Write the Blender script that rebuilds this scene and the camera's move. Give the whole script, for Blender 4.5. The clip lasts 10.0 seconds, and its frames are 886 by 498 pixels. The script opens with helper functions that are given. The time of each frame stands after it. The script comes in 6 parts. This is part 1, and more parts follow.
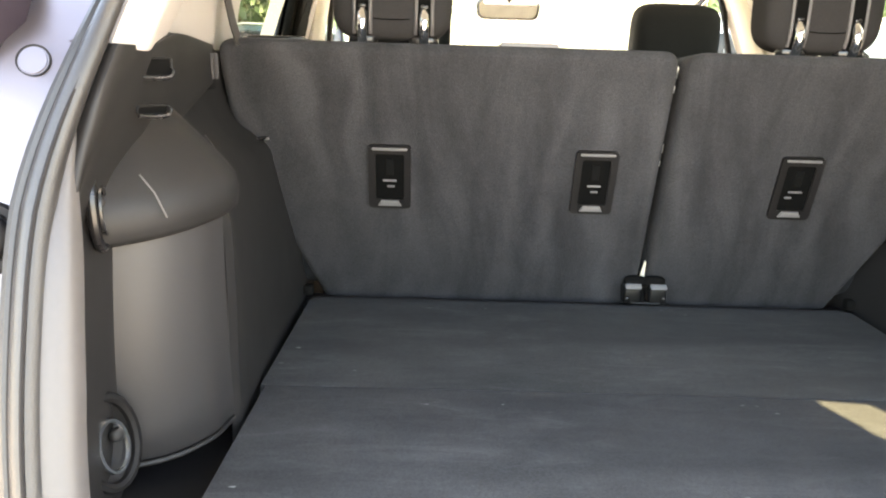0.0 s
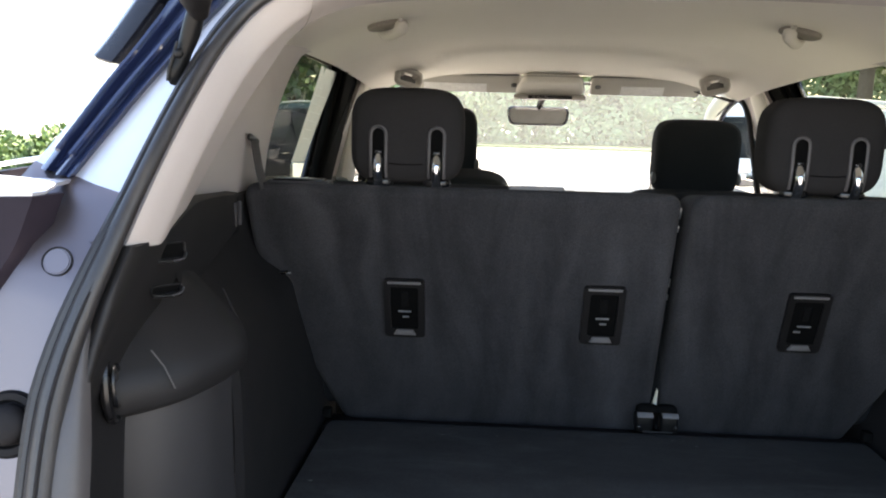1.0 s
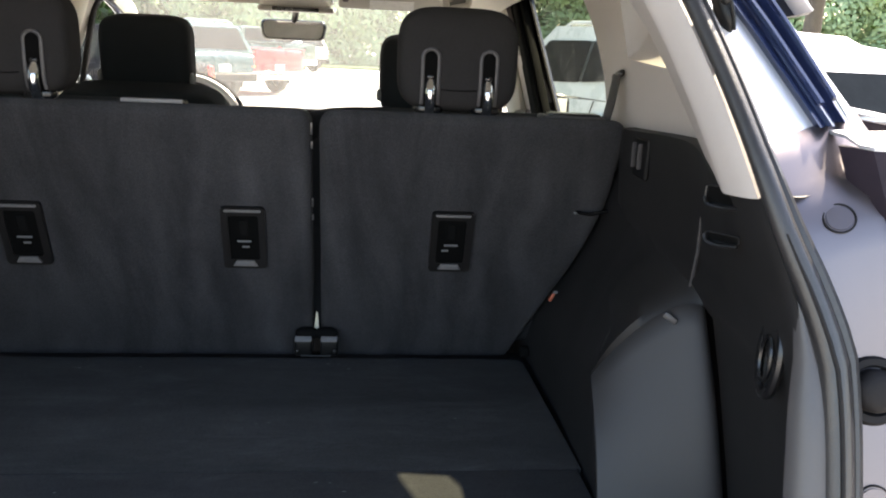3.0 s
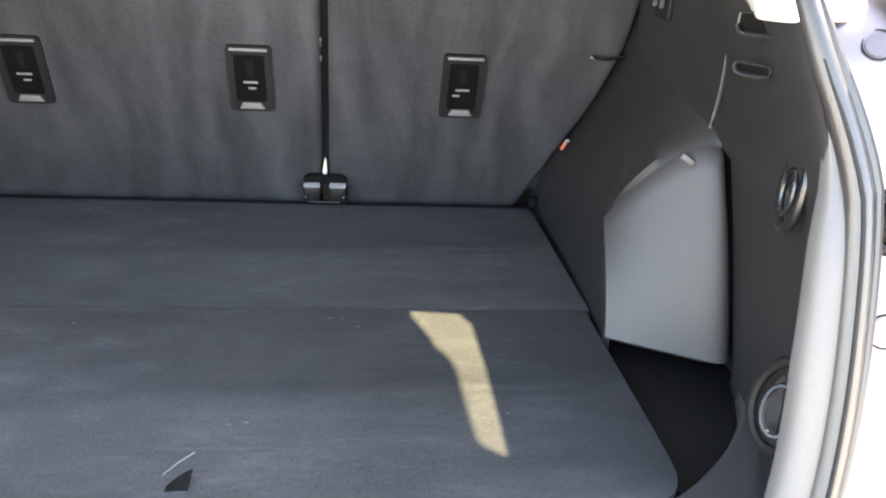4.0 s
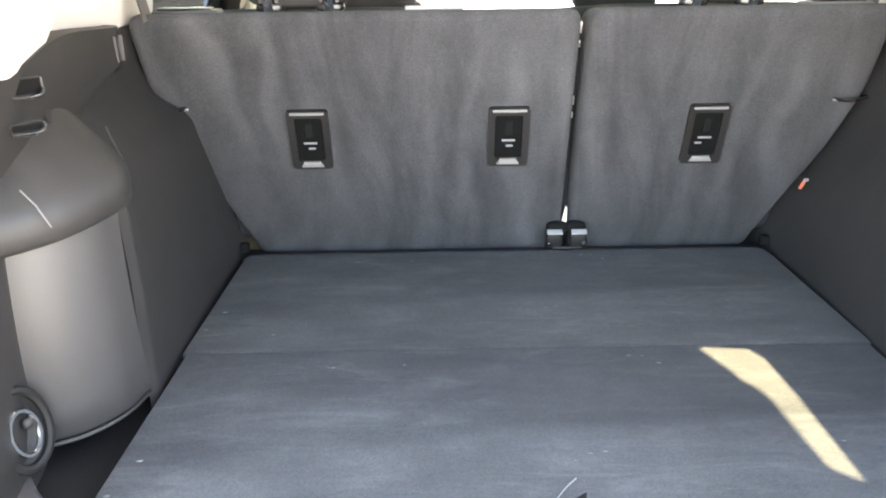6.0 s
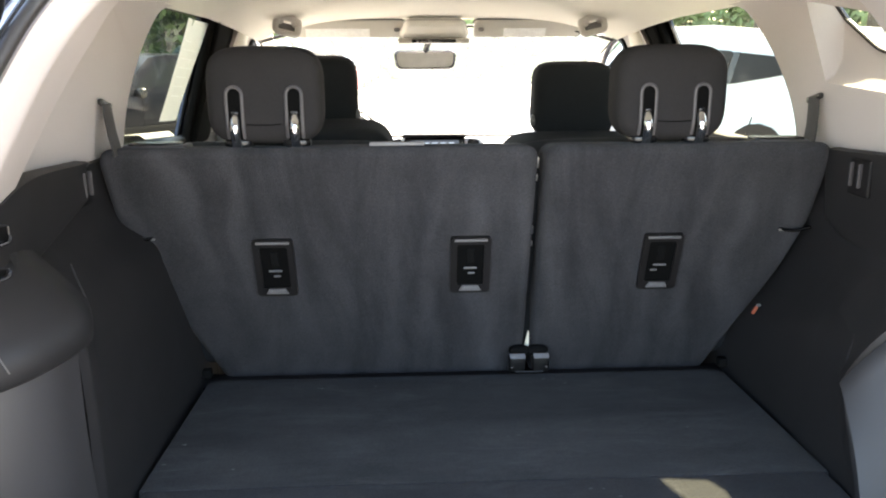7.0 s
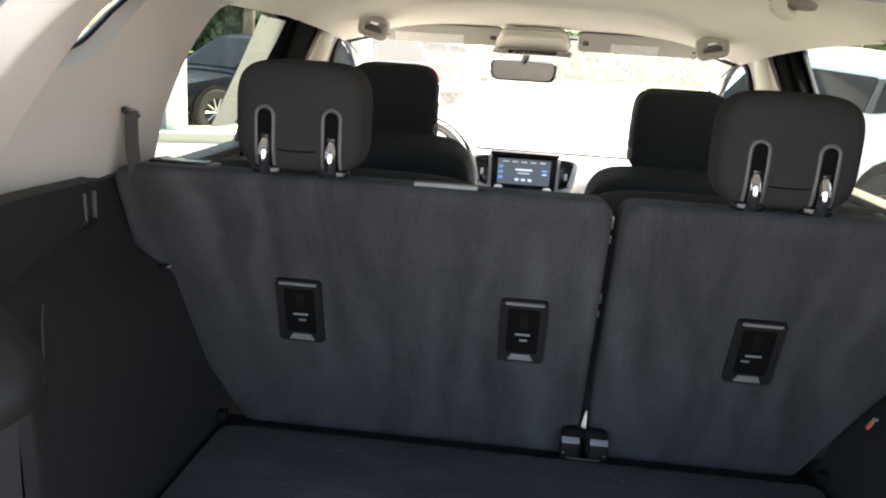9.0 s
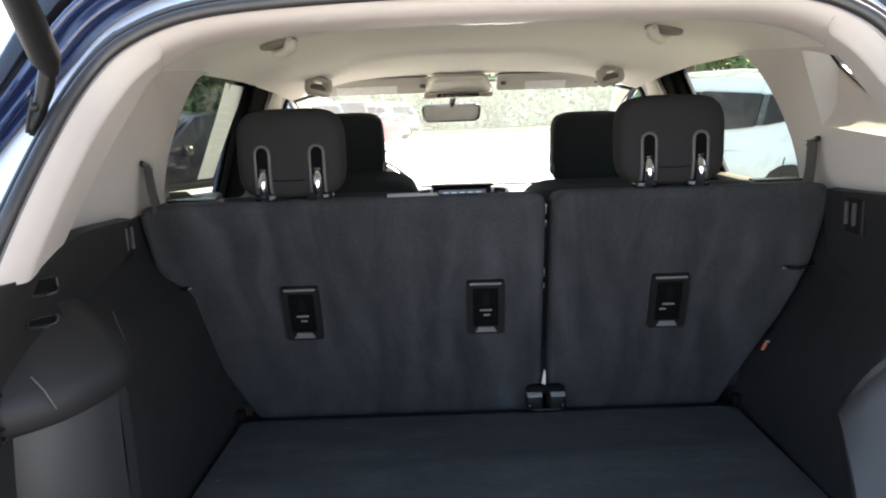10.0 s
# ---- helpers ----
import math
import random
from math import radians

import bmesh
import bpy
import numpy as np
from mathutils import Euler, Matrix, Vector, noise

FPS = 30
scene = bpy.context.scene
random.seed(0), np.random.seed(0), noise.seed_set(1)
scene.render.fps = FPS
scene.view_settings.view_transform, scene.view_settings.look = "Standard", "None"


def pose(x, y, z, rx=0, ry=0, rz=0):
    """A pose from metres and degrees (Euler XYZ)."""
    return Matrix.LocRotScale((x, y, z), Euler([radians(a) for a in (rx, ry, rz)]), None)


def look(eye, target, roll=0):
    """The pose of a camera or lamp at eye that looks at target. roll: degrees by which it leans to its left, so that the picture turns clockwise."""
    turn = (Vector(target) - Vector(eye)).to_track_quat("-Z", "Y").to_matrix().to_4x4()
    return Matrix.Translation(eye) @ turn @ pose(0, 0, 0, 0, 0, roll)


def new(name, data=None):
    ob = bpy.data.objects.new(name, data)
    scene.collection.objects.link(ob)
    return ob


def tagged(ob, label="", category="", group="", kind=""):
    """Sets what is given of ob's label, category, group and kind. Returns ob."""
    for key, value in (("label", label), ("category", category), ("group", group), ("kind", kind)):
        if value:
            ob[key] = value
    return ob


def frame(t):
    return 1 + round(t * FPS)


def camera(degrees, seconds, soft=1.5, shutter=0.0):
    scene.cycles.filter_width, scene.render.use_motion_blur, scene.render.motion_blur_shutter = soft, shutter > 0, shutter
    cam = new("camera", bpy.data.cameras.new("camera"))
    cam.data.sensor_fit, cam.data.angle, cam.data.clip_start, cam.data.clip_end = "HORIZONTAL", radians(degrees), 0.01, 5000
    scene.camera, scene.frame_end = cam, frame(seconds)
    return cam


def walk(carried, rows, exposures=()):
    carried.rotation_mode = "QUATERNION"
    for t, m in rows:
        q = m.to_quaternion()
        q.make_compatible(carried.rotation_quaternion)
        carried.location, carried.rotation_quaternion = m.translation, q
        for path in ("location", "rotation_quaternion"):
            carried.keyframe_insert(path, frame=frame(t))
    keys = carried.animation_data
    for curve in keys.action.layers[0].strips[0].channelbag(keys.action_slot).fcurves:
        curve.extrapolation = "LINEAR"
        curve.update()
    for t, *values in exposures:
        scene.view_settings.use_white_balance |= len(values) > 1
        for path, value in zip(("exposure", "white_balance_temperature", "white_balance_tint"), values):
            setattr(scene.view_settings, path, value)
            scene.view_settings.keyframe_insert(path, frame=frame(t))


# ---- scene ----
cam = camera(58.1, 10.0, 2.0)
PATH = [
    (0, (-0.285, -1.351, 1.236), (-0.261, 0.591, 0.756), 1.8),
    (0.5, (-0.255, -1.384, 1.323), (-0.335, 0.582, 0.965), 2.1),
    (1, (-0.221, -1.381, 1.363), (-0.326, 0.591, 1.045), 1.5),
    (1.5, (-0.091, -1.362, 1.387), (-0.197, 0.619, 1.13), 1.4),
    (2, (0.071, -1.329, 1.391), (0.037, 0.656, 1.151), 1.7),
    (2.5, (0.163, -1.326, 1.375), (0.265, 0.647, 1.061), 2.1),
    (3, (0.195, -1.317, 1.354), (0.409, 0.61, 0.864), 2.7),
    (3.2, (0.198, -1.315, 1.338), (0.441, 0.589, 0.774), 3.0),
    (4.3, (0.144, -1.318, 1.307), (0.332, 0.485, 0.463), 4.0),
    (4.5, (0.105, -1.324, 1.303), (0.233, 0.477, 0.444), 3.4),
    (5, (-0.007, -1.348, 1.313), (-0.011, 0.451, 0.439), 0.7),
    (5.2, (-0.048, -1.36, 1.318), (-0.074, 0.443, 0.452), -0.4),
    (6.3, (-0.137, -1.391, 1.357), (-0.105, 0.507, 0.728), -0.6),
    (6.5, (-0.128, -1.394, 1.366), (-0.076, 0.52, 0.787), -0.4),
    (7, (-0.12, -1.393, 1.399), (-0.03, 0.549, 0.93), -0.3),
    (7.5, (-0.088, -1.35, 1.403), (0.002, 0.597, 0.954), 0.4),
    (8, (-0.032, -1.243, 1.414), (-0.024, 0.694, 0.917), 2.4),
    (8.5, (-0.013, -1.183, 1.433), (-0.048, 0.754, 0.936), 2.9),
    (9, (-0.029, -1.159, 1.451), (-0.201, 0.773, 0.961), 3.6),
    (9.5, (-0.045, -1.227, 1.437), (-0.264, 0.718, 1.028), 0.4),
    (10, (-0.07, -1.481, 1.41), (-0.085, 0.489, 1.061), -2.1),
]
WALK_ROWS = [(t, look(eye, target, roll)) for t, eye, target, roll in PATH]
EXPOSURES = [(0.0, 4.6, 9100, 12), (0.3, 3.65, 7700, 12), (0.6, 3.1, 7300, 13), (1.0, 2.72, 7100, 13), (1.5, 2.65, 7000, 13), (2.6, 2.6, 7000, 13), (3.2, 3.0, 7500, 12), (4.3, 5.1, 8100, 12), (5.2, 5.25, 8200, 12),
             (6.3, 5.5, 7900, 12), (6.6, 4.9, 7600, 12), (7.0, 3.75, 7300, 12), (7.4, 2.9, 7200, 11), (8.0, 3.1, 7200, 11), (8.5, 3.3, 7200, 11), (9.2, 3.35, 7200, 11), (10.0, 3.05, 6900, 11)]
walk(cam, WALK_ROWS, EXPOSURES)

# ---- light ----
RAY = Vector((-1.0, -1.2, -1.78)).normalized()
world = bpy.data.worlds.new("sky")
scene.world = world
world.use_nodes = True
wn = world.node_tree.nodes
sky = wn.new("ShaderNodeTexSky")
sky.sky_type = "NISHITA"
sky.sun_disc = False
sky.sun_elevation = math.asin(-RAY.z)
sky.sun_rotation = math.atan2(-RAY.x, -RAY.y)
sky.air_density, sky.dust_density = 1.0, 2.0
wn["Background"].inputs["Strength"].default_value = 0.14
world.node_tree.links.new(sky.outputs[0], wn["Background"].inputs[0])
sun = new("sun", bpy.data.lights.new("sun", "SUN"))
sun.data.energy, sun.data.angle, sun.data.color = 4.2, radians(0.6), (1.0, 0.93, 0.80)
sun.matrix_world = look(-RAY * 20, (0, 0, 0))


# ---- materials ----
def nodes_of(name):
    m = bpy.data.materials.new(name)
    m.use_nodes = True
    t = m.node_tree
    return m, t.nodes, t.links, t.nodes["Principled BSDF"]


def noise_node(n, l, scale, detail=4.0, rough=0.6, stretch=None):
    co = n.new("ShaderNodeTexCoord")
    tex = n.new("ShaderNodeTexNoise")
    tex.inputs["Scale"].default_value, tex.inputs["Detail"].default_value, tex.inputs["Roughness"].default_value = scale, detail, rough
    if stretch:
        mp = n.new("ShaderNodeMapping")
        mp.inputs["Scale"].default_value = stretch
        l.new(co.outputs["Object"], mp.inputs[0])
        l.new(mp.outputs[0], tex.inputs[0])
    else:
        l.new(co.outputs["Object"], tex.inputs[0])
    return tex


def ramp_node(n, l, src, stops):
    r = n.new("ShaderNodeValToRGB")
    while len(r.color_ramp.elements) < len(stops):
        r.color_ramp.elements.new(0.5)
    for e, (p, c) in zip(r.color_ramp.elements, stops):
        e.position, e.color = p, (*c, 1) if len(c) == 3 else c
    l.new(src, r.inputs[0])
    return r


def mix_node(n, l, fac, a, b, mode="MIX"):
    m = n.new("ShaderNodeMix")
    m.data_type, m.blend_type = "RGBA", mode
    for slot, v in ((0, fac), (6, a), (7, b)):
        if isinstance(v, bpy.types.NodeSocket):
            l.new(v, m.inputs[slot])
        else:
            m.inputs[slot].default_value = v if slot == 0 else (*v, 1)
    return m.outputs[2]


def surface(name, low, high, rough=0.5, metal=0.0, grain=60.0, patch=4.0, bump=0.1, bump_scale=None, coat=0.0, spec=0.5, stretch=None, rough_var=0.1, sheen=0.0, dist=0.002, fleck=0.2):
    """Colour between low and high by broad patches and fine grain, with a fine relief."""
    m, n, l, b = nodes_of(name)
    big, fine = noise_node(n, l, patch, 5.0, 0.6, stretch), noise_node(n, l, grain, 3.0, 0.6, stretch)
    c1 = ramp_node(n, l, big.outputs[0], [(0.3, low), (0.72, high)])
    mid = tuple((p + q) / 2 for p, q in zip(low, high))
    c2 = ramp_node(n, l, fine.outputs[0], [(0.3, tuple(v * (1 - fleck) for v in mid)), (0.7, tuple(v * (1 + fleck) for v in mid))])
    l.new(mix_node(n, l, 0.4, c1.outputs[0], c2.outputs[0]), b.inputs["Base Color"])
    r = ramp_node(n, l, big.outputs[0], [(0.25, (max(rough - rough_var, 0.02),) * 3), (0.75, (min(rough + rough_var, 1),) * 3)])
    l.new(r.outputs[0], b.inputs["Roughness"])
    b.inputs["Metallic"].default_value = metal
    b.inputs["Specular IOR Level"].default_value = spec
    b.inputs["Coat Weight"].default_value = coat
    b.inputs["Coat Roughness"].default_value = 0.04
    b.inputs["Sheen Weight"].default_value = sheen
    if bump:
        bn = n.new("ShaderNodeBump")
        bn.inputs["Strength"].default_value, bn.inputs["Distance"].default_value = bump, dist
        tex = noise_node(n, l, bump_scale or grain * 4, 2.0, 0.5)
        l.new(tex.outputs[0], bn.inputs["Height"])
        l.new(bn.outputs[0], b.inputs["Normal"])
    return m


def carpet(name, dark, light, streak, lint=0.0, swirl=0.0, fuzz=0.04, scuff=0.0, paler_at=None):
    """Short-pile carpet: brushed patches, streaks along one way and specks of lint."""
    m, n, l, b = nodes_of(name)
    brushed = noise_node(n, l, 3.2, 5.0, 0.62, streak)
    brushed.inputs["Distortion"].default_value = swirl
    cloud = noise_node(n, l, 9.0, 6.0, 0.7)
    fibre = noise_node(n, l, 420.0, 2.0, 0.7)
    c = ramp_node(n, l, brushed.outputs[0], [(0.36, dark), (0.5, tuple((p + q) / 2 for p, q in zip(dark, light))), (0.68, light)])
    c2 = ramp_node(n, l, cloud.outputs[0], [(0.35, (0.86, 0.86, 0.86)), (0.7, (1.12, 1.12, 1.12))])
    c3 = ramp_node(n, l, fibre.outputs[0], [(0.3, (0.75, 0.75, 0.75)), (0.7, (1.22, 1.22, 1.22))])
    out = mix_node(n, l, 1.0, c.outputs[0], c2.outputs[0], "MULTIPLY")
    out = mix_node(n, l, 1.0, out, c3.outputs[0], "MULTIPLY")
    if swirl:
        # broad strokes left by brushing the pile: upright, bending and fading out
        tc, mp, wv = n.new("ShaderNodeTexCoord"), n.new("ShaderNodeMapping"), n.new("ShaderNodeTexWave")
        bend = noise_node(n, l, 2.1, 2.0, 0.45)
        shift = n.new("ShaderNodeVectorMath")
        shift.operation = "MULTIPLY_ADD"
        shift.inputs[1].default_value = (0.42, 0.0, 0.0)
        l.new(bend.outputs[1], shift.inputs[0])
        l.new(tc.outputs["Object"], shift.inputs[2])
        mp.inputs["Scale"].default_value = (1.0, 0.3, 0.32)
        l.new(shift.outputs[0], mp.inputs[0])
        l.new(mp.outputs[0], wv.inputs[0])
        wv.wave_type, wv.bands_direction = "BANDS", "X"
        wv.inputs["Scale"].default_value, wv.inputs["Distortion"].default_value = 3.4, 2.6
        wv.inputs["Detail"].default_value, wv.inputs["Detail Scale"].default_value = 3.0, 1.3
        spots = noise_node(n, l, 3.2, 2.0, 0.5)
        w1 = ramp_node(n, l, wv.outputs["Fac"], [(0.25, (0.84,) * 3), (0.6, (1.0,) * 3), (0.95, (1.32,) * 3)])
        w2 = ramp_node(n, l, spots.outputs[0], [(0.38, (0.05,) * 3), (0.58, (1.0,) * 3)])
        out = mix_node(n, l, w2.outputs[0], out, mix_node(n, l, 1.0, out, w1.outputs[0], "MULTIPLY"))
    if lint:
        fluff = noise_node(n, l, 34.0, 2.0, 0.5, (1.0, 2.6, 1.0))
        where = noise_node(n, l, 5.0, 2.0, 0.5)
        f1 = ramp_node(n, l, fluff.outputs[0], [(0.735, (0, 0, 0)), (0.77, (1, 1, 1))])
        f2 = ramp_node(n, l, where.outputs[0], [(0.5, (0, 0, 0)), (0.6, (lint,) * 3)])
        f = mix_node(n, l, 1.0, f1.outputs[0], f2.outputs[0], "MULTIPLY")
        out = mix_node(n, l, f, out, (0.25, 0.25, 0.24))
    if scuff:
        wisp = noise_node(n, l, 17.0, 10.0, 0.76, (0.34, 1.5, 1.0))
        wisp.inputs["Distortion"].default_value = 0.9
        area = noise_node(n, l, 4.2, 3.0, 0.6)
        s1 = ramp_node(n, l, wisp.outputs[0], [(0.50, (0, 0, 0)), (0.72, (1, 1, 1))])
        s2 = ramp_node(n, l, area.outputs[0], [(0.40, (scuff * 0.35,) * 3), (0.62, (scuff,) * 3)])
        s = mix_node(n, l, 1.0, s1.outputs[0], s2.outputs[0], "MULTIPLY")
        out = mix_node(n, l, s, out, (0.082, 0.081, 0.083))
    if paler_at:
        # a ragged patch that grows paler towards one point
        at, far, rag = n.new("ShaderNodeNewGeometry"), n.new("ShaderNodeVectorMath"), noise_node(n, l, 7.0, 5.0, 0.65)
        far.operation = "DISTANCE"
        far.inputs[1].default_value = paler_at
        l.new(at.outputs["Position"], far.inputs[0])
        add = n.new("ShaderNodeMath")
        add.operation = "MULTIPLY_ADD"
        add.inputs[1].default_value = 0.5
        l.new(rag.outputs[0], add.inputs[0])
        l.new(far.outputs["Value"], add.inputs[2])
        t1 = ramp_node(n, l, add.outputs[0], [(0.30, (1.62,) * 3), (0.60, (1.28,) * 3), (0.90, (1.0,) * 3)])
        out = mix_node(n, l, 1.0, out, t1.outputs[0], "MULTIPLY")
    l.new(out, b.inputs["Base Color"])
    b.inputs["Roughness"].default_value = 0.95
    b.inputs["Specular IOR Level"].default_value = 0.03 + fuzz
    b.inputs["Sheen Weight"].default_value = fuzz
    b.inputs["Sheen Roughness"].default_value = 0.6
    bn = n.new("ShaderNodeBump")
    bn.inputs["Strength"].default_value, bn.inputs["Distance"].default_value = 0.5, 0.002
    l.new(fibre.outputs[0], bn.inputs["Height"])
    l.new(bn.outputs[0], b.inputs["Normal"])
    return m


def glass(name, tint, film=0.0):
    """Thin pane: tinted see-through with a clear reflection, a film of dust and a pale veil for glare."""
    m, n, l, b = nodes_of(name)
    n.remove(b)
    see, shine, mx, fr = n.new("ShaderNodeBsdfTransparent"), n.new("ShaderNodeBsdfGlossy"), n.new("ShaderNodeMixShader"), n.new("ShaderNodeLayerWeight")
    dust = noise_node(n, l, 6.0, 5.0, 0.7)
    t = ramp_node(n, l, dust.outputs[0], [(0.3, tint), (0.75, tuple(v * 0.93 for v in tint))])
    l.new(t.outputs[0], see.inputs[0])
    shine.inputs["Roughness"].default_value = 0.02
    g = ramp_node(n, l, fr.outputs["Facing"], [(0.0, (0.006,) * 3), (0.6, (0.010,) * 3), (0.85, (0.035,) * 3), (1.0, (0.4,) * 3)])
    l.new(g.outputs[0], mx.inputs[0])
    l.new(see.outputs[0], mx.inputs[1])
    l.new(shine.outputs[0], mx.inputs[2])
    veil, both = n.new("ShaderNodeBsdfTranslucent"), n.new("ShaderNodeMixShader")
    veil.inputs[0].default_value = (0.9, 0.9, 0.88, 1)
    both.inputs[0].default_value = film
    l.new(mx.outputs[0], both.inputs[1])
    l.new(veil.outputs[0], both.inputs[2])
    l.new(both.outputs[0], n["Material Output"].inputs[0])
    return m


def glow(name, colour, strength):
    m, n, l, b = nodes_of(name)
    b.inputs["Base Color"].default_value = (*colour, 1)
    b.inputs["Emission Color"].default_value = (*colour, 1)
    b.inputs["Emission Strength"].default_value = strength
    return m


M = {}
# near-black that puts the shade of hollows into flat sheets
M["deep_shade"] = surface("deep_shade", (0.003, 0.003, 0.003), (0.004, 0.004, 0.004), 0.95, grain=90, bump=0.0, spec=0.05)
M["carpet_floor"] = carpet("carpet_floor", (0.0225, 0.0226, 0.0230), (0.040, 0.0397, 0.0402), (0.5, 2.0, 1.0), 0.6, scuff=0.42, paler_at=(-0.42, -0.60, 0.777))
M["carpet_seat"] = carpet("carpet_seat", (0.0238, 0.0236, 0.0258), (0.0400, 0.0394, 0.0425), (2.0, 0.6, 0.55), swirl=1.2, scuff=0.05)
M["black_plastic"] = surface("black_plastic", (0.0062, 0.0057, 0.0059), (0.0105, 0.0097, 0.0101), 0.6, spec=0.18, grain=160, bump=0.25, bump_scale=900, dist=0.0006)
M["edge_strip"] = surface("edge_strip", (0.040, 0.037, 0.038), (0.056, 0.052, 0.053), 0.5, grain=160, bump=0.2, bump_scale=900, dist=0.0005, fleck=0.06, spec=0.2)
M["strip_grey"] = surface("strip_grey", (0.060, 0.055, 0.055), (0.078, 0.072, 0.072), 0.45, grain=160, bump=0.2, bump_scale=900, dist=0.0005, fleck=0.06, spec=0.5)
M["frame_black"] = surface("frame_black", (0.005, 0.005, 0.005), (0.008, 0.008, 0.008), 0.9, spec=0.03, grain=160, bump=0.1)
M["gloss_black"] = surface("gloss_black", (0.008, 0.0072, 0.0075), (0.013, 0.012, 0.0125), 0.25, grain=160, bump=0.0)
M["joint_black"] = surface("joint_black", (0.006, 0.006, 0.0062), (0.009, 0.009, 0.0092), 0.32, grain=160, bump=0.1, spec=0.22)
M["grey_panel"] = surface("grey_panel", (0.0218, 0.0202, 0.0209), (0.0280, 0.0261, 0.0269), 0.54, grain=220, bump=0.2, bump_scale=1200, dist=0.0004, fleck=0.06, spec=0.5, rough_var=0.04)
M["side_plastic"] = surface("side_plastic", (0.0115, 0.0107, 0.0110), (0.0154, 0.0143, 0.0147), 0.58, grain=220, bump=0.25, bump_scale=900, dist=0.0005, fleck=0.08, spec=0.35, rough_var=0.05)
M["grey_strip"] = surface("grey_strip", (0.058, 0.053, 0.053), (0.080, 0.073, 0.073), 0.55, grain=160, bump=0.2, bump_scale=900, dist=0.0005, fleck=0.06, spec=0.3)
M["beige"] = surface("beige", (0.41, 0.368, 0.344), (0.465, 0.42, 0.392), 0.55, grain=200, bump=0.10, bump_scale=1100, dist=0.0004, patch=2.0, fleck=0.03)
M["headliner"] = surface("headliner", (0.72, 0.688, 0.625), (0.78, 0.748, 0.685), 0.95, grain=500, bump=0.2, bump_scale=1400, dist=0.0006, patch=2.5, spec=0.1, fleck=0.05)
M["visor"] = surface("visor", (0.56, 0.535, 0.49), (0.62, 0.595, 0.545), 0.9, grain=500, bump=0.2, bump_scale=1400, dist=0.0006, spec=0.1, fleck=0.05)
M["handle_grey"] = surface("handle_grey", (0.42, 0.39, 0.36), (0.50, 0.47, 0.43), 0.5, grain=200, bump=0.1)
# brown-grey that puts the recess shadow into the handle base's colour
M["handle_shade"] = surface("handle_shade", (0.21, 0.19, 0.17), (0.26, 0.235, 0.21), 0.7, grain=200, bump=0.1, spec=0.2)
M["rubber"] = surface("rubber", (0.009, 0.008, 0.0085), (0.016, 0.0148, 0.0155), 0.6, grain=90, bump=0.2, spec=0.15)
M["navy_paint"] = surface("navy_paint", (0.014, 0.023, 0.064), (0.019, 0.030, 0.080), 0.20, metal=0.45, grain=1400, bump=0.0, coat=1.0)
M["seal_rubber"] = surface("seal_rubber", (0.020, 0.0188, 0.0192), (0.030, 0.0282, 0.0288), 0.40, grain=120, bump=0.2, spec=0.6)
# both jamb tones hold the bright sky that the body paint would reflect
M["jamb_plum_sky"] = surface("jamb_plum_sky", (0.165, 0.144, 0.150), (0.200, 0.174, 0.181), 0.36, metal=0.85, grain=1100, bump=0.0, coat=0.0, fleck=0.06, rough_var=0.03)
M["jamb_sky"] = surface("jamb_sky", (0.66, 0.67, 0.72), (0.74, 0.75, 0.79), 0.40, metal=0.45, grain=1100, bump=0.0, coat=0.5, fleck=0.04, rough_var=0.05)
M["chrome"] = surface("chrome", (0.75, 0.75, 0.76), (0.85, 0.85, 0.86), 0.12, metal=1.0, grain=30, bump=0.0)
M["steel"] = surface("steel", (0.35, 0.35, 0.36), (0.5, 0.5, 0.51), 0.35, metal=1.0, grain=60, bump=0.05)
M["headrest"] = surface("headrest", (0.017, 0.0160, 0.0163), (0.025, 0.0235, 0.024), 0.9, grain=340, bump=0.6, bump_scale=900, dist=0.0012, patch=7, spec=0.12)
M["front_fabric"] = surface("front_fabric", (0.010, 0.011, 0.013), (0.018, 0.019, 0.022), 0.9, grain=300, bump=0.5, bump_scale=800, dist=0.001, patch=7, spec=0.2)
M["slot_grey"] = surface("slot_grey", (0.052, 0.048, 0.049), (0.072, 0.068, 0.069), 0.5, grain=120, bump=0.05)
M["bezel_grey"] = surface("bezel_grey", (0.10, 0.095, 0.095), (0.15, 0.145, 0.145), 0.45, grain=120, bump=0.05)
M["belt"] = surface("belt", (0.038, 0.035, 0.034), (0.055, 0.051, 0.049), 0.75, grain=500, bump=0.5, bump_scale=600, dist=0.001)
M["orange"] = surface("orange", (0.30, 0.06, 0.03), (0.38, 0.09, 0.04), 0.5, grain=80, bump=0.05)
M["dash_top"] = surface("dash_top", (0.40, 0.385, 0.365), (0.46, 0.445, 0.42), 0.7, grain=200, bump=0.3, bump_scale=700, dist=0.001)
M["silver"] = surface("silver", (0.66, 0.66, 0.66), (0.74, 0.74, 0.74), 0.35, metal=0.15, grain=120, bump=0.02)
M["paper"] = surface("paper", (0.62, 0.60, 0.57), (0.72, 0.70, 0.67), 0.8, grain=90, bump=0.05)
pm, pn, pl, pb = M["paper"], M["paper"].node_tree.nodes, M["paper"].node_tree.links, M["paper"].node_tree.nodes["Principled BSDF"]
thin, thin_mix = pn.new("ShaderNodeBsdfTranslucent"), pn.new("ShaderNodeMixShader")
thin.inputs[0].default_value, thin_mix.inputs[0].default_value = (0.88, 0.85, 0.80, 1), 0.65
pl.new(pb.outputs[0], thin_mix.inputs[1])
pl.new(thin.outputs[0], thin_mix.inputs[2])
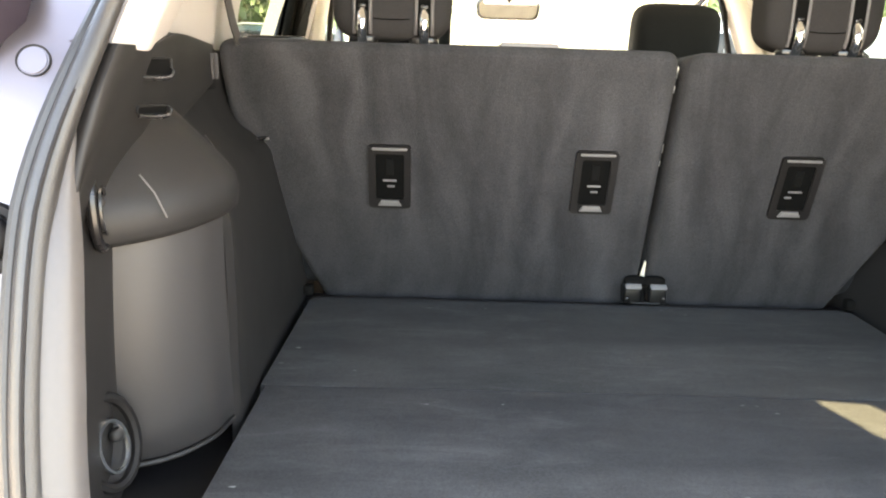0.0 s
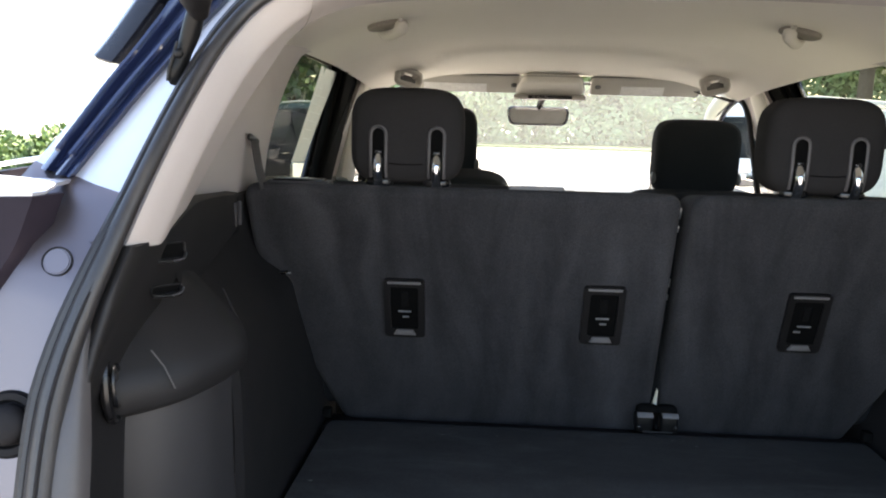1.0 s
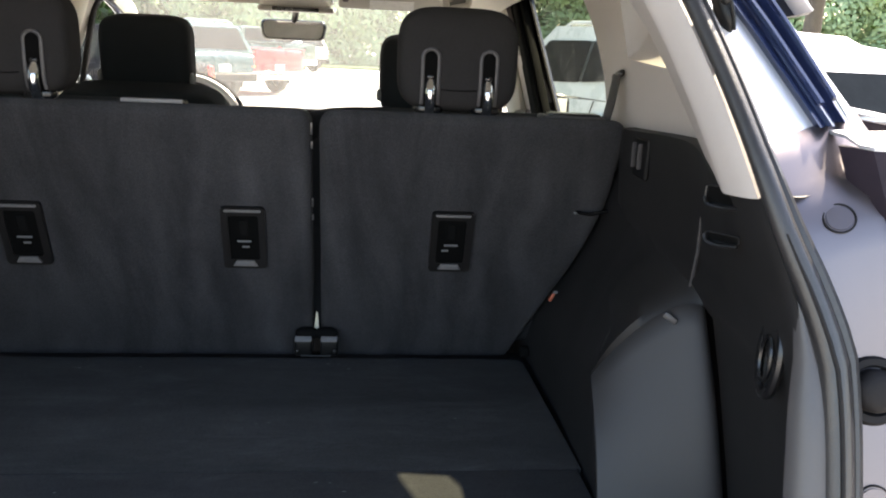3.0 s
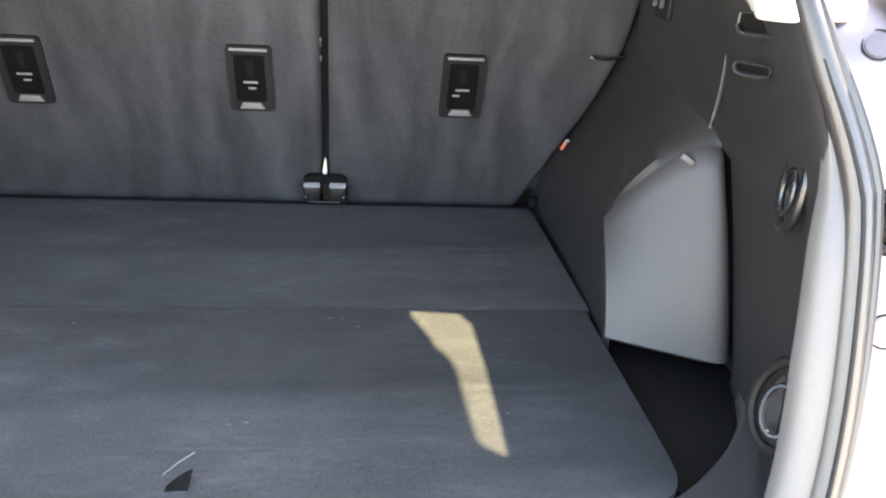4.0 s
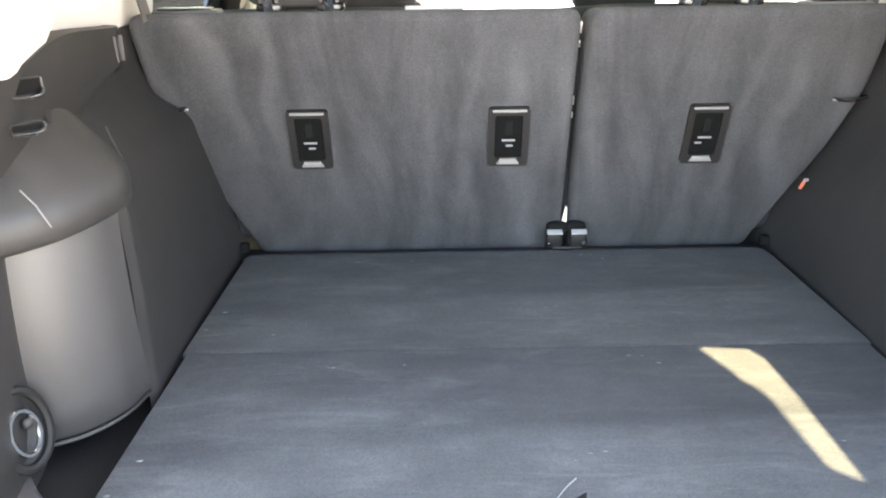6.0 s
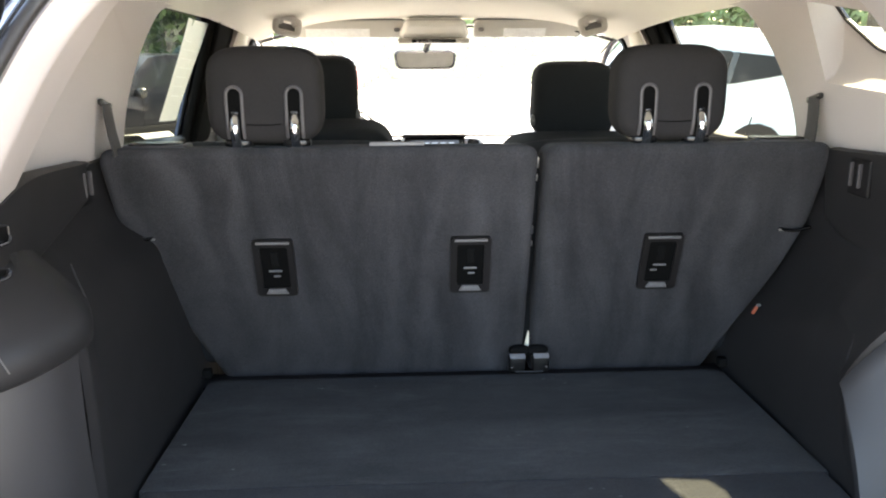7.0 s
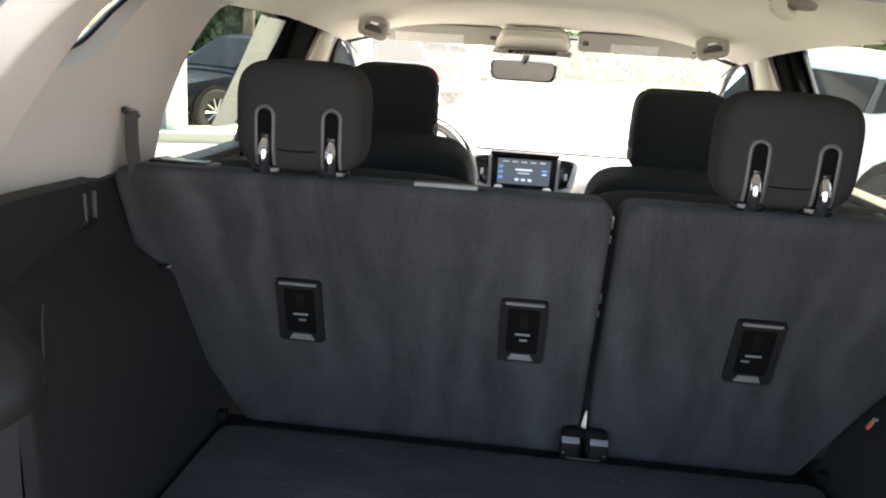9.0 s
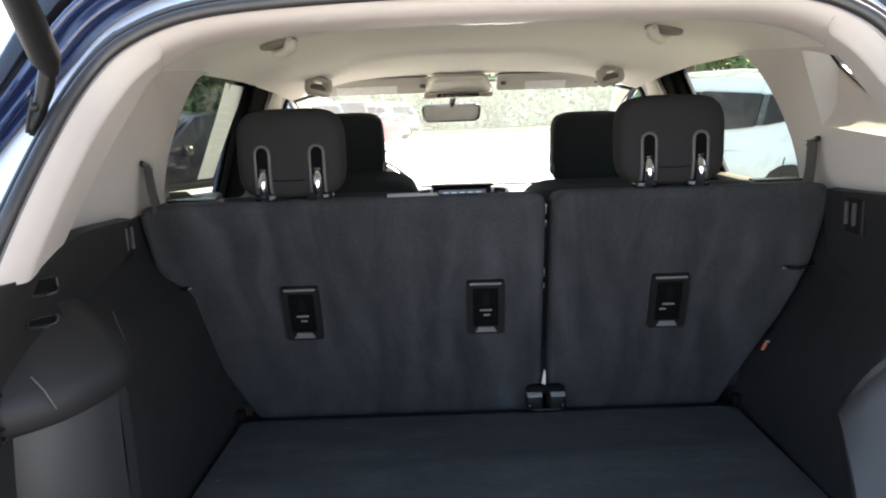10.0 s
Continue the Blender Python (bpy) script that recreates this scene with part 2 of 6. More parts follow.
pl.new(thin_mix.outputs[0], pn["Material Output"].inputs[0])
fm = M["paper"].copy()
fm.name = "print_faint"
for nd in fm.node_tree.nodes:
    if nd.type == "BSDF_TRANSLUCENT":
        nd.inputs[0].default_value = (0.95, 0.93, 0.90, 1)
    if nd.type == "MIX_SHADER":
        nd.inputs[0].default_value = 0.97
M["print_faint"] = fm
M["white_label"] = surface("white_label", (0.92, 0.91, 0.89), (0.95, 0.94, 0.92), 0.5, grain=90, bump=0.0)
M["cream"] = surface("cream", (0.70, 0.66, 0.52), (0.80, 0.75, 0.60), 0.6, grain=90, bump=0.0)
M["mirror"] = surface("mirror", (0.85, 0.86, 0.86), (0.88, 0.89, 0.89), 0.03, metal=1.0, grain=20, bump=0.0, rough_var=0.01)
M["worn_grey"] = surface("worn_grey", (0.15, 0.148, 0.15), (0.20, 0.197, 0.20), 0.7, grain=200, spec=0.1)
M["screen"] = glow("screen", (0.045, 0.056, 0.075), 0.2)
M["screen_blue"] = glow("screen_blue", (0.05, 0.12, 0.34), 0.35)
M["screen_text"] = glow("screen_text", (0.26, 0.32, 0.42), 0.3)
M["dome_lens"] = surface("dome_lens", (0.80, 0.79, 0.76), (0.86, 0.85, 0.82), 0.2, grain=60, bump=0.0)
M["glass_clear"] = glass("glass_clear", (0.90, 0.95, 0.92))
# film whitens the windscreen in place of its glare and dashboard reflection
M["glass_screen"] = glass("glass_screen", (0.90, 0.95, 0.92), 0.052)
M["glass_tint"] = glass("glass_tint", (0.42, 0.44, 0.36), 0.003)
M["asphalt"] = surface("asphalt", (0.33, 0.32, 0.305), (0.41, 0.397, 0.378), 0.9, grain=40, patch=0.5, bump=0.5, bump_scale=60, dist=0.006)
M["grass"] = surface("grass", (0.05, 0.09, 0.025), (0.10, 0.15, 0.04), 0.9, grain=30, patch=0.7, bump=0.6, bump_scale=40, dist=0.02)
M["concrete"] = surface("concrete", (0.50, 0.47, 0.40), (0.60, 0.565, 0.49), 0.85, grain=50, patch=1.2, bump=0.3, bump_scale=120, dist=0.003)
M["white_wall"] = surface("white_wall", (0.70, 0.69, 0.66), (0.80, 0.79, 0.76), 0.7, grain=60, patch=1.0, bump=0.15)
M["grey_wall"] = surface("grey_wall", (0.30, 0.32, 0.34), (0.38, 0.40, 0.42), 0.6, grain=60, patch=1.0, bump=0.1)
M["bark"] = surface("bark", (0.09, 0.07, 0.05), (0.17, 0.14, 0.11), 0.9, grain=30, patch=4, bump=0.8, bump_scale=30, dist=0.02, stretch=(1, 1, 0.3))


def leaves(name, low, high):
    m, n, l, b = nodes_of(name)
    g = n.new("ShaderNodeNewGeometry")
    r = ramp_node(n, l, g.outputs["Random Per Island"], [(0.0, low), (0.7, high), (1.0, tuple(v * 1.35 for v in high))])
    l.new(r.outputs[0], b.inputs["Base Color"])
    b.inputs["Roughness"].default_value = 0.55
    b.inputs["Subsurface Weight"].default_value = 0.0
    return m


M["leaf_dark"] = leaves("leaf_dark", (0.025, 0.055, 0.015), (0.08, 0.13, 0.03))
M["leaf_light"] = leaves("leaf_light", (0.05, 0.10, 0.03), (0.13, 0.20, 0.06))
# leaf colour raised well above real foliage to hold haze and glare
M["leaf_haze"] = leaves("leaf_haze", (0.25, 0.33, 0.155), (0.30, 0.39, 0.185))
M["palm_leaf"] = leaves("palm_leaf", (0.06, 0.10, 0.03), (0.16, 0.20, 0.08))
M["car_glass"] = surface("car_glass", (0.009, 0.011, 0.012), (0.016, 0.019, 0.021), 0.06, grain=20, bump=0.0, spec=0.03, rough_var=0.02)
M["tyre"] = surface("tyre", (0.018, 0.018, 0.018), (0.03, 0.03, 0.03), 0.85, grain=60, bump=0.3)
M["alloy"] = surface("alloy", (0.45, 0.45, 0.46), (0.6, 0.6, 0.61), 0.3, metal=0.9, grain=60, bump=0.0)
M["lamp_red"] = surface("lamp_red", (0.45, 0.02, 0.02), (0.60, 0.04, 0.03), 0.15, grain=30, bump=0.0, coat=0.5)
M["lamp_orange"] = surface("lamp_orange", (0.65, 0.20, 0.05), (0.75, 0.28, 0.08), 0.15, grain=30, bump=0.0, coat=0.5)
M["lamp_clear"] = surface("lamp_clear", (0.65, 0.66, 0.68), (0.78, 0.79, 0.80), 0.1, grain=30, bump=0.0, coat=0.5)
M["lamp_smoke"] = surface("lamp_smoke", (0.020, 0.016, 0.022), (0.030, 0.024, 0.033), 0.42, grain=30, bump=0.0, coat=0.0, spec=0.08)
# the dark paint also holds the tree shade over the parked car
for key, lo, hi, mt in (("white", (0.72, 0.73, 0.74), (0.78, 0.79, 0.80), 0.0), ("dark", (0.0045, 0.005, 0.008), (0.0065, 0.0072, 0.011), 0.2),
                        ("teal", (0.035, 0.085, 0.095), (0.045, 0.10, 0.11), 0.4), ("red", (0.45, 0.02, 0.03), (0.55, 0.03, 0.04), 0.1),
                        ("green", (0.03, 0.06, 0.05), (0.04, 0.075, 0.06), 0.3), ("grey", (0.30, 0.31, 0.33), (0.38, 0.39, 0.41), 0.3)):
    M["paint_" + key] = surface("paint_" + key, lo, hi, 0.3, metal=mt, grain=900, bump=0.0, coat=0.04 if key == "dark" else 0.8, spec=0.12 if key == "dark" else 0.5)

# ---- builders ----
BASE = {}


def mesh_of(name, bm, mats, sharp=40):
    bmesh.ops.recalc_face_normals(bm, faces=bm.faces)
    me = bpy.data.meshes.new(name)
    bm.to_mesh(me)
    bm.free()
    for m in mats if isinstance(mats, (list, tuple)) else [mats]:
        me.materials.append(m)
    me.polygons.foreach_set("use_smooth", [len(p.vertices) <= 8 for p in me.polygons])
    me.set_sharp_from_angle(angle=radians(sharp))
    return me


def thing(name, base, label, category, group="", kind=""):
    ob = new(name)
    ob.location = base
    ob.empty_display_size = 0.05
    BASE[ob.name] = Vector(base)
    return tagged(ob, label, category, group, kind)


def part(name, bm, mat, parent, label="", sharp=40):
    """One mesh under a thing or a part; bm is in world metres."""
    base = BASE[parent.name]
    bm.transform(Matrix.Translation(-base))
    ob = new(name, mesh_of(name, bm, mat, sharp))
    ob.parent = parent
    BASE[ob.name] = base
    return tagged(ob, label)


def solid(name, bm, mat, label, category, kind="structure", sharp=40, group=""):
    """A top-level mesh with its origin at its base."""
    lo = [min(v.co[n] for v in bm.verts) for n in range(3)]
    hi = [max(v.co[n] for v in bm.verts) for n in range(3)]
    base = Vector(((lo[0] + hi[0]) / 2, (lo[1] + hi[1]) / 2, lo[2]))
    bm.transform(Matrix.Translation(-base))
    ob = new(name, mesh_of(name, bm, mat, sharp))
    ob.location = base
    BASE[ob.name] = base
    return tagged(ob, label, category, group, kind)


def rbox(c, s, r=0.004, seg=2, m=None):
    bm = bmesh.new()
    bmesh.ops.create_cube(bm, size=1.0)
    bmesh.ops.scale(bm, vec=s, verts=bm.verts)
    if r:
        bmesh.ops.bevel(bm, geom=bm.edges[:], offset=min(r, min(s) * 0.49), segments=seg, affect="EDGES", profile=0.5)
    if m:
        bm.transform(m)
    bm.transform(Matrix.Translation(c))
    return bm


def loft(rows, close=False, caps=False):
    bm = bmesh.new()
    vs = [[bm.verts.new(p) for p in row] for row in rows]
    for a, b in zip(vs, vs[1:]):
        n = len(a)
        for i in range(n if close else n - 1):
            j = (i + 1) % n
            bm.faces.new((a[i], a[j], b[j], b[i]))
    if caps:
        bm.faces.new(vs[0])
        bm.faces.new(list(reversed(vs[-1])))
    return bm


def thicken(bm, by):
    bmesh.ops.recalc_face_normals(bm, faces=bm.faces)
    bmesh.ops.solidify(bm, geom=bm.faces[:], thickness=by)
    return bm


def tube(points, r, n=8, close=False, flat=1.0):
    """A round bar along points; r may be a list. flat squeezes it across."""
    pts = [Vector(p) for p in points]
    rows = []
    for i, p in enumerate(pts):
        a = pts[i - 1] if (i or close) else p
        b = pts[(i + 1) % len(pts)] if (i < len(pts) - 1 or close) else p
        d = (b - a).normalized()
        u = d.cross(Vector((0, 0, 1)))
        u = u.normalized() if u.length > 1e-3 else Vector((1, 0, 0))
        if rows:
            t = side_way - d * side_way.dot(d)
            u = t.normalized() if t.length > 1e-3 else u
        side_way = u
        w = d.cross(u).normalized()
        rr = r[i] if isinstance(r, (list, tuple)) else r
        rows.append([p + rr * (math.cos(k * 2 * math.pi / n) * u + flat * math.sin(k * 2 * math.pi / n) * w) for k in range(n)])
    if close:
        rows.append(rows[0])
        bm = loft(rows, True)
        bmesh.ops.remove_doubles(bm, verts=bm.verts, dist=1e-6)
        return bm
    return loft(rows, True, True)


def prism(pts, depth, m, r=0.0, seg=2):
    """A flat outline in x, y of m, raised by depth along z of m, with rounded edges."""
    bm = bmesh.new()
    f = bm.faces.new([bm.verts.new((x, y, 0)) for x, y in pts])
    ex = bmesh.ops.extrude_face_region(bm, geom=[f])
    bmesh.ops.translate(bm, vec=(0, 0, depth), verts=[v for v in ex["geom"] if isinstance(v, bmesh.types.BMVert)])
    bmesh.ops.recalc_face_normals(bm, faces=bm.faces)
    if r:
        caps = [e for e in bm.edges if len(e.link_faces) == 2 and max(len(g.verts) for g in e.link_faces) > 4 or abs(e.verts[0].co.z - e.verts[1].co.z) < 1e-6]
        bmesh.ops.bevel(bm, geom=caps, offset=r, segments=seg, affect="EDGES", profile=0.5)
    bm.transform(m)
    return bm


def rounded(pts, r, n=5):
    """An outline with its corners rounded by r (one number or one for each)."""
    out = []
    for i, p in enumerate(pts):
        p, a, b = Vector(p), Vector(pts[i - 1]), Vector(pts[(i + 1) % len(pts)])
        rr = r[i] if isinstance(r, (list, tuple)) else r
        u, w = a - p, b - p
        k = min(rr, u.length * 0.45, w.length * 0.45)
        if k < 1e-5:
            out.append(tuple(p))
            continue
        s, e = p + u.normalized() * k, p + w.normalized() * k
        for j in range(n + 1):
            t = j / n
            out.append(tuple(s * (1 - t) ** 2 + p * 2 * t * (1 - t) + e * t * t))
    return out


def cushion(c, s, ex=0.35, ez=0.35, nu=36, nv=20, m=None):
    """A soft block: a superellipsoid of full size s."""
    def pw(v, e):
        return math.copysign(abs(v) ** e, v)
    rows = []
    for i in range(nv + 1):
        v = -math.pi / 2 + math.pi * i / nv
        cv, sv = max(math.cos(v), 1e-4), math.sin(v)
        rows.append([Vector((s[0] / 2 * pw(cv, ez) * pw(math.cos(a), ex), s[1] / 2 * pw(cv, ez) * pw(math.sin(a), ex), s[2] / 2 * pw(sv, ez)))
                     for a in (2 * math.pi * k / nu for k in range(nu))])
    bm = loft(rows, True, True)
    bmesh.ops.remove_doubles(bm, verts=bm.verts, dist=1e-5)
    if m:
        bm.transform(m)
    bm.transform(Matrix.Translation(c))
    return bm


def holed(outer, holes, place, thick):
    """A sheet with openings: outlines in two numbers, mapped to space by place(u, v), thickened by thick along its normal."""
    bm = bmesh.new()
    edges = []
    for loop in (outer, *holes):
        vs = [bm.verts.new((u, v, 0)) for u, v in loop]
        edges += [bm.edges.new((vs[i], vs[(i + 1) % len(vs)])) for i in range(len(vs))]
    bmesh.ops.triangle_fill(bm, use_beauty=True, edges=edges, normal=(0, 0, 1))
    bmesh.ops.recalc_face_normals(bm, faces=bm.faces)
    if sum(f.normal.z for f in bm.faces) < 0:
        bmesh.ops.reverse_faces(bm, faces=bm.faces)
    bound = [e for e in bm.edges if e.is_boundary]
    top = bmesh.ops.extrude_face_region(bm, geom=bm.faces[:])
    moved = [g for g in top["geom"] if isinstance(g, bmesh.types.BMVert)]
    for v in moved:
        v.co.z = thick
    for v in bm.verts:
        v.co = place(v.co.x, v.co.y, v.co.z)
    return bm


def interp(x, table):
    """Linear reading of a table of (x, value...)."""
    if x <= table[0][0]:
        return np.array(table[0][1:], float)
    for a, b in zip(table, table[1:]):
        if x <= b[0]:
            k = (x - a[0]) / (b[0] - a[0])
            return np.array(a[1:], float) * (1 - k) + np.array(b[1:], float) * k
    return np.array(table[-1][1:], float)


def smooth_curve(pts, n):
    """n + 1 points along a smooth curve through pts."""
    P = [Vector(p) for p in pts]
    P = [2 * P[0] - P[1], *P, 2 * P[-1] - P[-2]]
    out = []
    for k in range(n + 1):
        t = k / n * (len(pts) - 1)
        i = min(int(t), len(pts) - 2)
        t -= i
        a, b, c, d = P[i:i + 4]
        out.append(0.5 * (2 * b + (c - a) * t + (2 * a - 5 * b + 4 * c - d) * t * t + (3 * b - a - 3 * c + d) * t ** 3))
    return out


def flip(bm, side):
    """The same for the other side of the car."""
    if side < 0:
        bmesh.ops.scale(bm, vec=(-1, 1, 1), verts=bm.verts)
        bmesh.ops.reverse_faces(bm, faces=bm.faces)
    return bm
# ---- the car's shell ----
FLOOR = 0.777
# edge of the rear opening, from the sill up to the middle of the roof (right half)
EDGE = smooth_curve([(0.565, -0.80, 0.75), (0.592, -0.765, 0.86), (0.602, -0.725, 0.99), (0.598, -0.68, 1.12), (0.566, -0.62, 1.254), (0.540, -0.53, 1.37),
                     (0.512, -0.46, 1.452), (0.462, -0.435, 1.502), (0.37, -0.425, 1.533), (0.20, -0.42, 1.545), (0.0, -0.42, 1.548)], 60)
# inner crease of the pillar trim, and where it meets the headliner
CREASE = smooth_curve([(0.603, -0.405, 1.234), (0.572, -0.394, 1.295), (0.544, -0.376, 1.352), (0.510, -0.350, 1.415), (0.469, -0.318, 1.478), (0.385, -0.288, 1.514), (0.20, -0.28, 1.527), (0.0, -0.28, 1.530)], 36)


def whole(half, narrow=0.013):
    """Both halves of a line that ends in the middle; the right pillar stands a little further in."""
    def near(p):
        return narrow * min(max((p[2] - 1.10) / 0.10, 0), 1) * min(max((1.53 - p[2]) / 0.07, 0), 1)
    return [Vector((p[0] - near(p), p[1], p[2])) for p in half] + [Vector((-p[0], p[1], p[2])) for p in reversed(half[:-1])]


def section(offsets, half):
    """Rows beside the opening's edge: each offset is (outward, rearward)."""
    line = whole(half)
    rows = []
    for out, back in offsets:
        row = []
        for i, p in enumerate(line):
            a, b = line[max(i - 1, 0)], line[min(i + 1, len(line) - 1)]
            d = (b - a).normalized()
            n = d.cross(Vector((0, 1, 0)))
            n.y = 0
            n = -n.normalized()
            if n.dot(Vector((p.x, 0, p.z - 1.1))) < 0:
                n = -n
            wide = out if isinstance(out, (int, float)) else out(p)
            row.append(p + n * wide + Vector((0, -back if isinstance(back, (int, float)) else -back(p), 0)))
        rows.append(row)
    return rows


def low(p):
    """1 down at the lamps, 0 up at the roof."""
    return min(max((1.235 - p.z) / 0.035, 0), 1)


def inner(p):
    """Where the navy gutter begins, outward of the opening's edge."""
    return 0.046 + 0.062 * min(max((1.46 - p.z) / 0.24, 0), 1)


def blend(below, above):
    """An offset that goes over from the lamp's height to the roof."""
    return lambda p: below * low(p) + (above(p) if callable(above) else above) * (1 - low(p))


def slim(by):
    """An offset of the seal, which grows narrower above the lamps."""
    return lambda p: by * (1 - 0.36 * min(max((p.z - 1.10) / 0.18, 0), 1))


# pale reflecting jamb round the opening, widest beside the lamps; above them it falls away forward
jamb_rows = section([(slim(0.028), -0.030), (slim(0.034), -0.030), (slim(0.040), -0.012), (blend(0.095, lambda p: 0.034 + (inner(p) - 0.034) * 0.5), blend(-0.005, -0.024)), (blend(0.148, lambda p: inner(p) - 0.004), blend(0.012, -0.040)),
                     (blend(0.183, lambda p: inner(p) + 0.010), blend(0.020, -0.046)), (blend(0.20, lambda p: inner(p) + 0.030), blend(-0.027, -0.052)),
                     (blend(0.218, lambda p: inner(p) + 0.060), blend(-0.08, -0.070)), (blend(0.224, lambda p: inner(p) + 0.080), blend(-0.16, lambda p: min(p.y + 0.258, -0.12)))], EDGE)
# above the lamps navy paint is paled as reflected sky; below, plum-grey, paled less
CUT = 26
jamb_up = solid("body_jamb", thicken(loft([r[CUT - 1:len(r) - CUT + 1] for r in jamb_rows]), 0.004), M["jamb_sky"], "navy jamb beside the raised tailgate, paled as if reflecting sky", "car body", sharp=50)
JAMB = {}
for side in (1, -1):
    rows = [(r if side > 0 else list(reversed(r)))[:CUT] for r in jamb_rows]
    step = [r[-1] + Vector((0, 0.010, 0.002)) for r in rows]
    rows = [[p + Vector((0, -0.003, 0)) for p in r] + [q] for r, q in zip(rows, step)]
    JAMB[side] = solid("lower_jamb", thicken(loft(rows), 0.004), M["jamb_plum_sky"], "plum-grey metallic body jamb beside the tail lamp, paled for reflected sky", "car body", sharp=50)


def prof(k, out, back):
    return (lambda p: inner(p) + (0.112 + 0.034 * min(max((1.44 - p.z) / 0.20, 0), 1) - inner(p)) * k + out, lambda p: -0.034 - 0.030 * k + back)


# the outer gutter is deep navy and ribbed, and ends above the tail lamp
up = section([prof(0, 0, -0.020), prof(0.03, 0, 0.004), prof(0.20, 0, 0.006), prof(0.26, 0, 0.014), prof(0.34, 0, 0.014), prof(0.40, 0, 0.004), prof(0.58, 0, 0.006), prof(0.66, 0, 0.016), prof(0.84, 0, 0.016), prof(0.94, 0, 0.006), prof(1.0, 0.002, -0.03), prof(1.0, 0.008, -0.20)], EDGE[CUT - 1:])
part("sealer_line", tube(section([(slim(0.047), -0.013)], EDGE[CUT + 2:44])[0][:44 - CUT - 2], 0.0016, 6), M["grey_strip"], jamb_up, "thin grey sealer line")
part("sealer_line", tube(section([(slim(0.047), -0.013)], EDGE[CUT + 2:44])[0][CUT + 3 - 44:], 0.0016, 6), M["grey_strip"], jamb_up, "thin grey sealer line")
gutter = part("upper_flange", loft(up), M["navy_paint"], jamb_up, "glossy navy blue ribbed gutter", sharp=50)
for k in (0.30, 0.75):
    rib = section([prof(k, 0, 0.015)], EDGE[CUT:])[0]
    part("rib", tube(rib, 0.0045, 8), M["navy_paint"], gutter)

# dark edge of the wrap-round quarter glass outside the gutter
rows = section([prof(1.0, 0.003, -0.012), prof(1.0, 0.010, 0.002), prof(1.0, 0.030, 0.000), prof(1.0, 0.044, -0.020), prof(1.0, 0.046, -0.090)], EDGE)
for side in (1, -1):
    piece = [r[30:44] if side > 0 else list(reversed(r))[31:41] for r in rows]
    solid("quarter_glass_edge", thicken(loft(piece), 0.004), M["gloss_black"], "dark glossy edge of the wrap-round quarter glass", "car glass", sharp=50)

# rubber seal: a bulb and its lip
line = whole(EDGE)
seal = solid("tailgate_seal", tube(section([(slim(0.012), 0.012)], EDGE)[0], [slim(0.0135)(p) for p in line], 10), M["seal_rubber"], "black rubber seal round the tailgate opening", "door seal")
part("seal_lip", tube(section([(slim(0.031), 0.006)], EDGE)[0], [slim(0.0075)(p) for p in line], 8), M["seal_rubber"], seal)
for out, back in ((0.0235, 0.0175), (0.0085, 0.0265)):
    part("groove", tube(section([(slim(out), slim(back))], EDGE)[0], 0.0020, 6), M["rubber"], seal, "dark moulded groove")

# grey trim strip along the lower edge of the opening, both sides
for side in (1, -1):
    wide = lambda p: -0.010 - 0.014 * min(max((1.20 - p.z) / 0.25, 0), 1)
    rows = section([(0.006, 0.004), (0.002, 0.013), (lambda p: wide(p) * 0.6, 0.013), (wide, 0.007), (lambda p: wide(p) - 0.002, -0.010)], EDGE)
    n = 21
    rows = [r[:n] if side > 0 else list(reversed(r))[:n] for r in rows]
    for i in range(n - 6, n):
        k = (i - n + 7) / 6
        for row in rows[1:]:
            row[i] = row[i].lerp(rows[0][i] + Vector((0, 0.004, 0)), k * k)
    bm = loft(rows)
    solid("trim_strip", thicken(bm, 0.002), M["strip_grey"], "warm grey plastic edge trim beside the tailgate opening", "trim", sharp=60)

# ---- headliner ----
ROOF = [(-0.28, 1.530, 0.60, 1.415), (-0.20, 1.560, 0.625, 1.455), (-0.08, 1.582, 0.645, 1.483), (0.1, 1.596, 0.652, 1.500), (0.47, 1.604, 0.655, 1.510), (0.9, 1.590, 0.652, 1.503), (1.15, 1.560, 0.640, 1.485), (1.33, 1.538, 0.62, 1.462), (1.40, 1.532, 0.61, 1.452)]


def roof_z(x, y):
    zc, xe, ze = interp(y, ROOF)
    k = min(max((y - 0.95 - 0.30 * (x / 0.47) ** 4) / 0.06, 0.0), 1.0)
    return zc - (zc - ze) * min(abs(x) / xe, 1.0) ** 4 - 0.010 * k * k * (3 - 2 * k)


rows = []
for j in range(113):
    y = -0.28 + 1.68 * j / 112
    zc, xe, ze = interp(y, ROOF)
    rows.append([(xe * k / 20, y, roof_z(xe * k / 20, y)) for k in range(-20, 21)])
rows = [[(x, y, z + 0.014 * max(1 - (y + 0.28) / 0.12, 0)) for x, y, z in row] for row in rows]
bm = loft(rows)
ceiling = solid("ceiling", thicken(bm, -0.012), M["headliner"], "pale beige fabric headliner arched over the cabin", "ceiling", sharp=60)
# rear header and pillar trims in one pressing
n = 96
e, c = smooth_curve(whole(EDGE[23:]), n), smooth_curve(whole(CREASE, 0.0), n)
# the right pillar trim is the narrower one
c = [p + Vector((0.006 * min(max((1.465 - p.z) / 0.08, 0), 1), 0, 0)) if p.x > 0 else p for p in c]
def inward(p, by):
    return Vector((p.x, 0, p.z - 1.1)).normalized() * -by


JOINT = 1.474


def across(k, roll, fold):
    """A line of the trim between the seal and the crease: a rolled header above the joint, two flat faces below it."""
    return [p.lerp(q, k) + inward(p, roll if q.z > JOINT else fold) for p, q in zip(e, c)]


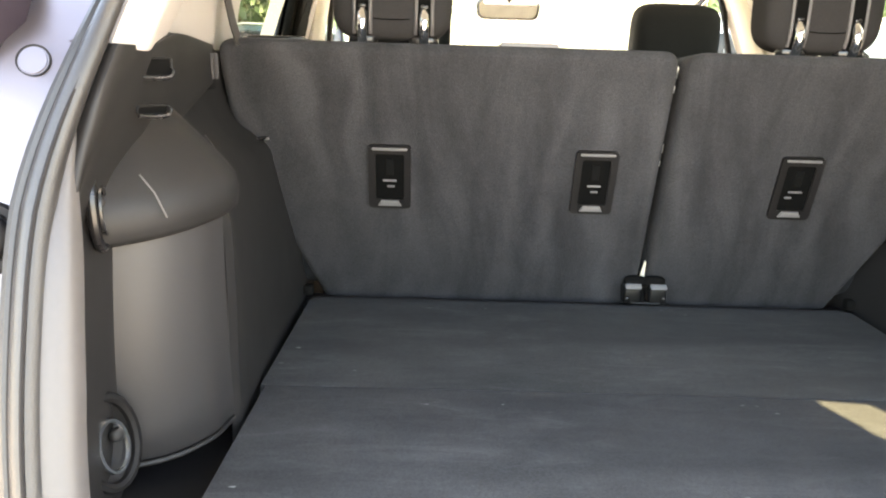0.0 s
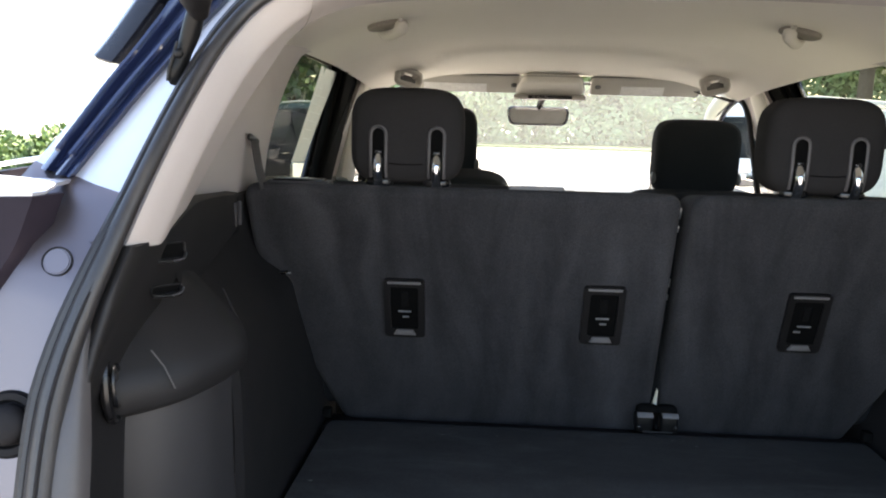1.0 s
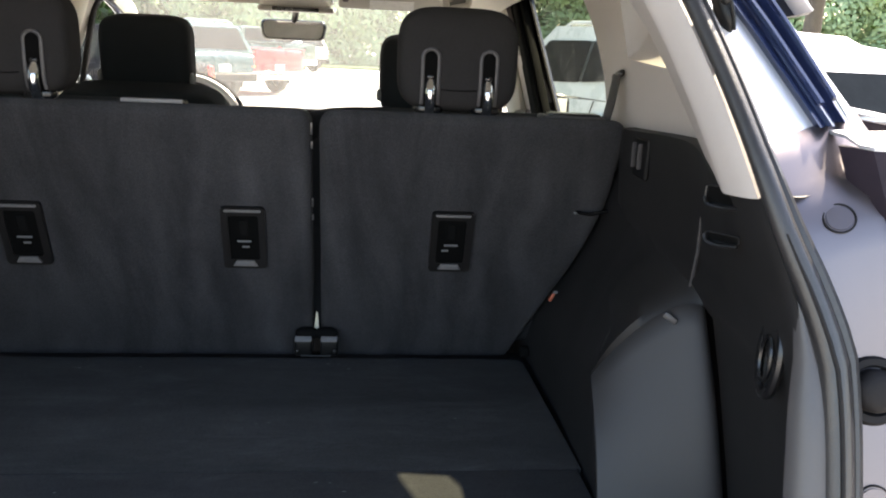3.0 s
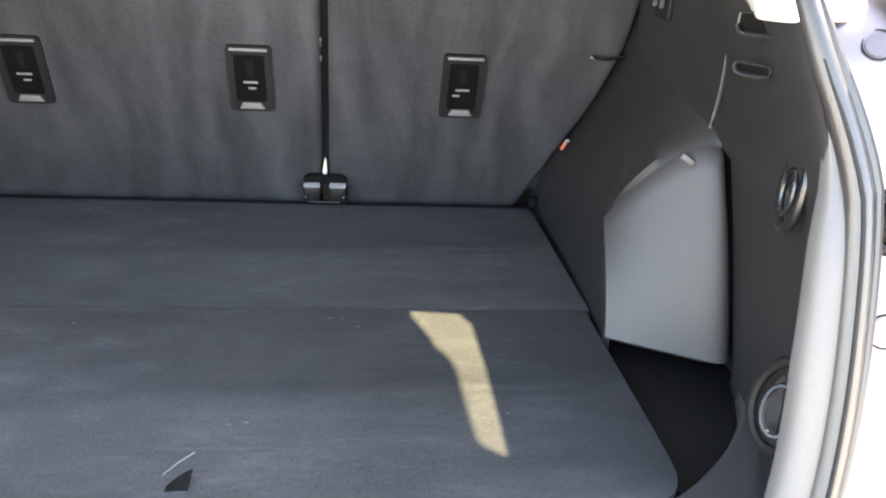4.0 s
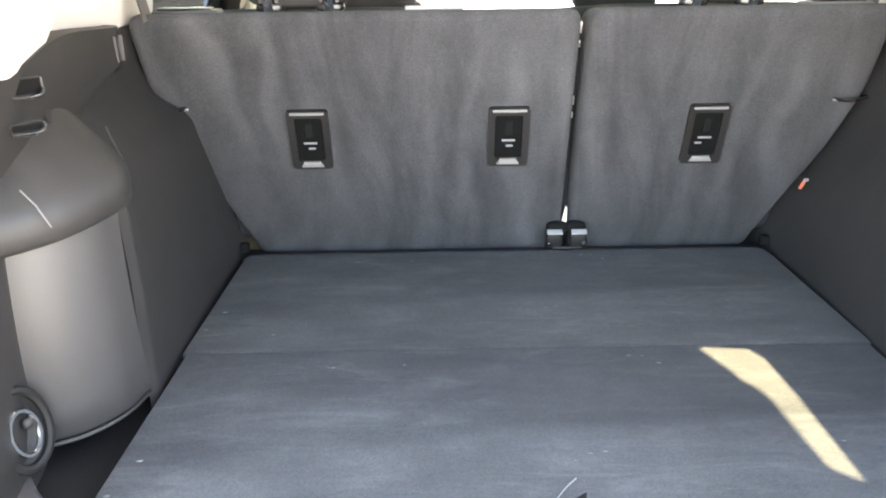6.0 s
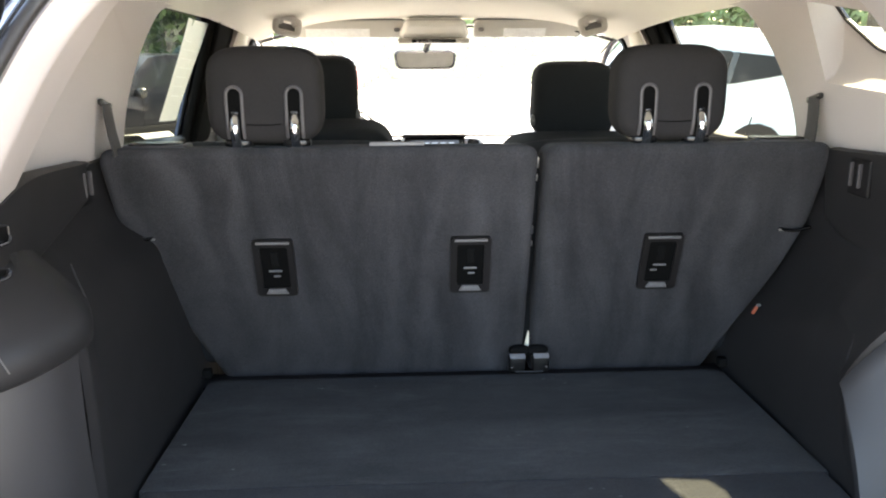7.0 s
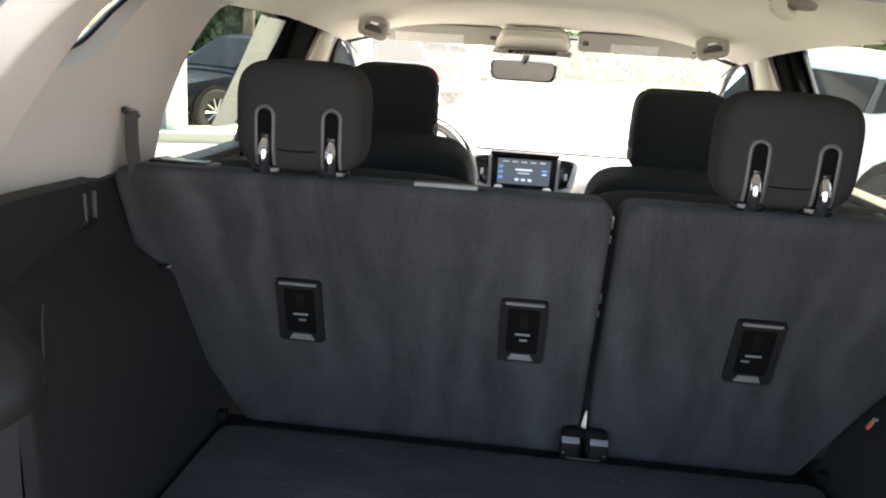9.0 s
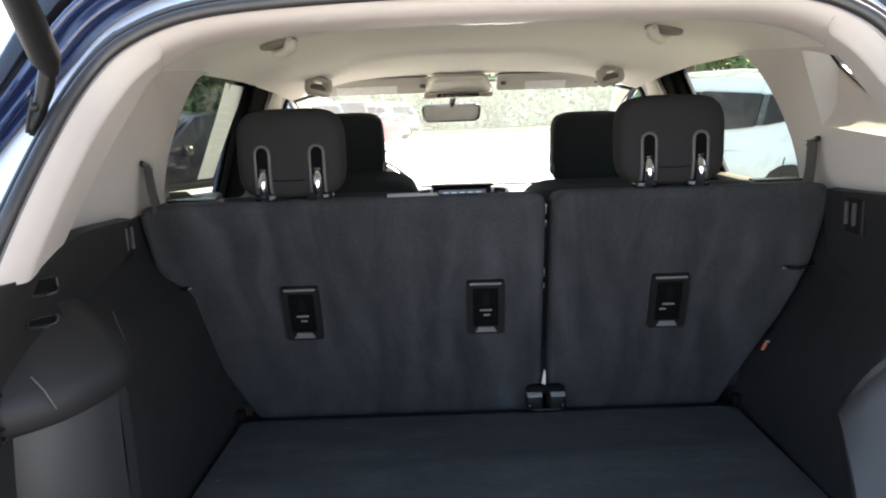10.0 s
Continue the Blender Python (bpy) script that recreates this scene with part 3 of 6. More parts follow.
PROFILE = [(0.03, 0.006, 0.005), (0.10, 0.012, 0.0115), (0.18, 0.0145, 0.0175), (0.215, 0.0148, 0.0198), (0.245, 0.0150, 0.0206), (0.275, 0.0150, 0.0202), (0.31, 0.0149, 0.0192), (0.55, 0.0122, 0.0120), (0.78, 0.0082, 0.0058), (0.94, 0.0028, 0.0018)]
rows = [[p + Vector((0, fwd, 0)) - inward(p, out) for p in e] for fwd, out in ((0.036, 0.040), (0.016, 0.024))] + [e] + [across(*p) for p in PROFILE] + [c]
rows += [[p + Vector((0, fwd, 0)) - inward(p, out) for p in c] for fwd, out in ((0.001, 0.008), (0.008, 0.024), (0.028, 0.060), (0.032, 0.110))]
header = solid("pillar_trim", loft(rows), M["beige"], "pinkish beige plastic trim of rear pillars and roof header", "pillar trim", sharp=35)
for s in (1, -1):
    k = next(i for i, p in enumerate(c) if p.z > JOINT)
    k = k if s > 0 else len(c) - 1 - k
    part("joint", tube([r[k] + inward(r[k], 0.0004) for r in rows[3:14]], 0.0008, 6), M["handle_grey"], header, "fine joint between pillar and header trim")

# ---- side walls ----
def wall_x(y, z):
    """Inner face of the cabin's side."""
    x = float(interp(z, [(0.3, 0.70), (1.15, 0.690), (1.22, 0.662), (1.36, 0.660), (1.50, 0.652), (1.6, 0.60)])[0])
    if y < -0.12:
        x -= 0.012 * min((-0.12 - y) / 0.30, 1.0)
    if y > 1.0:
        x -= 0.06 * min((y - 1.0) / 1.2, 1.0) * min(max((z - 1.0) / 0.5, 0), 1)
    return x


REAR_DOOR = rounded([(0.16, 1.205), (0.665, 1.195), (0.955, 1.508), (0.47, 1.515), (0.31, 1.415), (0.20, 1.30)], [0.03, 0.02, 0.05, 0.08, 0.1, 0.1])
REAR_DOOR_RIGHT = rounded([(0.16, 1.205), (0.70, 1.195), (1.085, 1.510), (0.47, 1.515), (0.31, 1.415), (0.20, 1.30)], [0.03, 0.02, 0.05, 0.08, 0.1, 0.1])
REAR_HOLE = rounded([(0.16, 1.205), (0.82, 1.195), (1.29, 1.512), (0.47, 1.515), (0.31, 1.415), (0.20, 1.30)], [0.03, 0.02, 0.04, 0.08, 0.1, 0.1])
FRONT_DOOR = rounded([(1.18, 1.19), (2.05, 1.12), (2.00, 1.20), (1.76, 1.395), (1.62, 1.448), (1.45, 1.478)], [0.02, 0.03, 0.05, 0.1, 0.08, 0.04])
QUARTER_IN = rounded([(0.170, 1.499), (0.080, 1.349), (-0.06, 1.341), (-0.271, 1.331), (-0.335, 1.338), (-0.335, 1.405), (-0.20, 1.445), (0.05, 1.482)], [0.004, 0.006, 0.03, 0.03, 0.02, 0.03, 0.06, 0.06], 6)
# the pane lies deeper than the trim, above a broad sill
QUARTER_OUT = rounded([(0.236, 1.586), (0.139, 1.464), (0.015, 1.403), (-0.20, 1.388), (-0.238, 1.392), (-0.205, 1.442), (-0.130, 1.503), (0.045, 1.511)], [0.002, 0.004, 0.03, 0.03, 0.01, 0.005, 0.015, 0.03], 6)
QUARTER_DEEP = 0.062
# the left pane lies nearer to the trim
LEFT_IN = rounded([(0.150, 1.503), (0.080, 1.462), (0.0, 1.415), (-0.10, 1.392), (-0.300, 1.380), (-0.300, 1.420), (-0.20, 1.452), (0.03, 1.496)], [0.004, 0.02, 0.03, 0.03, 0.02, 0.02, 0.03, 0.03], 6)
LEFT_OUT = rounded([(0.165, 1.520), (0.067, 1.463), (-0.003, 1.424), (-0.10, 1.402), (-0.238, 1.392), (-0.205, 1.442), (-0.130, 1.490), (0.03, 1.506)], [0.004, 0.02, 0.03, 0.03, 0.01, 0.01, 0.02, 0.03], 6)
TRIM_OUT = [(-0.43, 1.236), (-0.03, 1.230), (0.03, 1.214), (0.10, 1.214), (0.12, 1.19), (1.9, 1.19), (2.10, 1.14), (2.16, 1.16), (1.80, 1.42), (1.66, 1.475), (1.40, 1.52), (0.9, 1.53), (0.47, 1.535), (0.0, 1.51), (-0.28, 1.45), (-0.43, 1.40)]
SHELL_OUT = [(-0.44, 0.35), (2.25, 0.35), (2.25, 1.10), (1.84, 1.44), (1.66, 1.51), (1.42, 1.58), (0.9, 1.62), (0.47, 1.63), (0.0, 1.61), (-0.28, 1.57), (-0.272, 1.50), (-0.272, 1.30), (-0.44, 1.24)]


def skin_out(u, v):
    """How far the outer skin lies outside the trim: more beside the quarter windows."""
    return QUARTER_DEEP + 0.002 if u < 0.30 and v > 1.37 and (u, v) not in REAR_DOOR + REAR_DOOR_RIGHT else 0.033


for side in (1, -1):
    nm = "right" if side > 0 else "left"
    rear_pane = REAR_DOOR_RIGHT if side > 0 else REAR_DOOR
    qi, qo = (QUARTER_IN, QUARTER_OUT) if side > 0 else (LEFT_IN, LEFT_OUT)
    sunk = QUARTER_DEEP if side > 0 else 0.031
    bm = holed(TRIM_OUT, [REAR_HOLE, FRONT_DOOR, qi], lambda u, v, d: Vector((wall_x(u, v) + d, u, v)), 0.012)
    solid("wall_" + nm, flip(bm, side), M["beige"], "pinkish beige plastic pillar and window surround trim", "cabin wall", sharp=30)
    # scooped surround of the small rear quarter window
    def scoop(k, d):
        return [Vector((wall_x(*p) * (1 - k) + wall_x(max(q[0], -0.1), q[1]) * k + d, p[0] + (q[0] - p[0]) * k, p[1] + (q[1] - p[1]) * k)) for p, q in zip(qi, qo)]
    rows = [scoop(k, d * sunk) for k, d in ((0, 0), (0.02, 0.06), (0.10, 0.29), (0.35, 0.65), (0.75, 0.87), (0.93, 0.97), (1, 1.05))]
    solid("quarter_window_surround", flip(loft(rows, True), side), M["beige"], "scooped beige surround of the small quarter window", "window surround", sharp=60)
    # a grey bar draws the shade under the headliner's edge
    gap = smooth_curve([(wall_x(y, z) - 0.003, y, z) for y, z in ((-0.29, 1.452), (-0.16, 1.478), (0.0, 1.506), (0.16, 1.516))], 16)
    solid("trim_gap_shade", flip(tube(gap, 0.0045, 8), side), M["bezel_grey"], "grey bar drawn as the shade between headliner and pillar trim", "trim")
    # outer skin
    bm = holed(SHELL_OUT, [rear_pane, FRONT_DOOR, qo], lambda u, v, d: Vector((wall_x(max(u, -0.1), v) + (skin_out(u, v) if side > 0 else 0.033) + d + (0.06 if v < 1.15 else 0), u, v)), 0.008)
    solid("body_side_" + nm, flip(bm, side), M["navy_paint"], "navy blue painted side of the car body with window openings", "car body", sharp=30)
    # panes
    for num, loop, glassy, lab in ((1, rear_pane, "glass_tint", "tinted rear door window pane"), (2, FRONT_DOOR, "glass_clear", "clear front door window pane"), (3, qo, "glass_tint", "tinted small rear quarter window")):
        wide = [(sum(p[0] for p in loop) / len(loop), sum(p[1] for p in loop) / len(loop))][0]
        big = [(wide[0] + (p[0] - wide[0]) * 1.04, wide[1] + (p[1] - wide[1]) * 1.06) for p in loop]
        bm = bmesh.new()
        deep = sunk if num == 3 else 0.031
        bm.faces.new([bm.verts.new((wall_x(max(u, -0.1), v) + deep, u, v)) for u, v in big])
        bmesh.ops.triangulate(bm, faces=bm.faces)
        win = solid("window_%d_%s" % (num, nm), flip(bm, side), M[glassy], lab, "window", sharp=60)
        win.visible_shadow = glassy == "glass_tint"
        gask = [Vector((side * (wall_x(max(u, -0.1), v) + deep), u, v)) for u, v in loop]
        part("gasket", tube(gask, 0.0035, 6, True), M["rubber"], win, "black rubber gasket")
    # black frame of the rear door in front of its window
    back = (0.66, 1.13) if side > 0 else (0.60, 1.00)
    bm = prism(rounded([(back[0], 1.18), (0.83, 1.18), (1.32, 1.522), (back[1], 1.524)], 0.02), 0.022, Matrix(((0, 0, -1, side * 0.668 + 0.011), (1, 0, 0, 0), (0, 1, 0, 0), (0, 0, 0, 1))), 0.006)
    solid("door_frame_" + nm, bm, M["frame_black"], "black rear door window frame beside the middle pillar", "door frame")
    bm = tube([(side * 0.652, back[0] + 0.04, 1.19), (side * 0.650, back[1] + 0.03, 1.515)], 0.008, 8)
    part("edge_bead", bm, M["frame_black"], bpy.data.objects["door_frame_" + nm])
    # inner door panels below the windows
    bm = rbox((side * 0.70, 0.55, 0.80), (0.07, 0.86, 0.80), 0.02, 3)
    d = solid("door_" + ("1" if side > 0 else "2"), bm, M["grey_strip"], "grey inner panel of the closed rear door", "car door")
    part("window_ledge", rbox((side * 0.69, 0.50, 1.197), (0.05, 0.80, 0.020), 0.006, 2), M["grey_strip"], d, "grey ledge under the window")
    part("lock_pin", tube([(side * 0.688, 0.205, 1.200), (side * 0.688, 0.205, 1.222)], [0.005, 0.004], 8), M["gloss_black"], d, "small black lock pin")
    bm = rbox((side * 0.69, 1.55, 0.78), (0.07, 1.05, 0.74), 0.02, 3)
    solid("door_" + ("3" if side > 0 else "4"), bm, M["dash_top"], "pale grey inner panel of the closed front door", "car door")
    # arched inner edge of the front door opening
    arch = smooth_curve([(side * 0.630, 1.18, 1.16), (side * 0.636, 1.35, 1.39), (side * 0.634, 1.43, 1.452), (side * 0.628, 1.52, 1.462), (side * 0.622, 1.64, 1.428), (side * 0.612, 1.78, 1.355), (side * 0.59, 2.0, 1.16)], 30)
    solid("door_seal", tube(arch, 0.010, 8), M["rubber"], "dark rubber seal round the front door opening", "door seal")

# roof skin above the headliner
rows = []
for y in (-0.35, -0.28, -0.24, -0.20, -0.14, -0.08, 0.0, 0.1, 0.28, 0.47, 0.7, 0.9, 1.0, 1.08, 1.15, 1.24, 1.33, 1.42):
    rows.append([Vector((x, y, roof_z(x, y) + 0.040 - 0.016 * (x / 0.68) ** 2)) for x in (0.042 * k for k in range(-16, 17))])
solid("roof", thicken(loft(rows), 0.012), M["navy_paint"], "navy blue painted car roof", "car roof", sharp=60)

# windscreen with its pillars
wt, wb = [], []
for k in range(-10, 11):
    x = k / 10
    wt.append(Vector((0.60 * x, 1.42 + 0.02 * (1 - x * x), 1.505 - 0.05 * x ** 4)))
    wb.append(Vector((0.66 * x, 2.20 + 0.10 * (1 - x * x), 1.045)))
rows = [[a.lerp(b, t) + Vector((0, 0.06, 0.072)) * math.sin(math.pi * t) for a, b in zip(wt, wb)] for t in (k / 8 for k in range(9))]
shield = solid("window_4_windscreen", loft(rows), M["glass_screen"], "clear curved front windscreen", "windscreen", sharp=60)
shield.visible_shadow = False
frit = [p + Vector((0, -0.006, -0.004)) for p in rows[0]]
part("header_band", tube(frit, 0.016, 8, flat=0.35), M["rubber"], shield, "black band along the top")
for side in (1, -1):
    a = smooth_curve([(side * 0.603, 1.42, 1.500), (side * 0.612, 1.66, 1.432), (side * 0.626, 1.84, 1.330), (side * 0.642, 2.02, 1.200), (side * 0.650, 2.2, 1.06)], 20)
    solid("pillar_trim", tube(a, 0.028, 12, flat=0.75), M["headliner"], "pale beige front windscreen pillar trim", "pillar trim")
    b = smooth_curve([(side * 0.650, 0.98, 1.16), (side * 0.654, 1.17, 1.34), (side * 0.650, 1.32, 1.49)], 10)
    bm = tube(b, 0.045, 12)
    bmesh.ops.scale(bm, vec=(0.6, 1.0, 1), space=Matrix.Translation((-side * 0.65, -1.2, 0)), verts=bm.verts)
    solid("pillar_trim", bm, M["headliner"], "pale beige middle pillar trim", "pillar trim")

# ---- lower side trims of the boot ----
ZR = [0.70, 0.777, 0.84, 0.90, 0.95, 0.99, 1.03, 1.07, 1.11, 1.16, 1.225]
COLS_R = [(0.24, [.53, .53, .545, .572, .60, .618, .630, .636, .640, .648, .652]),
          (0.05, [.53, .532, .540, .560, .588, .608, .625, .636, .642, .650, .654]),
          (-0.10, [.53, .532, .536, .545, .566, .592, .618, .636, .645, .651, .655]),
          (-0.25, [.525, .527, .530, .536, .550, .572, .605, .632, .645, .655, .655]),
          (-0.36, [.522, .523, .525, .530, .542, .565, .602, .636, .65, .66, .66]),
          (-0.392, [.517, .518, .520, .524, .538, .562, .600, .640, .66, .67, .67]),
          (-0.406, [.522, .523, .525, .530, .543, .566, .604, .645, .67, .68, .68])]
COLS_L = [(0.24, [.53, .531, .540, .550, .560, .567, .574, .582, .632, .648, .652]),
          (0.05, [.53, .531, .538, .547, .556, .564, .571, .581, .630, .650, .654]),
          (-0.10, [.53, .532, .536, .542, .549, .556, .563, .578, .622, .648, .655]),
          (-0.25, [.528, .530, .533, .536, .540, .545, .552, .566, .604, .638, .650]),
          (-0.36, [.525, .527, .529, .531, .534, .538, .543, .552, .578, .615, .628]),
          (-0.415, [.522, .523, .524, .524, .525, .526, .528, .536, .558, .600, .615]),
          (-0.435, [.530, .530, .530, .530, .530, .531, .533, .540, .560, .598, .608])]


def lean(z):
    """How far the rear end of the right wheel housing leans forward at a height."""
    return 0.62 * min(max(z - 0.785, 0), 0.26)


def edge_at(z):
    a = [p for p in EDGE[:34]]
    for p, q in zip(a, a[1:]):
        if p.z <= z <= q.z:
            r = p.lerp(q, (z - p.z) / (q.z - p.z))
            return Vector((r.x - 0.010, r.y + 0.002, z))
    return Vector((a[0].x - 0.010, a[0].y + 0.002, z))


for side, cols in ((1, COLS_R), (-1, COLS_L)):
    nm = "right" if side > 0 else "left"
    # wheel housing
    fine = []
    for y, xs in cols:
        fine.append([(x, y + (lean(z) * min(max((-0.05 - y) / 0.36, 0), 1) if side > 0 else 0), z) for x, z in zip(xs, ZR)])
    rows = []
    for k in range(31):
        t = k / 30 * (len(fine) - 1)
        i = min(int(t), len(fine) - 2)
        rows.append([Vector(a).lerp(Vector(b), t - i) for a, b in zip(fine[i], fine[i + 1])])
    rows = [[Vector((min(p.x, wall_x(p.y, 1.22) - 0.005) if p.y > -0.3 else p.x, p.y, p.z)) for p in smooth_curve(r, 40)] for r in rows]
    rows = [r + [r[-1] + Vector((0.02, 0, 0.004))] for r in rows]
    bm = flip(loft(rows), side)
    solid("wall_wheelhouse_" + nm, bm, M["side_plastic"], "black textured plastic side trim over the wheel housing", "boot side trim", sharp=70)
    # rear upright with hooks and tie-downs, running forward above the recess
    rows = []
    for z in [0.70, 0.777, 0.86, 0.95, 1.00, 1.03, 1.05, 1.07, 1.09, 1.11, 1.14, 1.18, 1.21, 1.232, 1.240]:
        e = edge_at(min(z + (0.022 if z > 1.22 else 0), 1.234))
        sx, sy = interp(z, [(0.70, 0.668, -0.490), (0.785, 0.666, -0.484), (0.93, 0.660, -0.430), (1.03, 0.652, -0.393), (1.05, 0.646, -0.33), (1.07, 0.640, -0.20), (1.09, 0.638, -0.08), (1.11, 0.638, -0.03), (1.18, 0.636, -0.02), (1.225, 0.634, -0.02)] if side > 0 else
                        [(0.70, 0.622, -0.558), (1.04, 0.612, -0.560), (1.07, 0.616, -0.545), (1.09, 0.618, -0.51), (1.11, 0.615, -0.46), (1.14, 0.606, -0.36), (1.18, 0.622, -0.14), (1.225, 0.630, -0.10)])
        s = Vector((sx, sy, min(z, 1.236)))
        m1 = s.lerp(e, 0.45) + Vector((0.010 if z < 1.08 else 0.026 if side > 0 else 0.004, 0, 0))
        m2 = s.lerp(e, 0.80) + Vector((0.006 if z < 1.17 else -0.004, 0, 0))
        if z > 1.22:
            m1.z, m2.z = 1.2400 + (z - 1.232), 1.2270 + (z - 1.232)
        rows.append(smooth_curve([s + Vector((0.012, 0.03, 0)), s, m1, m2, e, e + Vector((0.03, 0.012, 0))], 30))
    rows.append([p + Vector((0.03, 0, 0.002)) for p in rows[-1]])
    solid("wall_upright_" + nm, flip(loft(rows), side), M["side_plastic"], "black plastic upright trim beside the boot opening", "boot side trim", sharp=60)
    # floor of the recess and the hidden lining behind the trims
    solid("recess_floor", rbox((side * 0.612, -0.53, 0.742), (0.175, 0.36, 0.02), 0.003), M["black_plastic"], "black bottom of the side storage recess", "recess floor")
    solid("side_lining", rbox((side * 0.694, -0.20, 0.95), (0.016, 0.90, 0.54), 0.003), M["rubber"], "black lining behind the boot side trim", "lining")

# grey panel of the right recess, leaning forward
LOW_P = [(0.517, -0.404, 0.785), (0.556, -0.425, 0.785), (0.608, -0.452, 0.785), (0.646, -0.470, 0.785), (0.662, -0.468, 0.785), (0.670, -0.452, 0.785)]
TOP_P = [(0.520, -0.322, 0.915), (0.546, -0.336, 0.958), (0.585, -0.353, 1.007), (0.618, -0.371, 1.034), (0.640, -0.380, 1.036), (0.650, -0.368, 1.030)]
lo, hi = smooth_curve(LOW_P, 20), smooth_curve(TOP_P, 20)
rows = [[a.lerp(b, t / 14) + Vector((0, -0.008 * math.sin(math.pi * t / 14), 0)) for a, b in zip(lo, hi)] for t in range(15)]
foot = [p + Vector((0, 0.015, -0.010)) for p in lo]
lip = [p + Vector((0.002, 0.012, 0.008)) for p in hi]
solid("grey_panel_right", loft([foot] + rows + [lip]), M["grey_panel"], "light grey removable panel in the side recess", "side panel", sharp=60)
over = smooth_curve([(0.534, -0.290, 0.930), (0.560, -0.285, 0.990), (0.608, -0.285, 1.040), (0.650, -0.30, 1.085), (0.664, -0.37, 1.085)], 20)
under = smooth_curve([(0.556, -0.20, 0.955), (0.584, -0.19, 1.010), (0.632, -0.19, 1.065), (0.662, -0.20, 1.115), (0.674, -0.30, 1.120)], 20)
solid("wall_shoulder_right", loft([[p + Vector((0.003, 0.014, 0.002)) for p in hi], [p.lerp(q, 0.4) + Vector((-0.006, -0.006, 0.006)) for p, q in zip(hi, over)], over, under]), M["side_plastic"], "black plastic shoulder over the recess panel", "boot side trim", sharp=60)

solid("finger_tab", rbox((0.602, -0.368, 1.026), (0.020, 0.006, 0.010), 0.003, 2, pose(0, 0, 0, 0, 30, -25)), M["slot_grey"], "small grey finger tab on the grey panel", "tab")

# curved grey panel of the left recess, and the black ledge that overhangs it
PANL = smooth_curve([(0.528, -0.428, 0), (0.540, -0.485, 0), (0.575, -0.535, 0), (0.625, -0.560, 0), (0.66, -0.565, 0)], 20)
rows = [[Vector((p.x, p.y, 0.79)) + Vector((0.008, 0.012, -0.012)) for p in PANL]]
for t in range(9):
    k = t / 8
    rows.append([Vector((p.x + 0.006 * k, p.y - 0.01 * math.sin(math.pi * k), 0.79 + k * 0.30)) for p in PANL])
solid("grey_panel_left", flip(loft(rows), -1), M["grey_panel"], "grey curved plastic panel below the side ledge", "side panel", sharp=60)
foot = [Vector((p.x, p.y - 0.004, 0.785)) for p in PANL]
solid("panel_lip", flip(tube(foot, 0.003, 6), -1), M["side_plastic"], "thin black lip under the curved panel", "trim")
LEDGE = smooth_curve([(0.532, -0.38, 0), (0.514, -0.43, 0), (0.524, -0.48, 0), (0.552, -0.54, 0), (0.600, -0.585, 0), (0.64, -0.60, 0)], 24)
rows = []
for dz, back in ((1.048, 0.05), (1.052, 0.012), (1.060, 0.002), (1.080, 0.0), (1.094, 0.004), (1.104, 0.014), (1.125, 0.040), (1.150, 0.072), (1.170, 0.100)):
    rows.append([Vector((min(p.x + back * 0.92, 0.66), p.y + back * 0.25, dz - 0.02 * i / 24)) for i, p in enumerate(LEDGE)])
ledge = solid("side_ledge", flip(loft(rows), -1), M["side_plastic"], "black moulded plastic ledge above the grey panel", "side ledge", sharp=45)
# paler grey bars paint the gloss along the ledge's seam and edge
part("seam", flip(tube(smooth_curve([(0.526, -0.400, 1.066), (0.532, -0.385, 1.082), (0.548, -0.358, 1.094), (0.572, -0.32, 1.108), (0.592, -0.285, 1.118)], 12), 0.0012, 6), -1), M["strip_grey"], ledge, "seam in paler grey as a painted highlight")
part("crease", flip(tube([(0.580, -0.560, 1.108), (0.566, -0.560, 1.090), (0.556, -0.556, 1.064)], 0.0009, 6), -1), M["strip_grey"], ledge)

# ---- boot floor ----
def board(name, y0, y1, radii, lab):
    pts = rounded([(-0.522, y0), (0.522, y0), (0.515, y1), (-0.515, y1)], radii, 6)
    bm = prism(pts, 0.018, Matrix.Translation((0, 0, FLOOR - 0.018)), 0.0025, 2)
    return solid(name, bm, M["carpet_floor"], lab, "boot floor")


board("floor", -0.723, -0.3115, [0.075, 0.075, 0.0, 0.0], "charcoal carpeted boot floor board, dusty with lint")
fl = board("floor_flap", -0.3105, 0.104, [0.0, 0.0, 0.03, 0.03], "charcoal carpeted folding part of the boot floor")
bm = rbox((0, -0.30, 0.70), (1.10, 1.0, 0.07), 0.004)
solid("floor_pan", bm, M["black_plastic"], "black pan below the boot floor", "floor pan")
solid("floor_gap", rbox((0, 0.135, 0.757), (1.06, 0.07, 0.014), 0.003), M["rubber"], "dark gap strip between floor and rear seat", "gap strip")
for s in (1, -1):
    solid("floor_latch", rbox((s * 0.522, 0.118, 0.786), (0.018, 0.020, 0.020), 0.004, 2), M["frame_black"], "black plastic seat latch at the floor corner", "latch")
# pull loop
loop = thing("pull_loop", (0.011, -0.680, FLOOR), "small black fabric pull loop on the boot floor", "pull strap")
rows = [[Vector((-0.003 + 0.025 * u + 0.002 * k, -0.688 + k * (0.008 + 0.010 * u), FLOOR - 0.001 + 0.012 * k * u + 0.003 * math.sin(2.6 * u))) for u in (n / 8 for n in range(9))] for k in (0.0, 0.3, 0.6, 0.85, 1.0)]
part("strap", thicken(loft(rows), 0.003), M["frame_black"], loop)
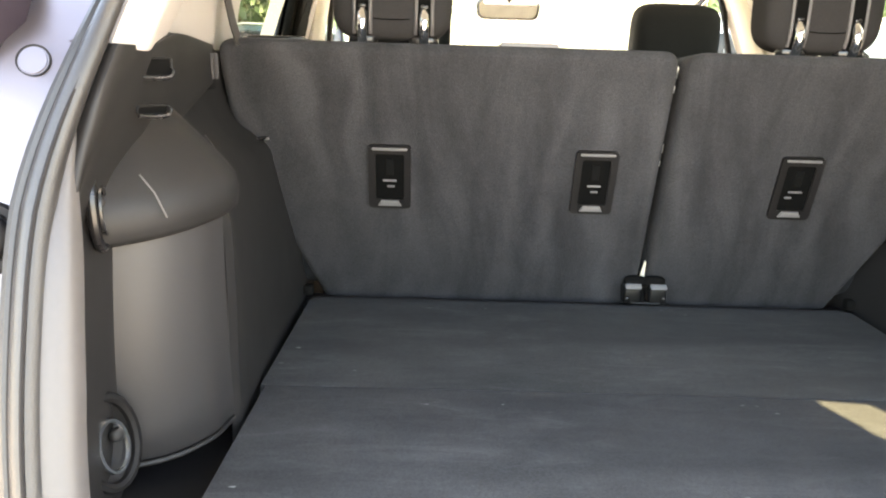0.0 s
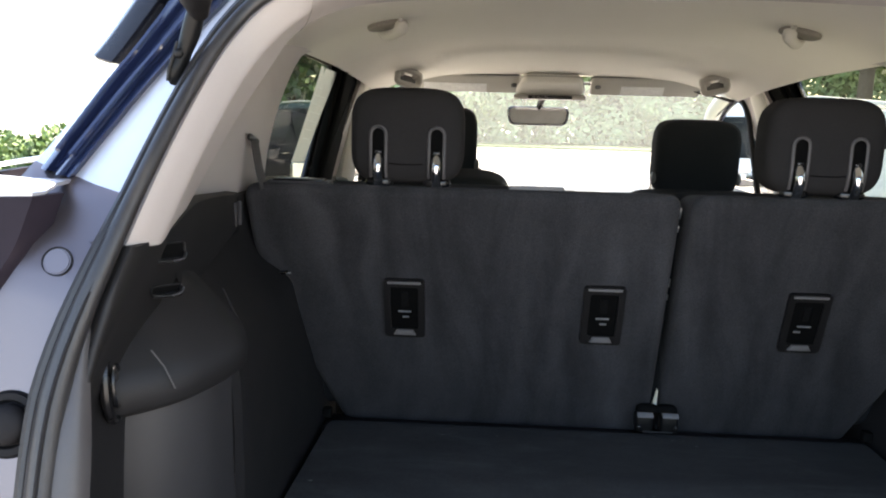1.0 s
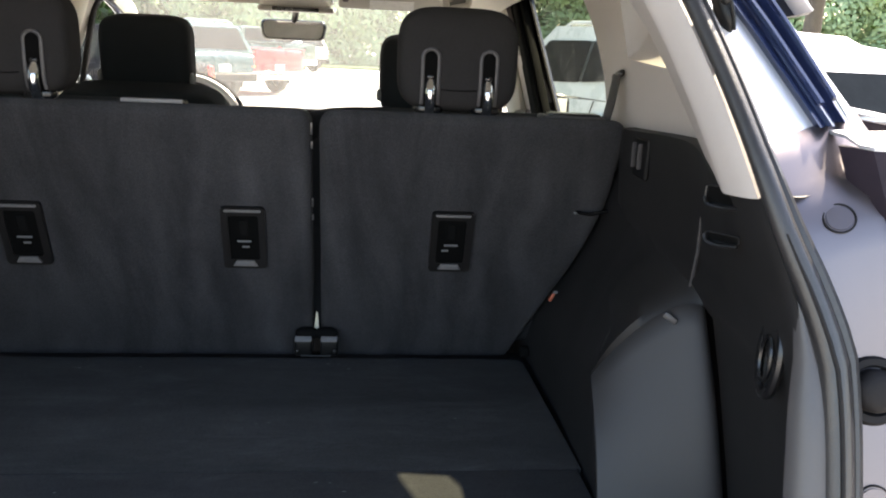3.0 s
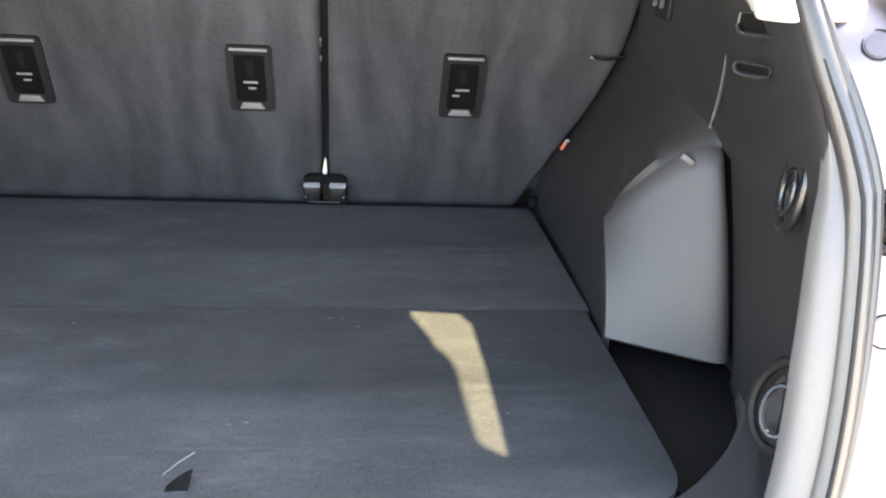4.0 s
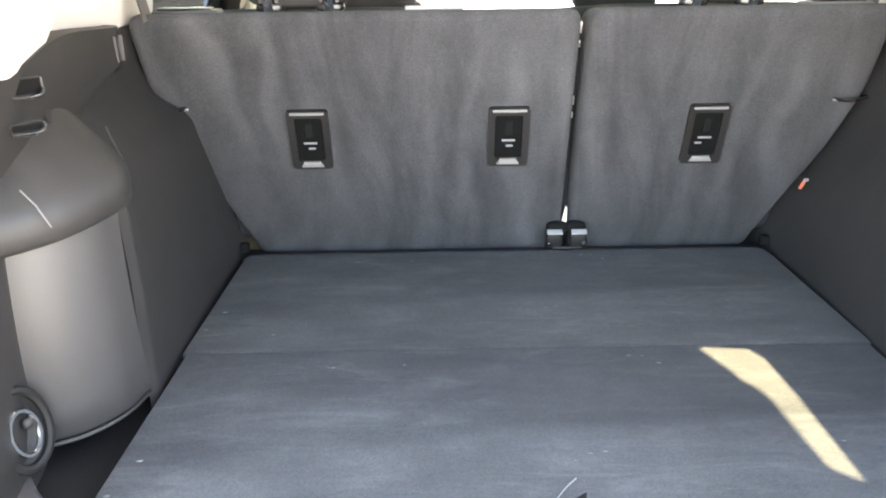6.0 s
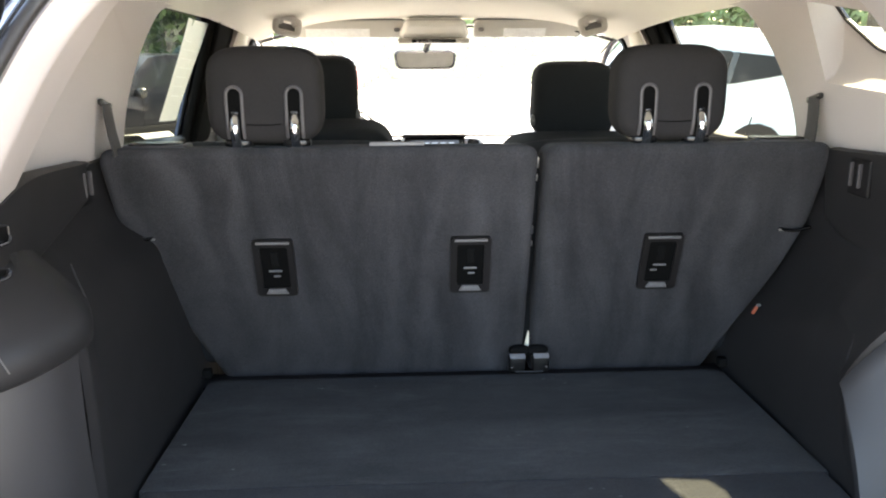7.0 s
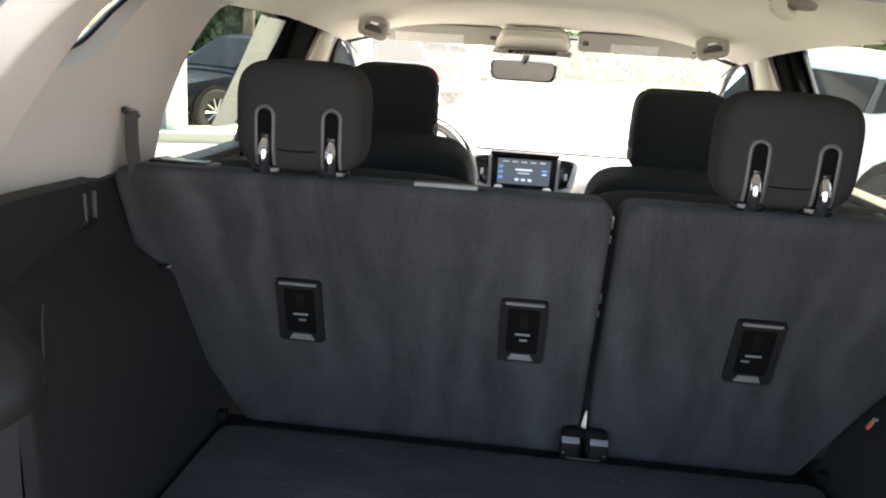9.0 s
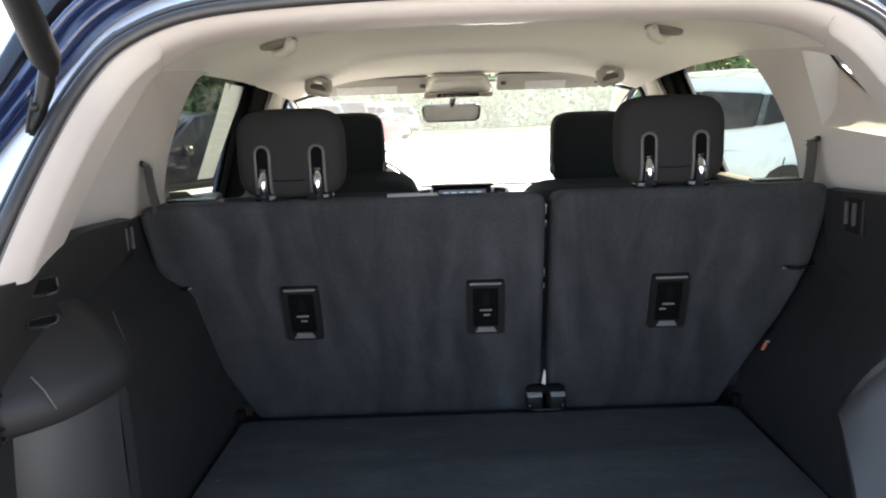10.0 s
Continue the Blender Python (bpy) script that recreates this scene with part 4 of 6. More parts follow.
part("stitch", tube(smooth_curve([(-0.006, -0.664, FLOOR + 0.001), (0.006, -0.648, FLOOR + 0.003), (0.019, -0.634, FLOOR + 0.004)], 8), 0.0008, 6), M["bezel_grey"], loop, "pale loose thread")

# ribbed sill plate
pts = rounded([(-0.46, -0.96), (0.46, -0.96), (0.455, -0.728), (-0.455, -0.728)], 0.02)
bm = prism(pts, 0.02, Matrix.Translation((0, 0, 0.744)), 0.004)
sill = solid("sill_plate", bm, M["grey_strip"], "grey ribbed plastic sill plate of the boot", "sill plate")
for k in range(-8, 9):
    x = k * 0.052 + 0.005
    part("rib", rbox((x, -0.778, 0.7655), (0.030, 0.092, 0.006), 0.0025, 2), M["grey_strip"], sill)
for k in range(-1, 2):
    part("cleat", rbox((k * 0.051 - 0.002, -0.761, 0.7705), (0.025, 0.0028, 0.004), 0.001, 2), M["worn_grey"], sill, "pale wear edge")
part("sticker", rbox((0.004, -0.782, 0.7693), (0.085, 0.018, 0.0012), 0.0), M["white_label"], sill, "small white sticker")
for s in (1, -1):
    pts = rounded([(s * 0.462, -0.965), (s * 0.70, -0.93), (s * 0.70, -0.49), (s * 0.664, -0.50), (s * 0.640, -0.565), (s * 0.590, -0.635), (s * 0.530, -0.690), (s * 0.462, -0.735)], [0.01, 0.01, 0.01, 0.01, 0.03, 0.03, 0.02, 0.01])
    if s < 0:
        pts = pts[::-1]
    solid("sill_corner", prism(pts, 0.036, Matrix.Translation((0, 0, 0.742)), 0.006, 3), M["edge_strip"], "dark grey plastic corner of the boot sill", "sill plate")
solid("bumper", rbox((0, -0.97, 0.60), (1.50, 0.18, 0.26), 0.05, 4), M["black_plastic"], "black plastic rear bumper below the boot sill", "bumper")
# cabin floor and front bulkhead close the shell
solid("cabin_floor", rbox((0, 1.25, 0.40), (1.42, 2.4, 0.06), 0.01), M["black_plastic"], "dark floor of the passenger cabin", "cabin floor")
solid("bulkhead", rbox((0, 2.20, 0.72), (1.40, 0.08, 0.62), 0.02), M["black_plastic"], "dark bulkhead under the windscreen", "bulkhead")
solid("seat_riser", rbox((0, 0.165, 0.58), (1.12, 0.05, 0.32), 0.005), M["black_plastic"], "black panel below the rear seat backs", "panel")
# ---- fittings of the boot sides ----
from mathutils import geometry


def resting(host, eye, toward, facing=None):
    """A frame on the face of host that is met on the way from eye: x along it, y up, z off it."""
    eye, d = Vector(eye), (Vector(toward) - Vector(eye)).normalized()
    base, best, n = BASE[host.name], 1e9, Vector((0, -1, 0))
    me = host.data
    for p in me.polygons:
        co = [me.vertices[i].co + base for i in p.vertices]
        for k in range(1, len(co) - 1):
            hit = geometry.intersect_ray_tri(co[0], co[k], co[k + 1], d, eye)
            if hit and 0 < (hit - eye).dot(d) < best:
                best, n = (hit - eye).dot(d), (co[k] - co[0]).cross(co[k + 1] - co[0]).normalized()
    at = eye + d * best if best < 1e8 else Vector(toward)
    if n.dot(d) > 0:
        n = -n
    if facing:
        n = Vector(facing).normalized()
    t = Vector((0, 0, 1)).cross(n).normalized()
    m = Matrix((t, n.cross(t), n)).transposed().to_4x4()
    m.translation = at
    return m


EYE_IN = (0.0, -1.45, 1.42)
UPRIGHT = {1: bpy.data.objects["wall_upright_right"], -1: bpy.data.objects["wall_upright_left"]}


def hook(side, c):
    m = resting(UPRIGHT[side], EYE_IN, c, (-side * 0.80, -0.60, 0.04))
    h = thing("bag_hook", m.translation, "black plastic bag hook pockets in the upright trim", "hook", "bag hooks")
    for dz, w, x0, tall in ((0.0, 0.020, 0.0, 0.006), (-0.038, 0.018, -0.004, -0.003)):
        pts = rounded([(-w, -0.012), (w, -0.012), (w, tall), (-w, tall)], 0.004, 4)
        rim = [m @ Vector((-side * x0 + a, dz + b, 0.004)) for a, b in pts]
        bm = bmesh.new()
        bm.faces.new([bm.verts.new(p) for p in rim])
        # a flat near-black sheet stands in for the pocket's inner shade
        part("pocket", bm, M["deep_shade"], h, "flat near-black sheet painting the pocket's shade")
        part("pocket_rim", tube(rim, 0.0013, 6, True), M["black_plastic"], h)
        lip = smooth_curve([(side * w, -0.0125, 0.003), (0, -0.0140, 0.007), (-side * w * 0.75, -0.0125, 0.006), (-side * w * 0.98, -0.006, 0.004)], 10)
        part("lip", tube([m @ Vector((-side * x0 + p.x, dz + p.y, 0.003 + p.z)) for p in lip], 0.0034, 8, flat=0.7), M["gloss_black"], h, "glossy lower lip")
        part("lip_end", tube([m @ Vector((-side * (x0 + w * 1.0), dz + v, 0.005)) for v in (-0.010, -0.006, tall - 0.001)], 0.0020, 6), M["gloss_black"], h)
    return h


hook(-1, (-0.595, -0.493, 1.208))
hook(1, (0.595, -0.509, 1.214))


def tie_down(side, c, ring_mat="gloss_black", ring_label="dark ring", k=1.0, facing=(0.97, 0.20, 0.05)):
    m = resting(UPRIGHT[side], EYE_IN, c, (-side * facing[0], facing[1], facing[2])) @ Matrix.Scale(k, 4)
    t = thing("tie_down", m.translation, "black plastic round cup with a tie-down ring", "tie-down", "tie-downs")
    turns = [n * math.pi / 12 for n in range(24)]
    part("cup_rim", tube([m @ Vector((0.028 * math.sin(a), 0.040 * math.cos(a), 0.003)) for a in turns], 0.005 * k, 8, True), M["gloss_black" if k == 1.0 else "black_plastic"], t)
    rows = [[m @ Vector((r * 0.70 * math.sin(a), r * math.cos(a), d)) for a in turns] for r, d in ((0.039, 0.003), (0.035, 0.000), (0.030, -0.006), (0.012, -0.010), (0.001, -0.010))]
    part("cup", loft(rows, True), M["side_plastic"], t, "black hollow")
    part("ring", tube([m @ Vector((0.015 * math.cos(a), -0.003 + 0.023 * math.sin(a), 0.007)) for a in (n * math.pi / 8 for n in range(16))], 0.0024 * k, 6, True), M[ring_mat], t, ring_label)
    part("hub", cushion((0, 0, 0), (0.014, 0.012, 0.010), 0.8, 0.8, 16, 8, m @ Matrix.Translation((0.008, 0.004, 0.004))), M["side_plastic"], t)


tie_down(-1, (-0.606, -0.600, 1.083))
tie_down(1, (0.616, -0.604, 1.068))
tie_down(-1, (-0.612, -0.605, 0.838), "chrome", "bright steel ring", 1.2, (0.88, -0.42, 0.20))
tie_down(1, (0.627, -0.664, 0.852), "chrome", "bright steel ring", 1.2, (0.88, -0.42, 0.20))
for s in (1, -1):
    g = thing("cover_slot", (s * 0.646, -0.085, 1.16), "black slotted holder for a luggage cover", "holder", "cover holders")
    part("holder_plate", rbox((s * 0.634, -0.112, 1.200), (0.008, 0.060, 0.062), 0.008, 3), M["black_plastic"], g)
    for dy in (-0.010, 0.016):
        part("prong", rbox((s * 0.6262, -0.112 + dy, 1.204), (0.008, 0.005, 0.040), 0.002), M["edge_strip"], g, "grey ridge")
# paler bar paints the highlight along a fold of the black trim
solid("fold_highlight", tube([(0.634, -0.352, 1.172), (0.636, -0.350, 1.11), (0.634, -0.345, 1.062)], 0.0026, 6), M["edge_strip"], "thin ridge in paler grey as the side trim's fold highlight", "trim")
# body plugs and rubber stops on the painted jamb
for s in (1, -1):
    for c, r in (((s * 0.682, -0.58, 1.203), 0.0135), ((s * 0.735, -0.64, 0.925), 0.015)):
        m = resting(JAMB[s], EYE_IN, c)
        cap = thing("body_plug", m.translation, "round plug in the painted body jamb", "plug", "body plugs")
        bm = bmesh.new()
        bmesh.ops.create_cone(bm, cap_ends=True, segments=28, radius1=r, radius2=r * 0.95, depth=0.004)
        bmesh.ops.bevel(bm, geom=[e for e in bm.edges if abs(e.verts[0].co.z - e.verts[1].co.z) < 1e-5 and e.verts[0].co.z > 0], offset=0.0012, segments=2, affect="EDGES")
        bm.transform(m)
        part("disc", bm, M["jamb_plum_sky"], cap)
        part("groove", tube([m @ Vector((r * 1.04 * math.cos(a), r * 1.04 * math.sin(a), 0.001)) for a in (k * math.pi / 14 for k in range(28))], 0.0010, 5, True), M["rubber"], cap)
    c = (s * 0.724, -0.62, 1.038)
    m = resting(JAMB[s], EYE_IN, c)
    stop = thing("rubber_stop", m.translation, "round black rubber stop on the body jamb", "bump stop", "bump stops")
    part("socket", tube([m @ Vector((0.026 * math.cos(a), 0.026 * math.sin(a), 0.0)) for a in (k * math.pi / 14 for k in range(28))], 0.006, 6, True), M["rubber"], stop)
    part("bumper_pad", cushion(m @ Vector((0, 0, 0.004)), (0.040, 0.040, 0.028), 1.0, 0.7, m=m.to_3x3().to_4x4()), M["rubber"], stop)
    # tail lamp: a dark lens whose inner edge runs down and outward from a pointed tip, under a glossy flat top
    lamp = thing("tail_lamp", (s * 0.79, -0.6, 0.92), "dark smoked tail lamp on the corner of the car", "tail lamp", "tail lamps")
    inner_edge = smooth_curve([(0.650, -0.632, 1.281), (0.666, -0.650, 1.225), (0.694, -0.680, 1.172), (0.724, -0.712, 1.10), (0.742, -0.735, 1.00), (0.748, -0.748, 0.90)], 24)
    rows = []
    for out, fwd, lift in ((-0.004, 0.030, 0.0), (0.0, 0.004, 0.0), (0.004, -0.012, 0.0), (0.030, -0.030, 0.001), (0.075, -0.026, 0.003), (0.125, 0.030, 0.006), (0.150, 0.160, 0.010), (0.155, 0.330, 0.014)):
        rows.append([Vector((p.x + out * min(1.0, (0.885 - p.x) / 0.16), p.y + fwd, p.z + lift * (p.z > 1.2))) for p in inner_edge])
    part("lens", flip(thicken(loft(rows), 0.004), s), M["lamp_smoke"], lamp)
    top = [[r[0] + Vector((0, 0, 0.004)) for r in rows[1:]], [r[0] + Vector((0.004, 0.030, 0.010)) for r in rows[1:]], [r[0] + Vector((0.006, 0.075, 0.012)) for r in rows[1:]]]
    # the cap takes the pale jamb tone as a painted sky highlight
    part("top_cap", flip(thicken(loft(top), 0.004), s), M["jamb_sky"], lamp, "top edge of the lamp, paled for its sky highlight")
    # gas strut of the tailgate with its ball joint
    st = thing("gas_strut", (s * 0.575, -0.49, 1.41), "black gas strut holding the tailgate open", "gas strut", "gas struts")
    dx, dz = (0.008, -0.014) if s > 0 else (0.006, 0.0)
    p0, p1 = Vector((s * (0.546 - dx), -0.500, 1.470 + dz)), Vector((s * (0.505 if s > 0 else 0.475), -0.86, 1.77 + dz))
    part("cylinder", tube([p0.lerp(p1, 0.0), p0.lerp(p1, 0.03), p0.lerp(p1, 0.05), p0.lerp(p1, 1.0)], [0.010, 0.014, 0.0175, 0.0175], 16), M["black_plastic"], st)
    at = lambda x, y, z: Vector((s * (x - dx), y, z + dz))
    shell = smooth_curve([p0 + Vector((0, -0.004, 0.012)), at(0.557, -0.498, 1.450), at(0.567, -0.500, 1.424), at(0.573, -0.504, 1.406), at(0.576, -0.506, 1.394)], 12)
    part("ball_joint", tube(shell, [0.009, 0.0108, 0.0116, 0.0116, 0.0106, 0.0098, 0.0104, 0.0114, 0.0114, 0.0106, 0.0090, 0.0064, 0.003], 14, flat=0.72), M["joint_black"], st, "black plastic joint housing")
    part("clip", tube([at(0.566, -0.514, 1.440), at(0.575, -0.515, 1.412), at(0.578, -0.514, 1.398)], 0.0018, 6), M["joint_black"], st)
    part("bolt", cushion(at(0.566, -0.512, 1.428), (0.012, 0.010, 0.012), 1, 1, 12, 8), M["joint_black"], st)

# raised tailgate above the opening
gate = thing("tailgate", (0, -0.46, 1.60), "navy blue raised tailgate with its tinted glass", "tailgate")


def on_gate(u, v, d=0.0):
    """A place on the gate: u across, v from the hinge to the free end, d above the sheet."""
    k = v / 1.15
    return Vector((u, -0.47 - 1.05 * k - 0.02 * u * u + 0.36 * d, 1.630 + 0.40 * k + 0.07 * math.sin(math.pi * k) - 0.06 * abs(u) ** 3 + d))


GATE = rounded([(-0.66, 0.0), (0.66, 0.0), (0.73, 0.55), (0.70, 1.15), (-0.70, 1.15), (-0.73, 0.55)], [0.06, 0.06, 0.15, 0.10, 0.10, 0.15], 6)
PANE = rounded([(-0.54, 0.09), (0.54, 0.09), (0.60, 0.57), (-0.60, 0.57)], [0.06, 0.06, 0.08, 0.08], 6)
part("gate_panel", holed(GATE, [PANE], on_gate, 0.030), M["navy_paint"], gate, sharp=50)
part("gate_glass", holed([(a * 1.03, 0.33 + (b - 0.33) * 1.05) for a, b in PANE], [], lambda u, v, d: on_gate(u, v, 0.024 + d), 0.004), M["glass_tint"], gate, "tinted rear window pane", sharp=50)
LINING = rounded([(-0.62, 0.64), (0.62, 0.64), (0.64, 1.10), (-0.64, 1.10)], 0.06, 5)
part("gate_trim", holed(LINING, [], lambda u, v, d: on_gate(u, v, -0.030 + d), 0.026), M["black_plastic"], gate, "black plastic inner trim", sharp=50)

# ---- rear seats ----
UP, FWD = Vector((0, -0.3219, 0.9468)), Vector((0, 0.9468, 0.3219))
SEAT = Matrix(((1, 0, 0, 0), (0, UP.y, FWD.y, 0.148), (0, UP.z, FWD.z, FLOOR), (0, 0, 0, 1)))


def on_seat(x, v, w=0.0):
    return SEAT @ Vector((x, v, w))


def anchor(x, v, parent):
    """Child-seat anchor plate let into the seat back."""
    pts = rounded([(x - 0.0375, v - 0.062), (x + 0.0375, v - 0.062), (x + 0.0375, v + 0.062), (x - 0.0375, v + 0.062)], 0.008, 4)
    inn = rounded([(x - 0.0255, v - 0.044), (x + 0.0255, v - 0.044), (x + 0.0255, v + 0.046), (x - 0.0255, v + 0.046)], 0.005, 4)
    pl = part("anchor_plate", holed(pts, [inn], lambda a, b, d: on_seat(a, b, -0.007 + d), 0.007), M["black_plastic"], parent, "black plastic child seat anchor plate")
    # near-black sheet paints the shade inside the plate's opening
    part("plate_back", rbox((0, 0, 0), (0.058, 0.096, 0.004), 0.001, 1, SEAT @ Matrix.Translation((x, v, -0.0015))), M["deep_shade"], pl)
    part("upper_rim", rbox((0, 0, 0), (0.062, 0.005, 0.005), 0.002, 2, SEAT @ Matrix.Translation((x, v + 0.0565, -0.0085))), M["bezel_grey"], pl, "grey shining upper rim")
    bm = prism([(x - 0.021, v - 0.056), (x + 0.021, v - 0.056), (x + 0.015, v - 0.045), (x - 0.015, v - 0.045)], 0.006, SEAT @ Matrix.Translation((0, 0, -0.011)), 0.0015)
    part("catch", bm, M["bezel_grey"], pl, "grey wedge at the lower rim")
    part("tether_bar", tube([on_seat(x - 0.012, v - 0.006, -0.006), on_seat(x + 0.012, v - 0.006, -0.006)], 0.0020, 8), M["bezel_grey"], pl, "steel tether bar")
    part("tether_bar", rbox((0, 0, 0), (0.013, 0.004, 0.003), 0.001, 1, SEAT @ Matrix.Translation((x + (0.002 if x < 0.2 else -0.010), v - 0.018, -0.0052))), M["bezel_grey"], pl)
    part("icon", rbox((0, 0, 0), (0.014, 0.030, 0.003), 0.001, 1, SEAT @ Matrix.Translation((x, v + 0.020, -0.0045))), M["frame_black"], pl)


def headrest_y(z):
    """Rear face of the headrest at a height."""
    k = min(abs(z - 1.334) / 0.085, 0.999)
    return 0.066 - 0.0525 * math.sqrt(math.sqrt(1 - k ** 4))


def headrest(x, parent, post_l, post_r):
    hr = part("headrest", cushion((x, 0.066, 1.334), (0.202, 0.105, 0.170), 0.45, 0.5, 48, 28), M["headrest"], parent, "dark brown-grey fabric headrest")
    part("seam", tube([(x - 0.030, 0.0150, 1.2865), (x - 0.015, 0.0148, 1.2850), (x + 0.015, 0.0148, 1.2850), (x + 0.030, 0.0150, 1.2865)], 0.0018, 6, flat=0.6), M["deep_shade"], hr, "dark slit seam")
    for px in (post_l, post_r):
        u = [Vector((px + 0.0132 * math.cos(a), 0.0, 1.337 + 0.0132 * math.sin(a))) for a in (math.pi * k / 8 for k in range(9))]
        legs = [1.262 + 0.0107 * k for k in range(7)]
        u = [Vector((px + 0.0132, 0, z)) for z in legs] + u + [Vector((px - 0.0132, 0, z)) for z in reversed(legs)]
        for p in u:
            p.y = headrest_y(p.z) - 0.0010
        part("slot_trim", tube(u, 0.0031, 8), M["slot_grey"], hr, "grey moulded slot edge")
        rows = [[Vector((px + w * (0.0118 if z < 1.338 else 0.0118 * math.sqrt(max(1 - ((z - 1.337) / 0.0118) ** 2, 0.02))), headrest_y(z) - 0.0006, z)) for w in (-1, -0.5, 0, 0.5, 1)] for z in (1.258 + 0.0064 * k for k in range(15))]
        # thin near-black strip paints the slot's shade onto the headrest
        part("slot", thicken(loft(rows), 0.0012), M["deep_shade"], hr, "near-black strip painting the shade inside the slot")
        bm = tube(smooth_curve([(px, 0.032, 1.234), (px, 0.018, 1.252), (px, 0.008, 1.270), (px, 0.007, 1.285), (px, 0.018, 1.299)], 14), 0.0084, 14)
        part("post", bm, M["chrome"], hr, "chrome post")
        part("catch", rbox((px, 0.0125, 1.306), (0.012, 0.005, 0.006), 0.002, 2), M["gloss_black"], hr)
        part("guide", cushion((px, 0.036, 1.2525), (0.050, 0.036, 0.014), 0.8, 0.5, 20, 8), M["gloss_black"], hr, "black plastic post guide")


def seat_back(name, outline, radii, anchors, head, lab):
    s = thing(name, on_seat((outline[0][0] + outline[1][0]) / 2, 0.0), lab, "car seat", "rear seats")
    bm = prism(rounded(outline, radii, 6), 0.115, Matrix(), 0.016, 4)
    for p in bm.verts:
        if p.co.y > 0.40:
            p.co.y -= max(p.co.z - 0.016, 0) * 0.42
    bm.transform(SEAT)
    b = part("backrest", bm, M["carpet_seat"], s, "charcoal carpeted backrest panel")
    for x, v in anchors:
        anchor(x, v, b)
    headrest(head[0], s, head[1], head[2])
    return s


VT = 0.492
s60 = seat_back("bench_seat", [(-0.49, -0.035), (0.1145, -0.035), (0.1145, VT), (-0.652, VT), (-0.640, 0.335), (-0.605, 0.22), (-0.535, 0.07)], [0.03, 0.022, 0.03, 0.035, 0.03, 0.05, 0.05],
                [(-0.3665, 0.254), (-0.001, 0.254)], (-0.365, -0.413, -0.311), "wide charcoal carpeted rear seat back, upright, with headrest")
s40 = seat_back("bench_seat", [(0.1295, -0.035), (0.49, -0.035), (0.535, 0.07), (0.605, 0.22), (0.638, 0.335), (0.648, VT), (0.1295, VT)], [0.022, 0.03, 0.05, 0.05, 0.03, 0.035, 0.03],
                [(0.362, 0.254)], (0.357, 0.309, 0.405), "narrow charcoal carpeted rear seat back, upright, with headrest")
# fold levers, lever plates and seat cushions
for s, seat in ((-1, s60), (1, s40)):
    part("fold_lever", tube(smooth_curve([on_seat(s * 0.634, 0.330, -0.010), on_seat(s * 0.605, 0.324, -0.012), on_seat(s * 0.578, 0.326, -0.010)], 8), 0.0055, 8, flat=0.6), M["gloss_black"], seat, "black fold lever")
    part("lever_tip", rbox(on_seat(s * 0.578, 0.326, -0.013), (0.010, 0.004, 0.004), 0.0015), M["bezel_grey"], seat)
    part("release_plate", rbox(on_seat(s * 0.560, VT - 0.018, 0.06), (0.112, 0.050, 0.010), 0.004, 3), M["grey_strip"], seat, "grey release plate on top")
    part("release_paddle", rbox(on_seat(s * 0.560, VT - 0.0115, 0.058), (0.092, 0.036, 0.007), 0.003, 2), M["gloss_black"], seat, "black release paddle")
    part("cushion", cushion((s * 0.36, 0.42, 0.88), (0.58, 0.55, 0.22), 0.3, 0.4), M["front_fabric"], seat, "black fabric seat cushion")
    part("front_padding", cushion((s * 0.36, 0.20, 1.02), (0.60, 0.14, 0.44), 0.3, 0.3, m=pose(0, 0, 0, 18, 0, 0)), M["front_fabric"], seat)
part("latch_cover", rbox(on_seat(-0.135, VT - 0.010, 0.040), (0.100, 0.036, 0.010), 0.004, 3), M["black_plastic"], s60, "black centre headrest cover")
part("latch_edge", rbox(on_seat(-0.135, VT - 0.001, 0.024), (0.096, 0.008, 0.009), 0.002, 2), M["bezel_grey"], s60)

# hinge at the split
hg = thing("hinge_bracket", (0.122, 0.135, FLOOR), "black steel hinge bracket between the rear seat backs", "hinge")
for dx in (-0.024, 0.024):
    b = part("bracket", rbox((0.122 + dx, 0.118, 0.796), (0.034, 0.030, 0.036), 0.006, 3), M["joint_black"], hg)
    part("bolt", cushion((0.122 + dx * 1.45, 0.102, 0.790), (0.008, 0.005, 0.008), 1, 1, 12, 8), M["gloss_black"], b)
    part("flange", rbox((0.122 + dx, 0.104, 0.8135), (0.031, 0.012, 0.004), 0.0015, 2, pose(0, 0, 0, 30, 0, 0)), M["worn_grey"], b, "worn grey steel flange")
    part("shoulder", cushion((0.122 + dx * 0.75, 0.120, 0.820), (0.044, 0.024, 0.022), 0.8, 0.8, 20, 10), M["frame_black"], b)
part("pin", tube([(0.094, 0.101, 0.7815), (0.150, 0.101, 0.7815)], 0.0020, 8), M["joint_black"], hg)
bm = prism([(-0.006, 0.028), (0.005, 0.028), (0.0025, 0.072), (0.0, 0.076)], 0.004, SEAT @ Matrix.Translation((0.121, 0.01, 0.004)))
part("tab", bm, M["cream"], hg, "cream plastic tab in the gap")
for v, w in ((0.455, 0.020), (0.425, 0.012), (0.315, 0.016), (0.285, 0.010)):
    part("latch_glint", rbox((0, 0, 0), (0.003, w, 0.006), 0.001, 2, SEAT @ Matrix.Translation((0.1162, v, 0.020))), M["steel"], hg, "bright steel catch in the gap")
# red belt latch button by the right housing
bk = thing("belt_buckle", (0.553, 0.06, 0.90), "small orange-red belt buckle tab beside the seat", "belt buckle")
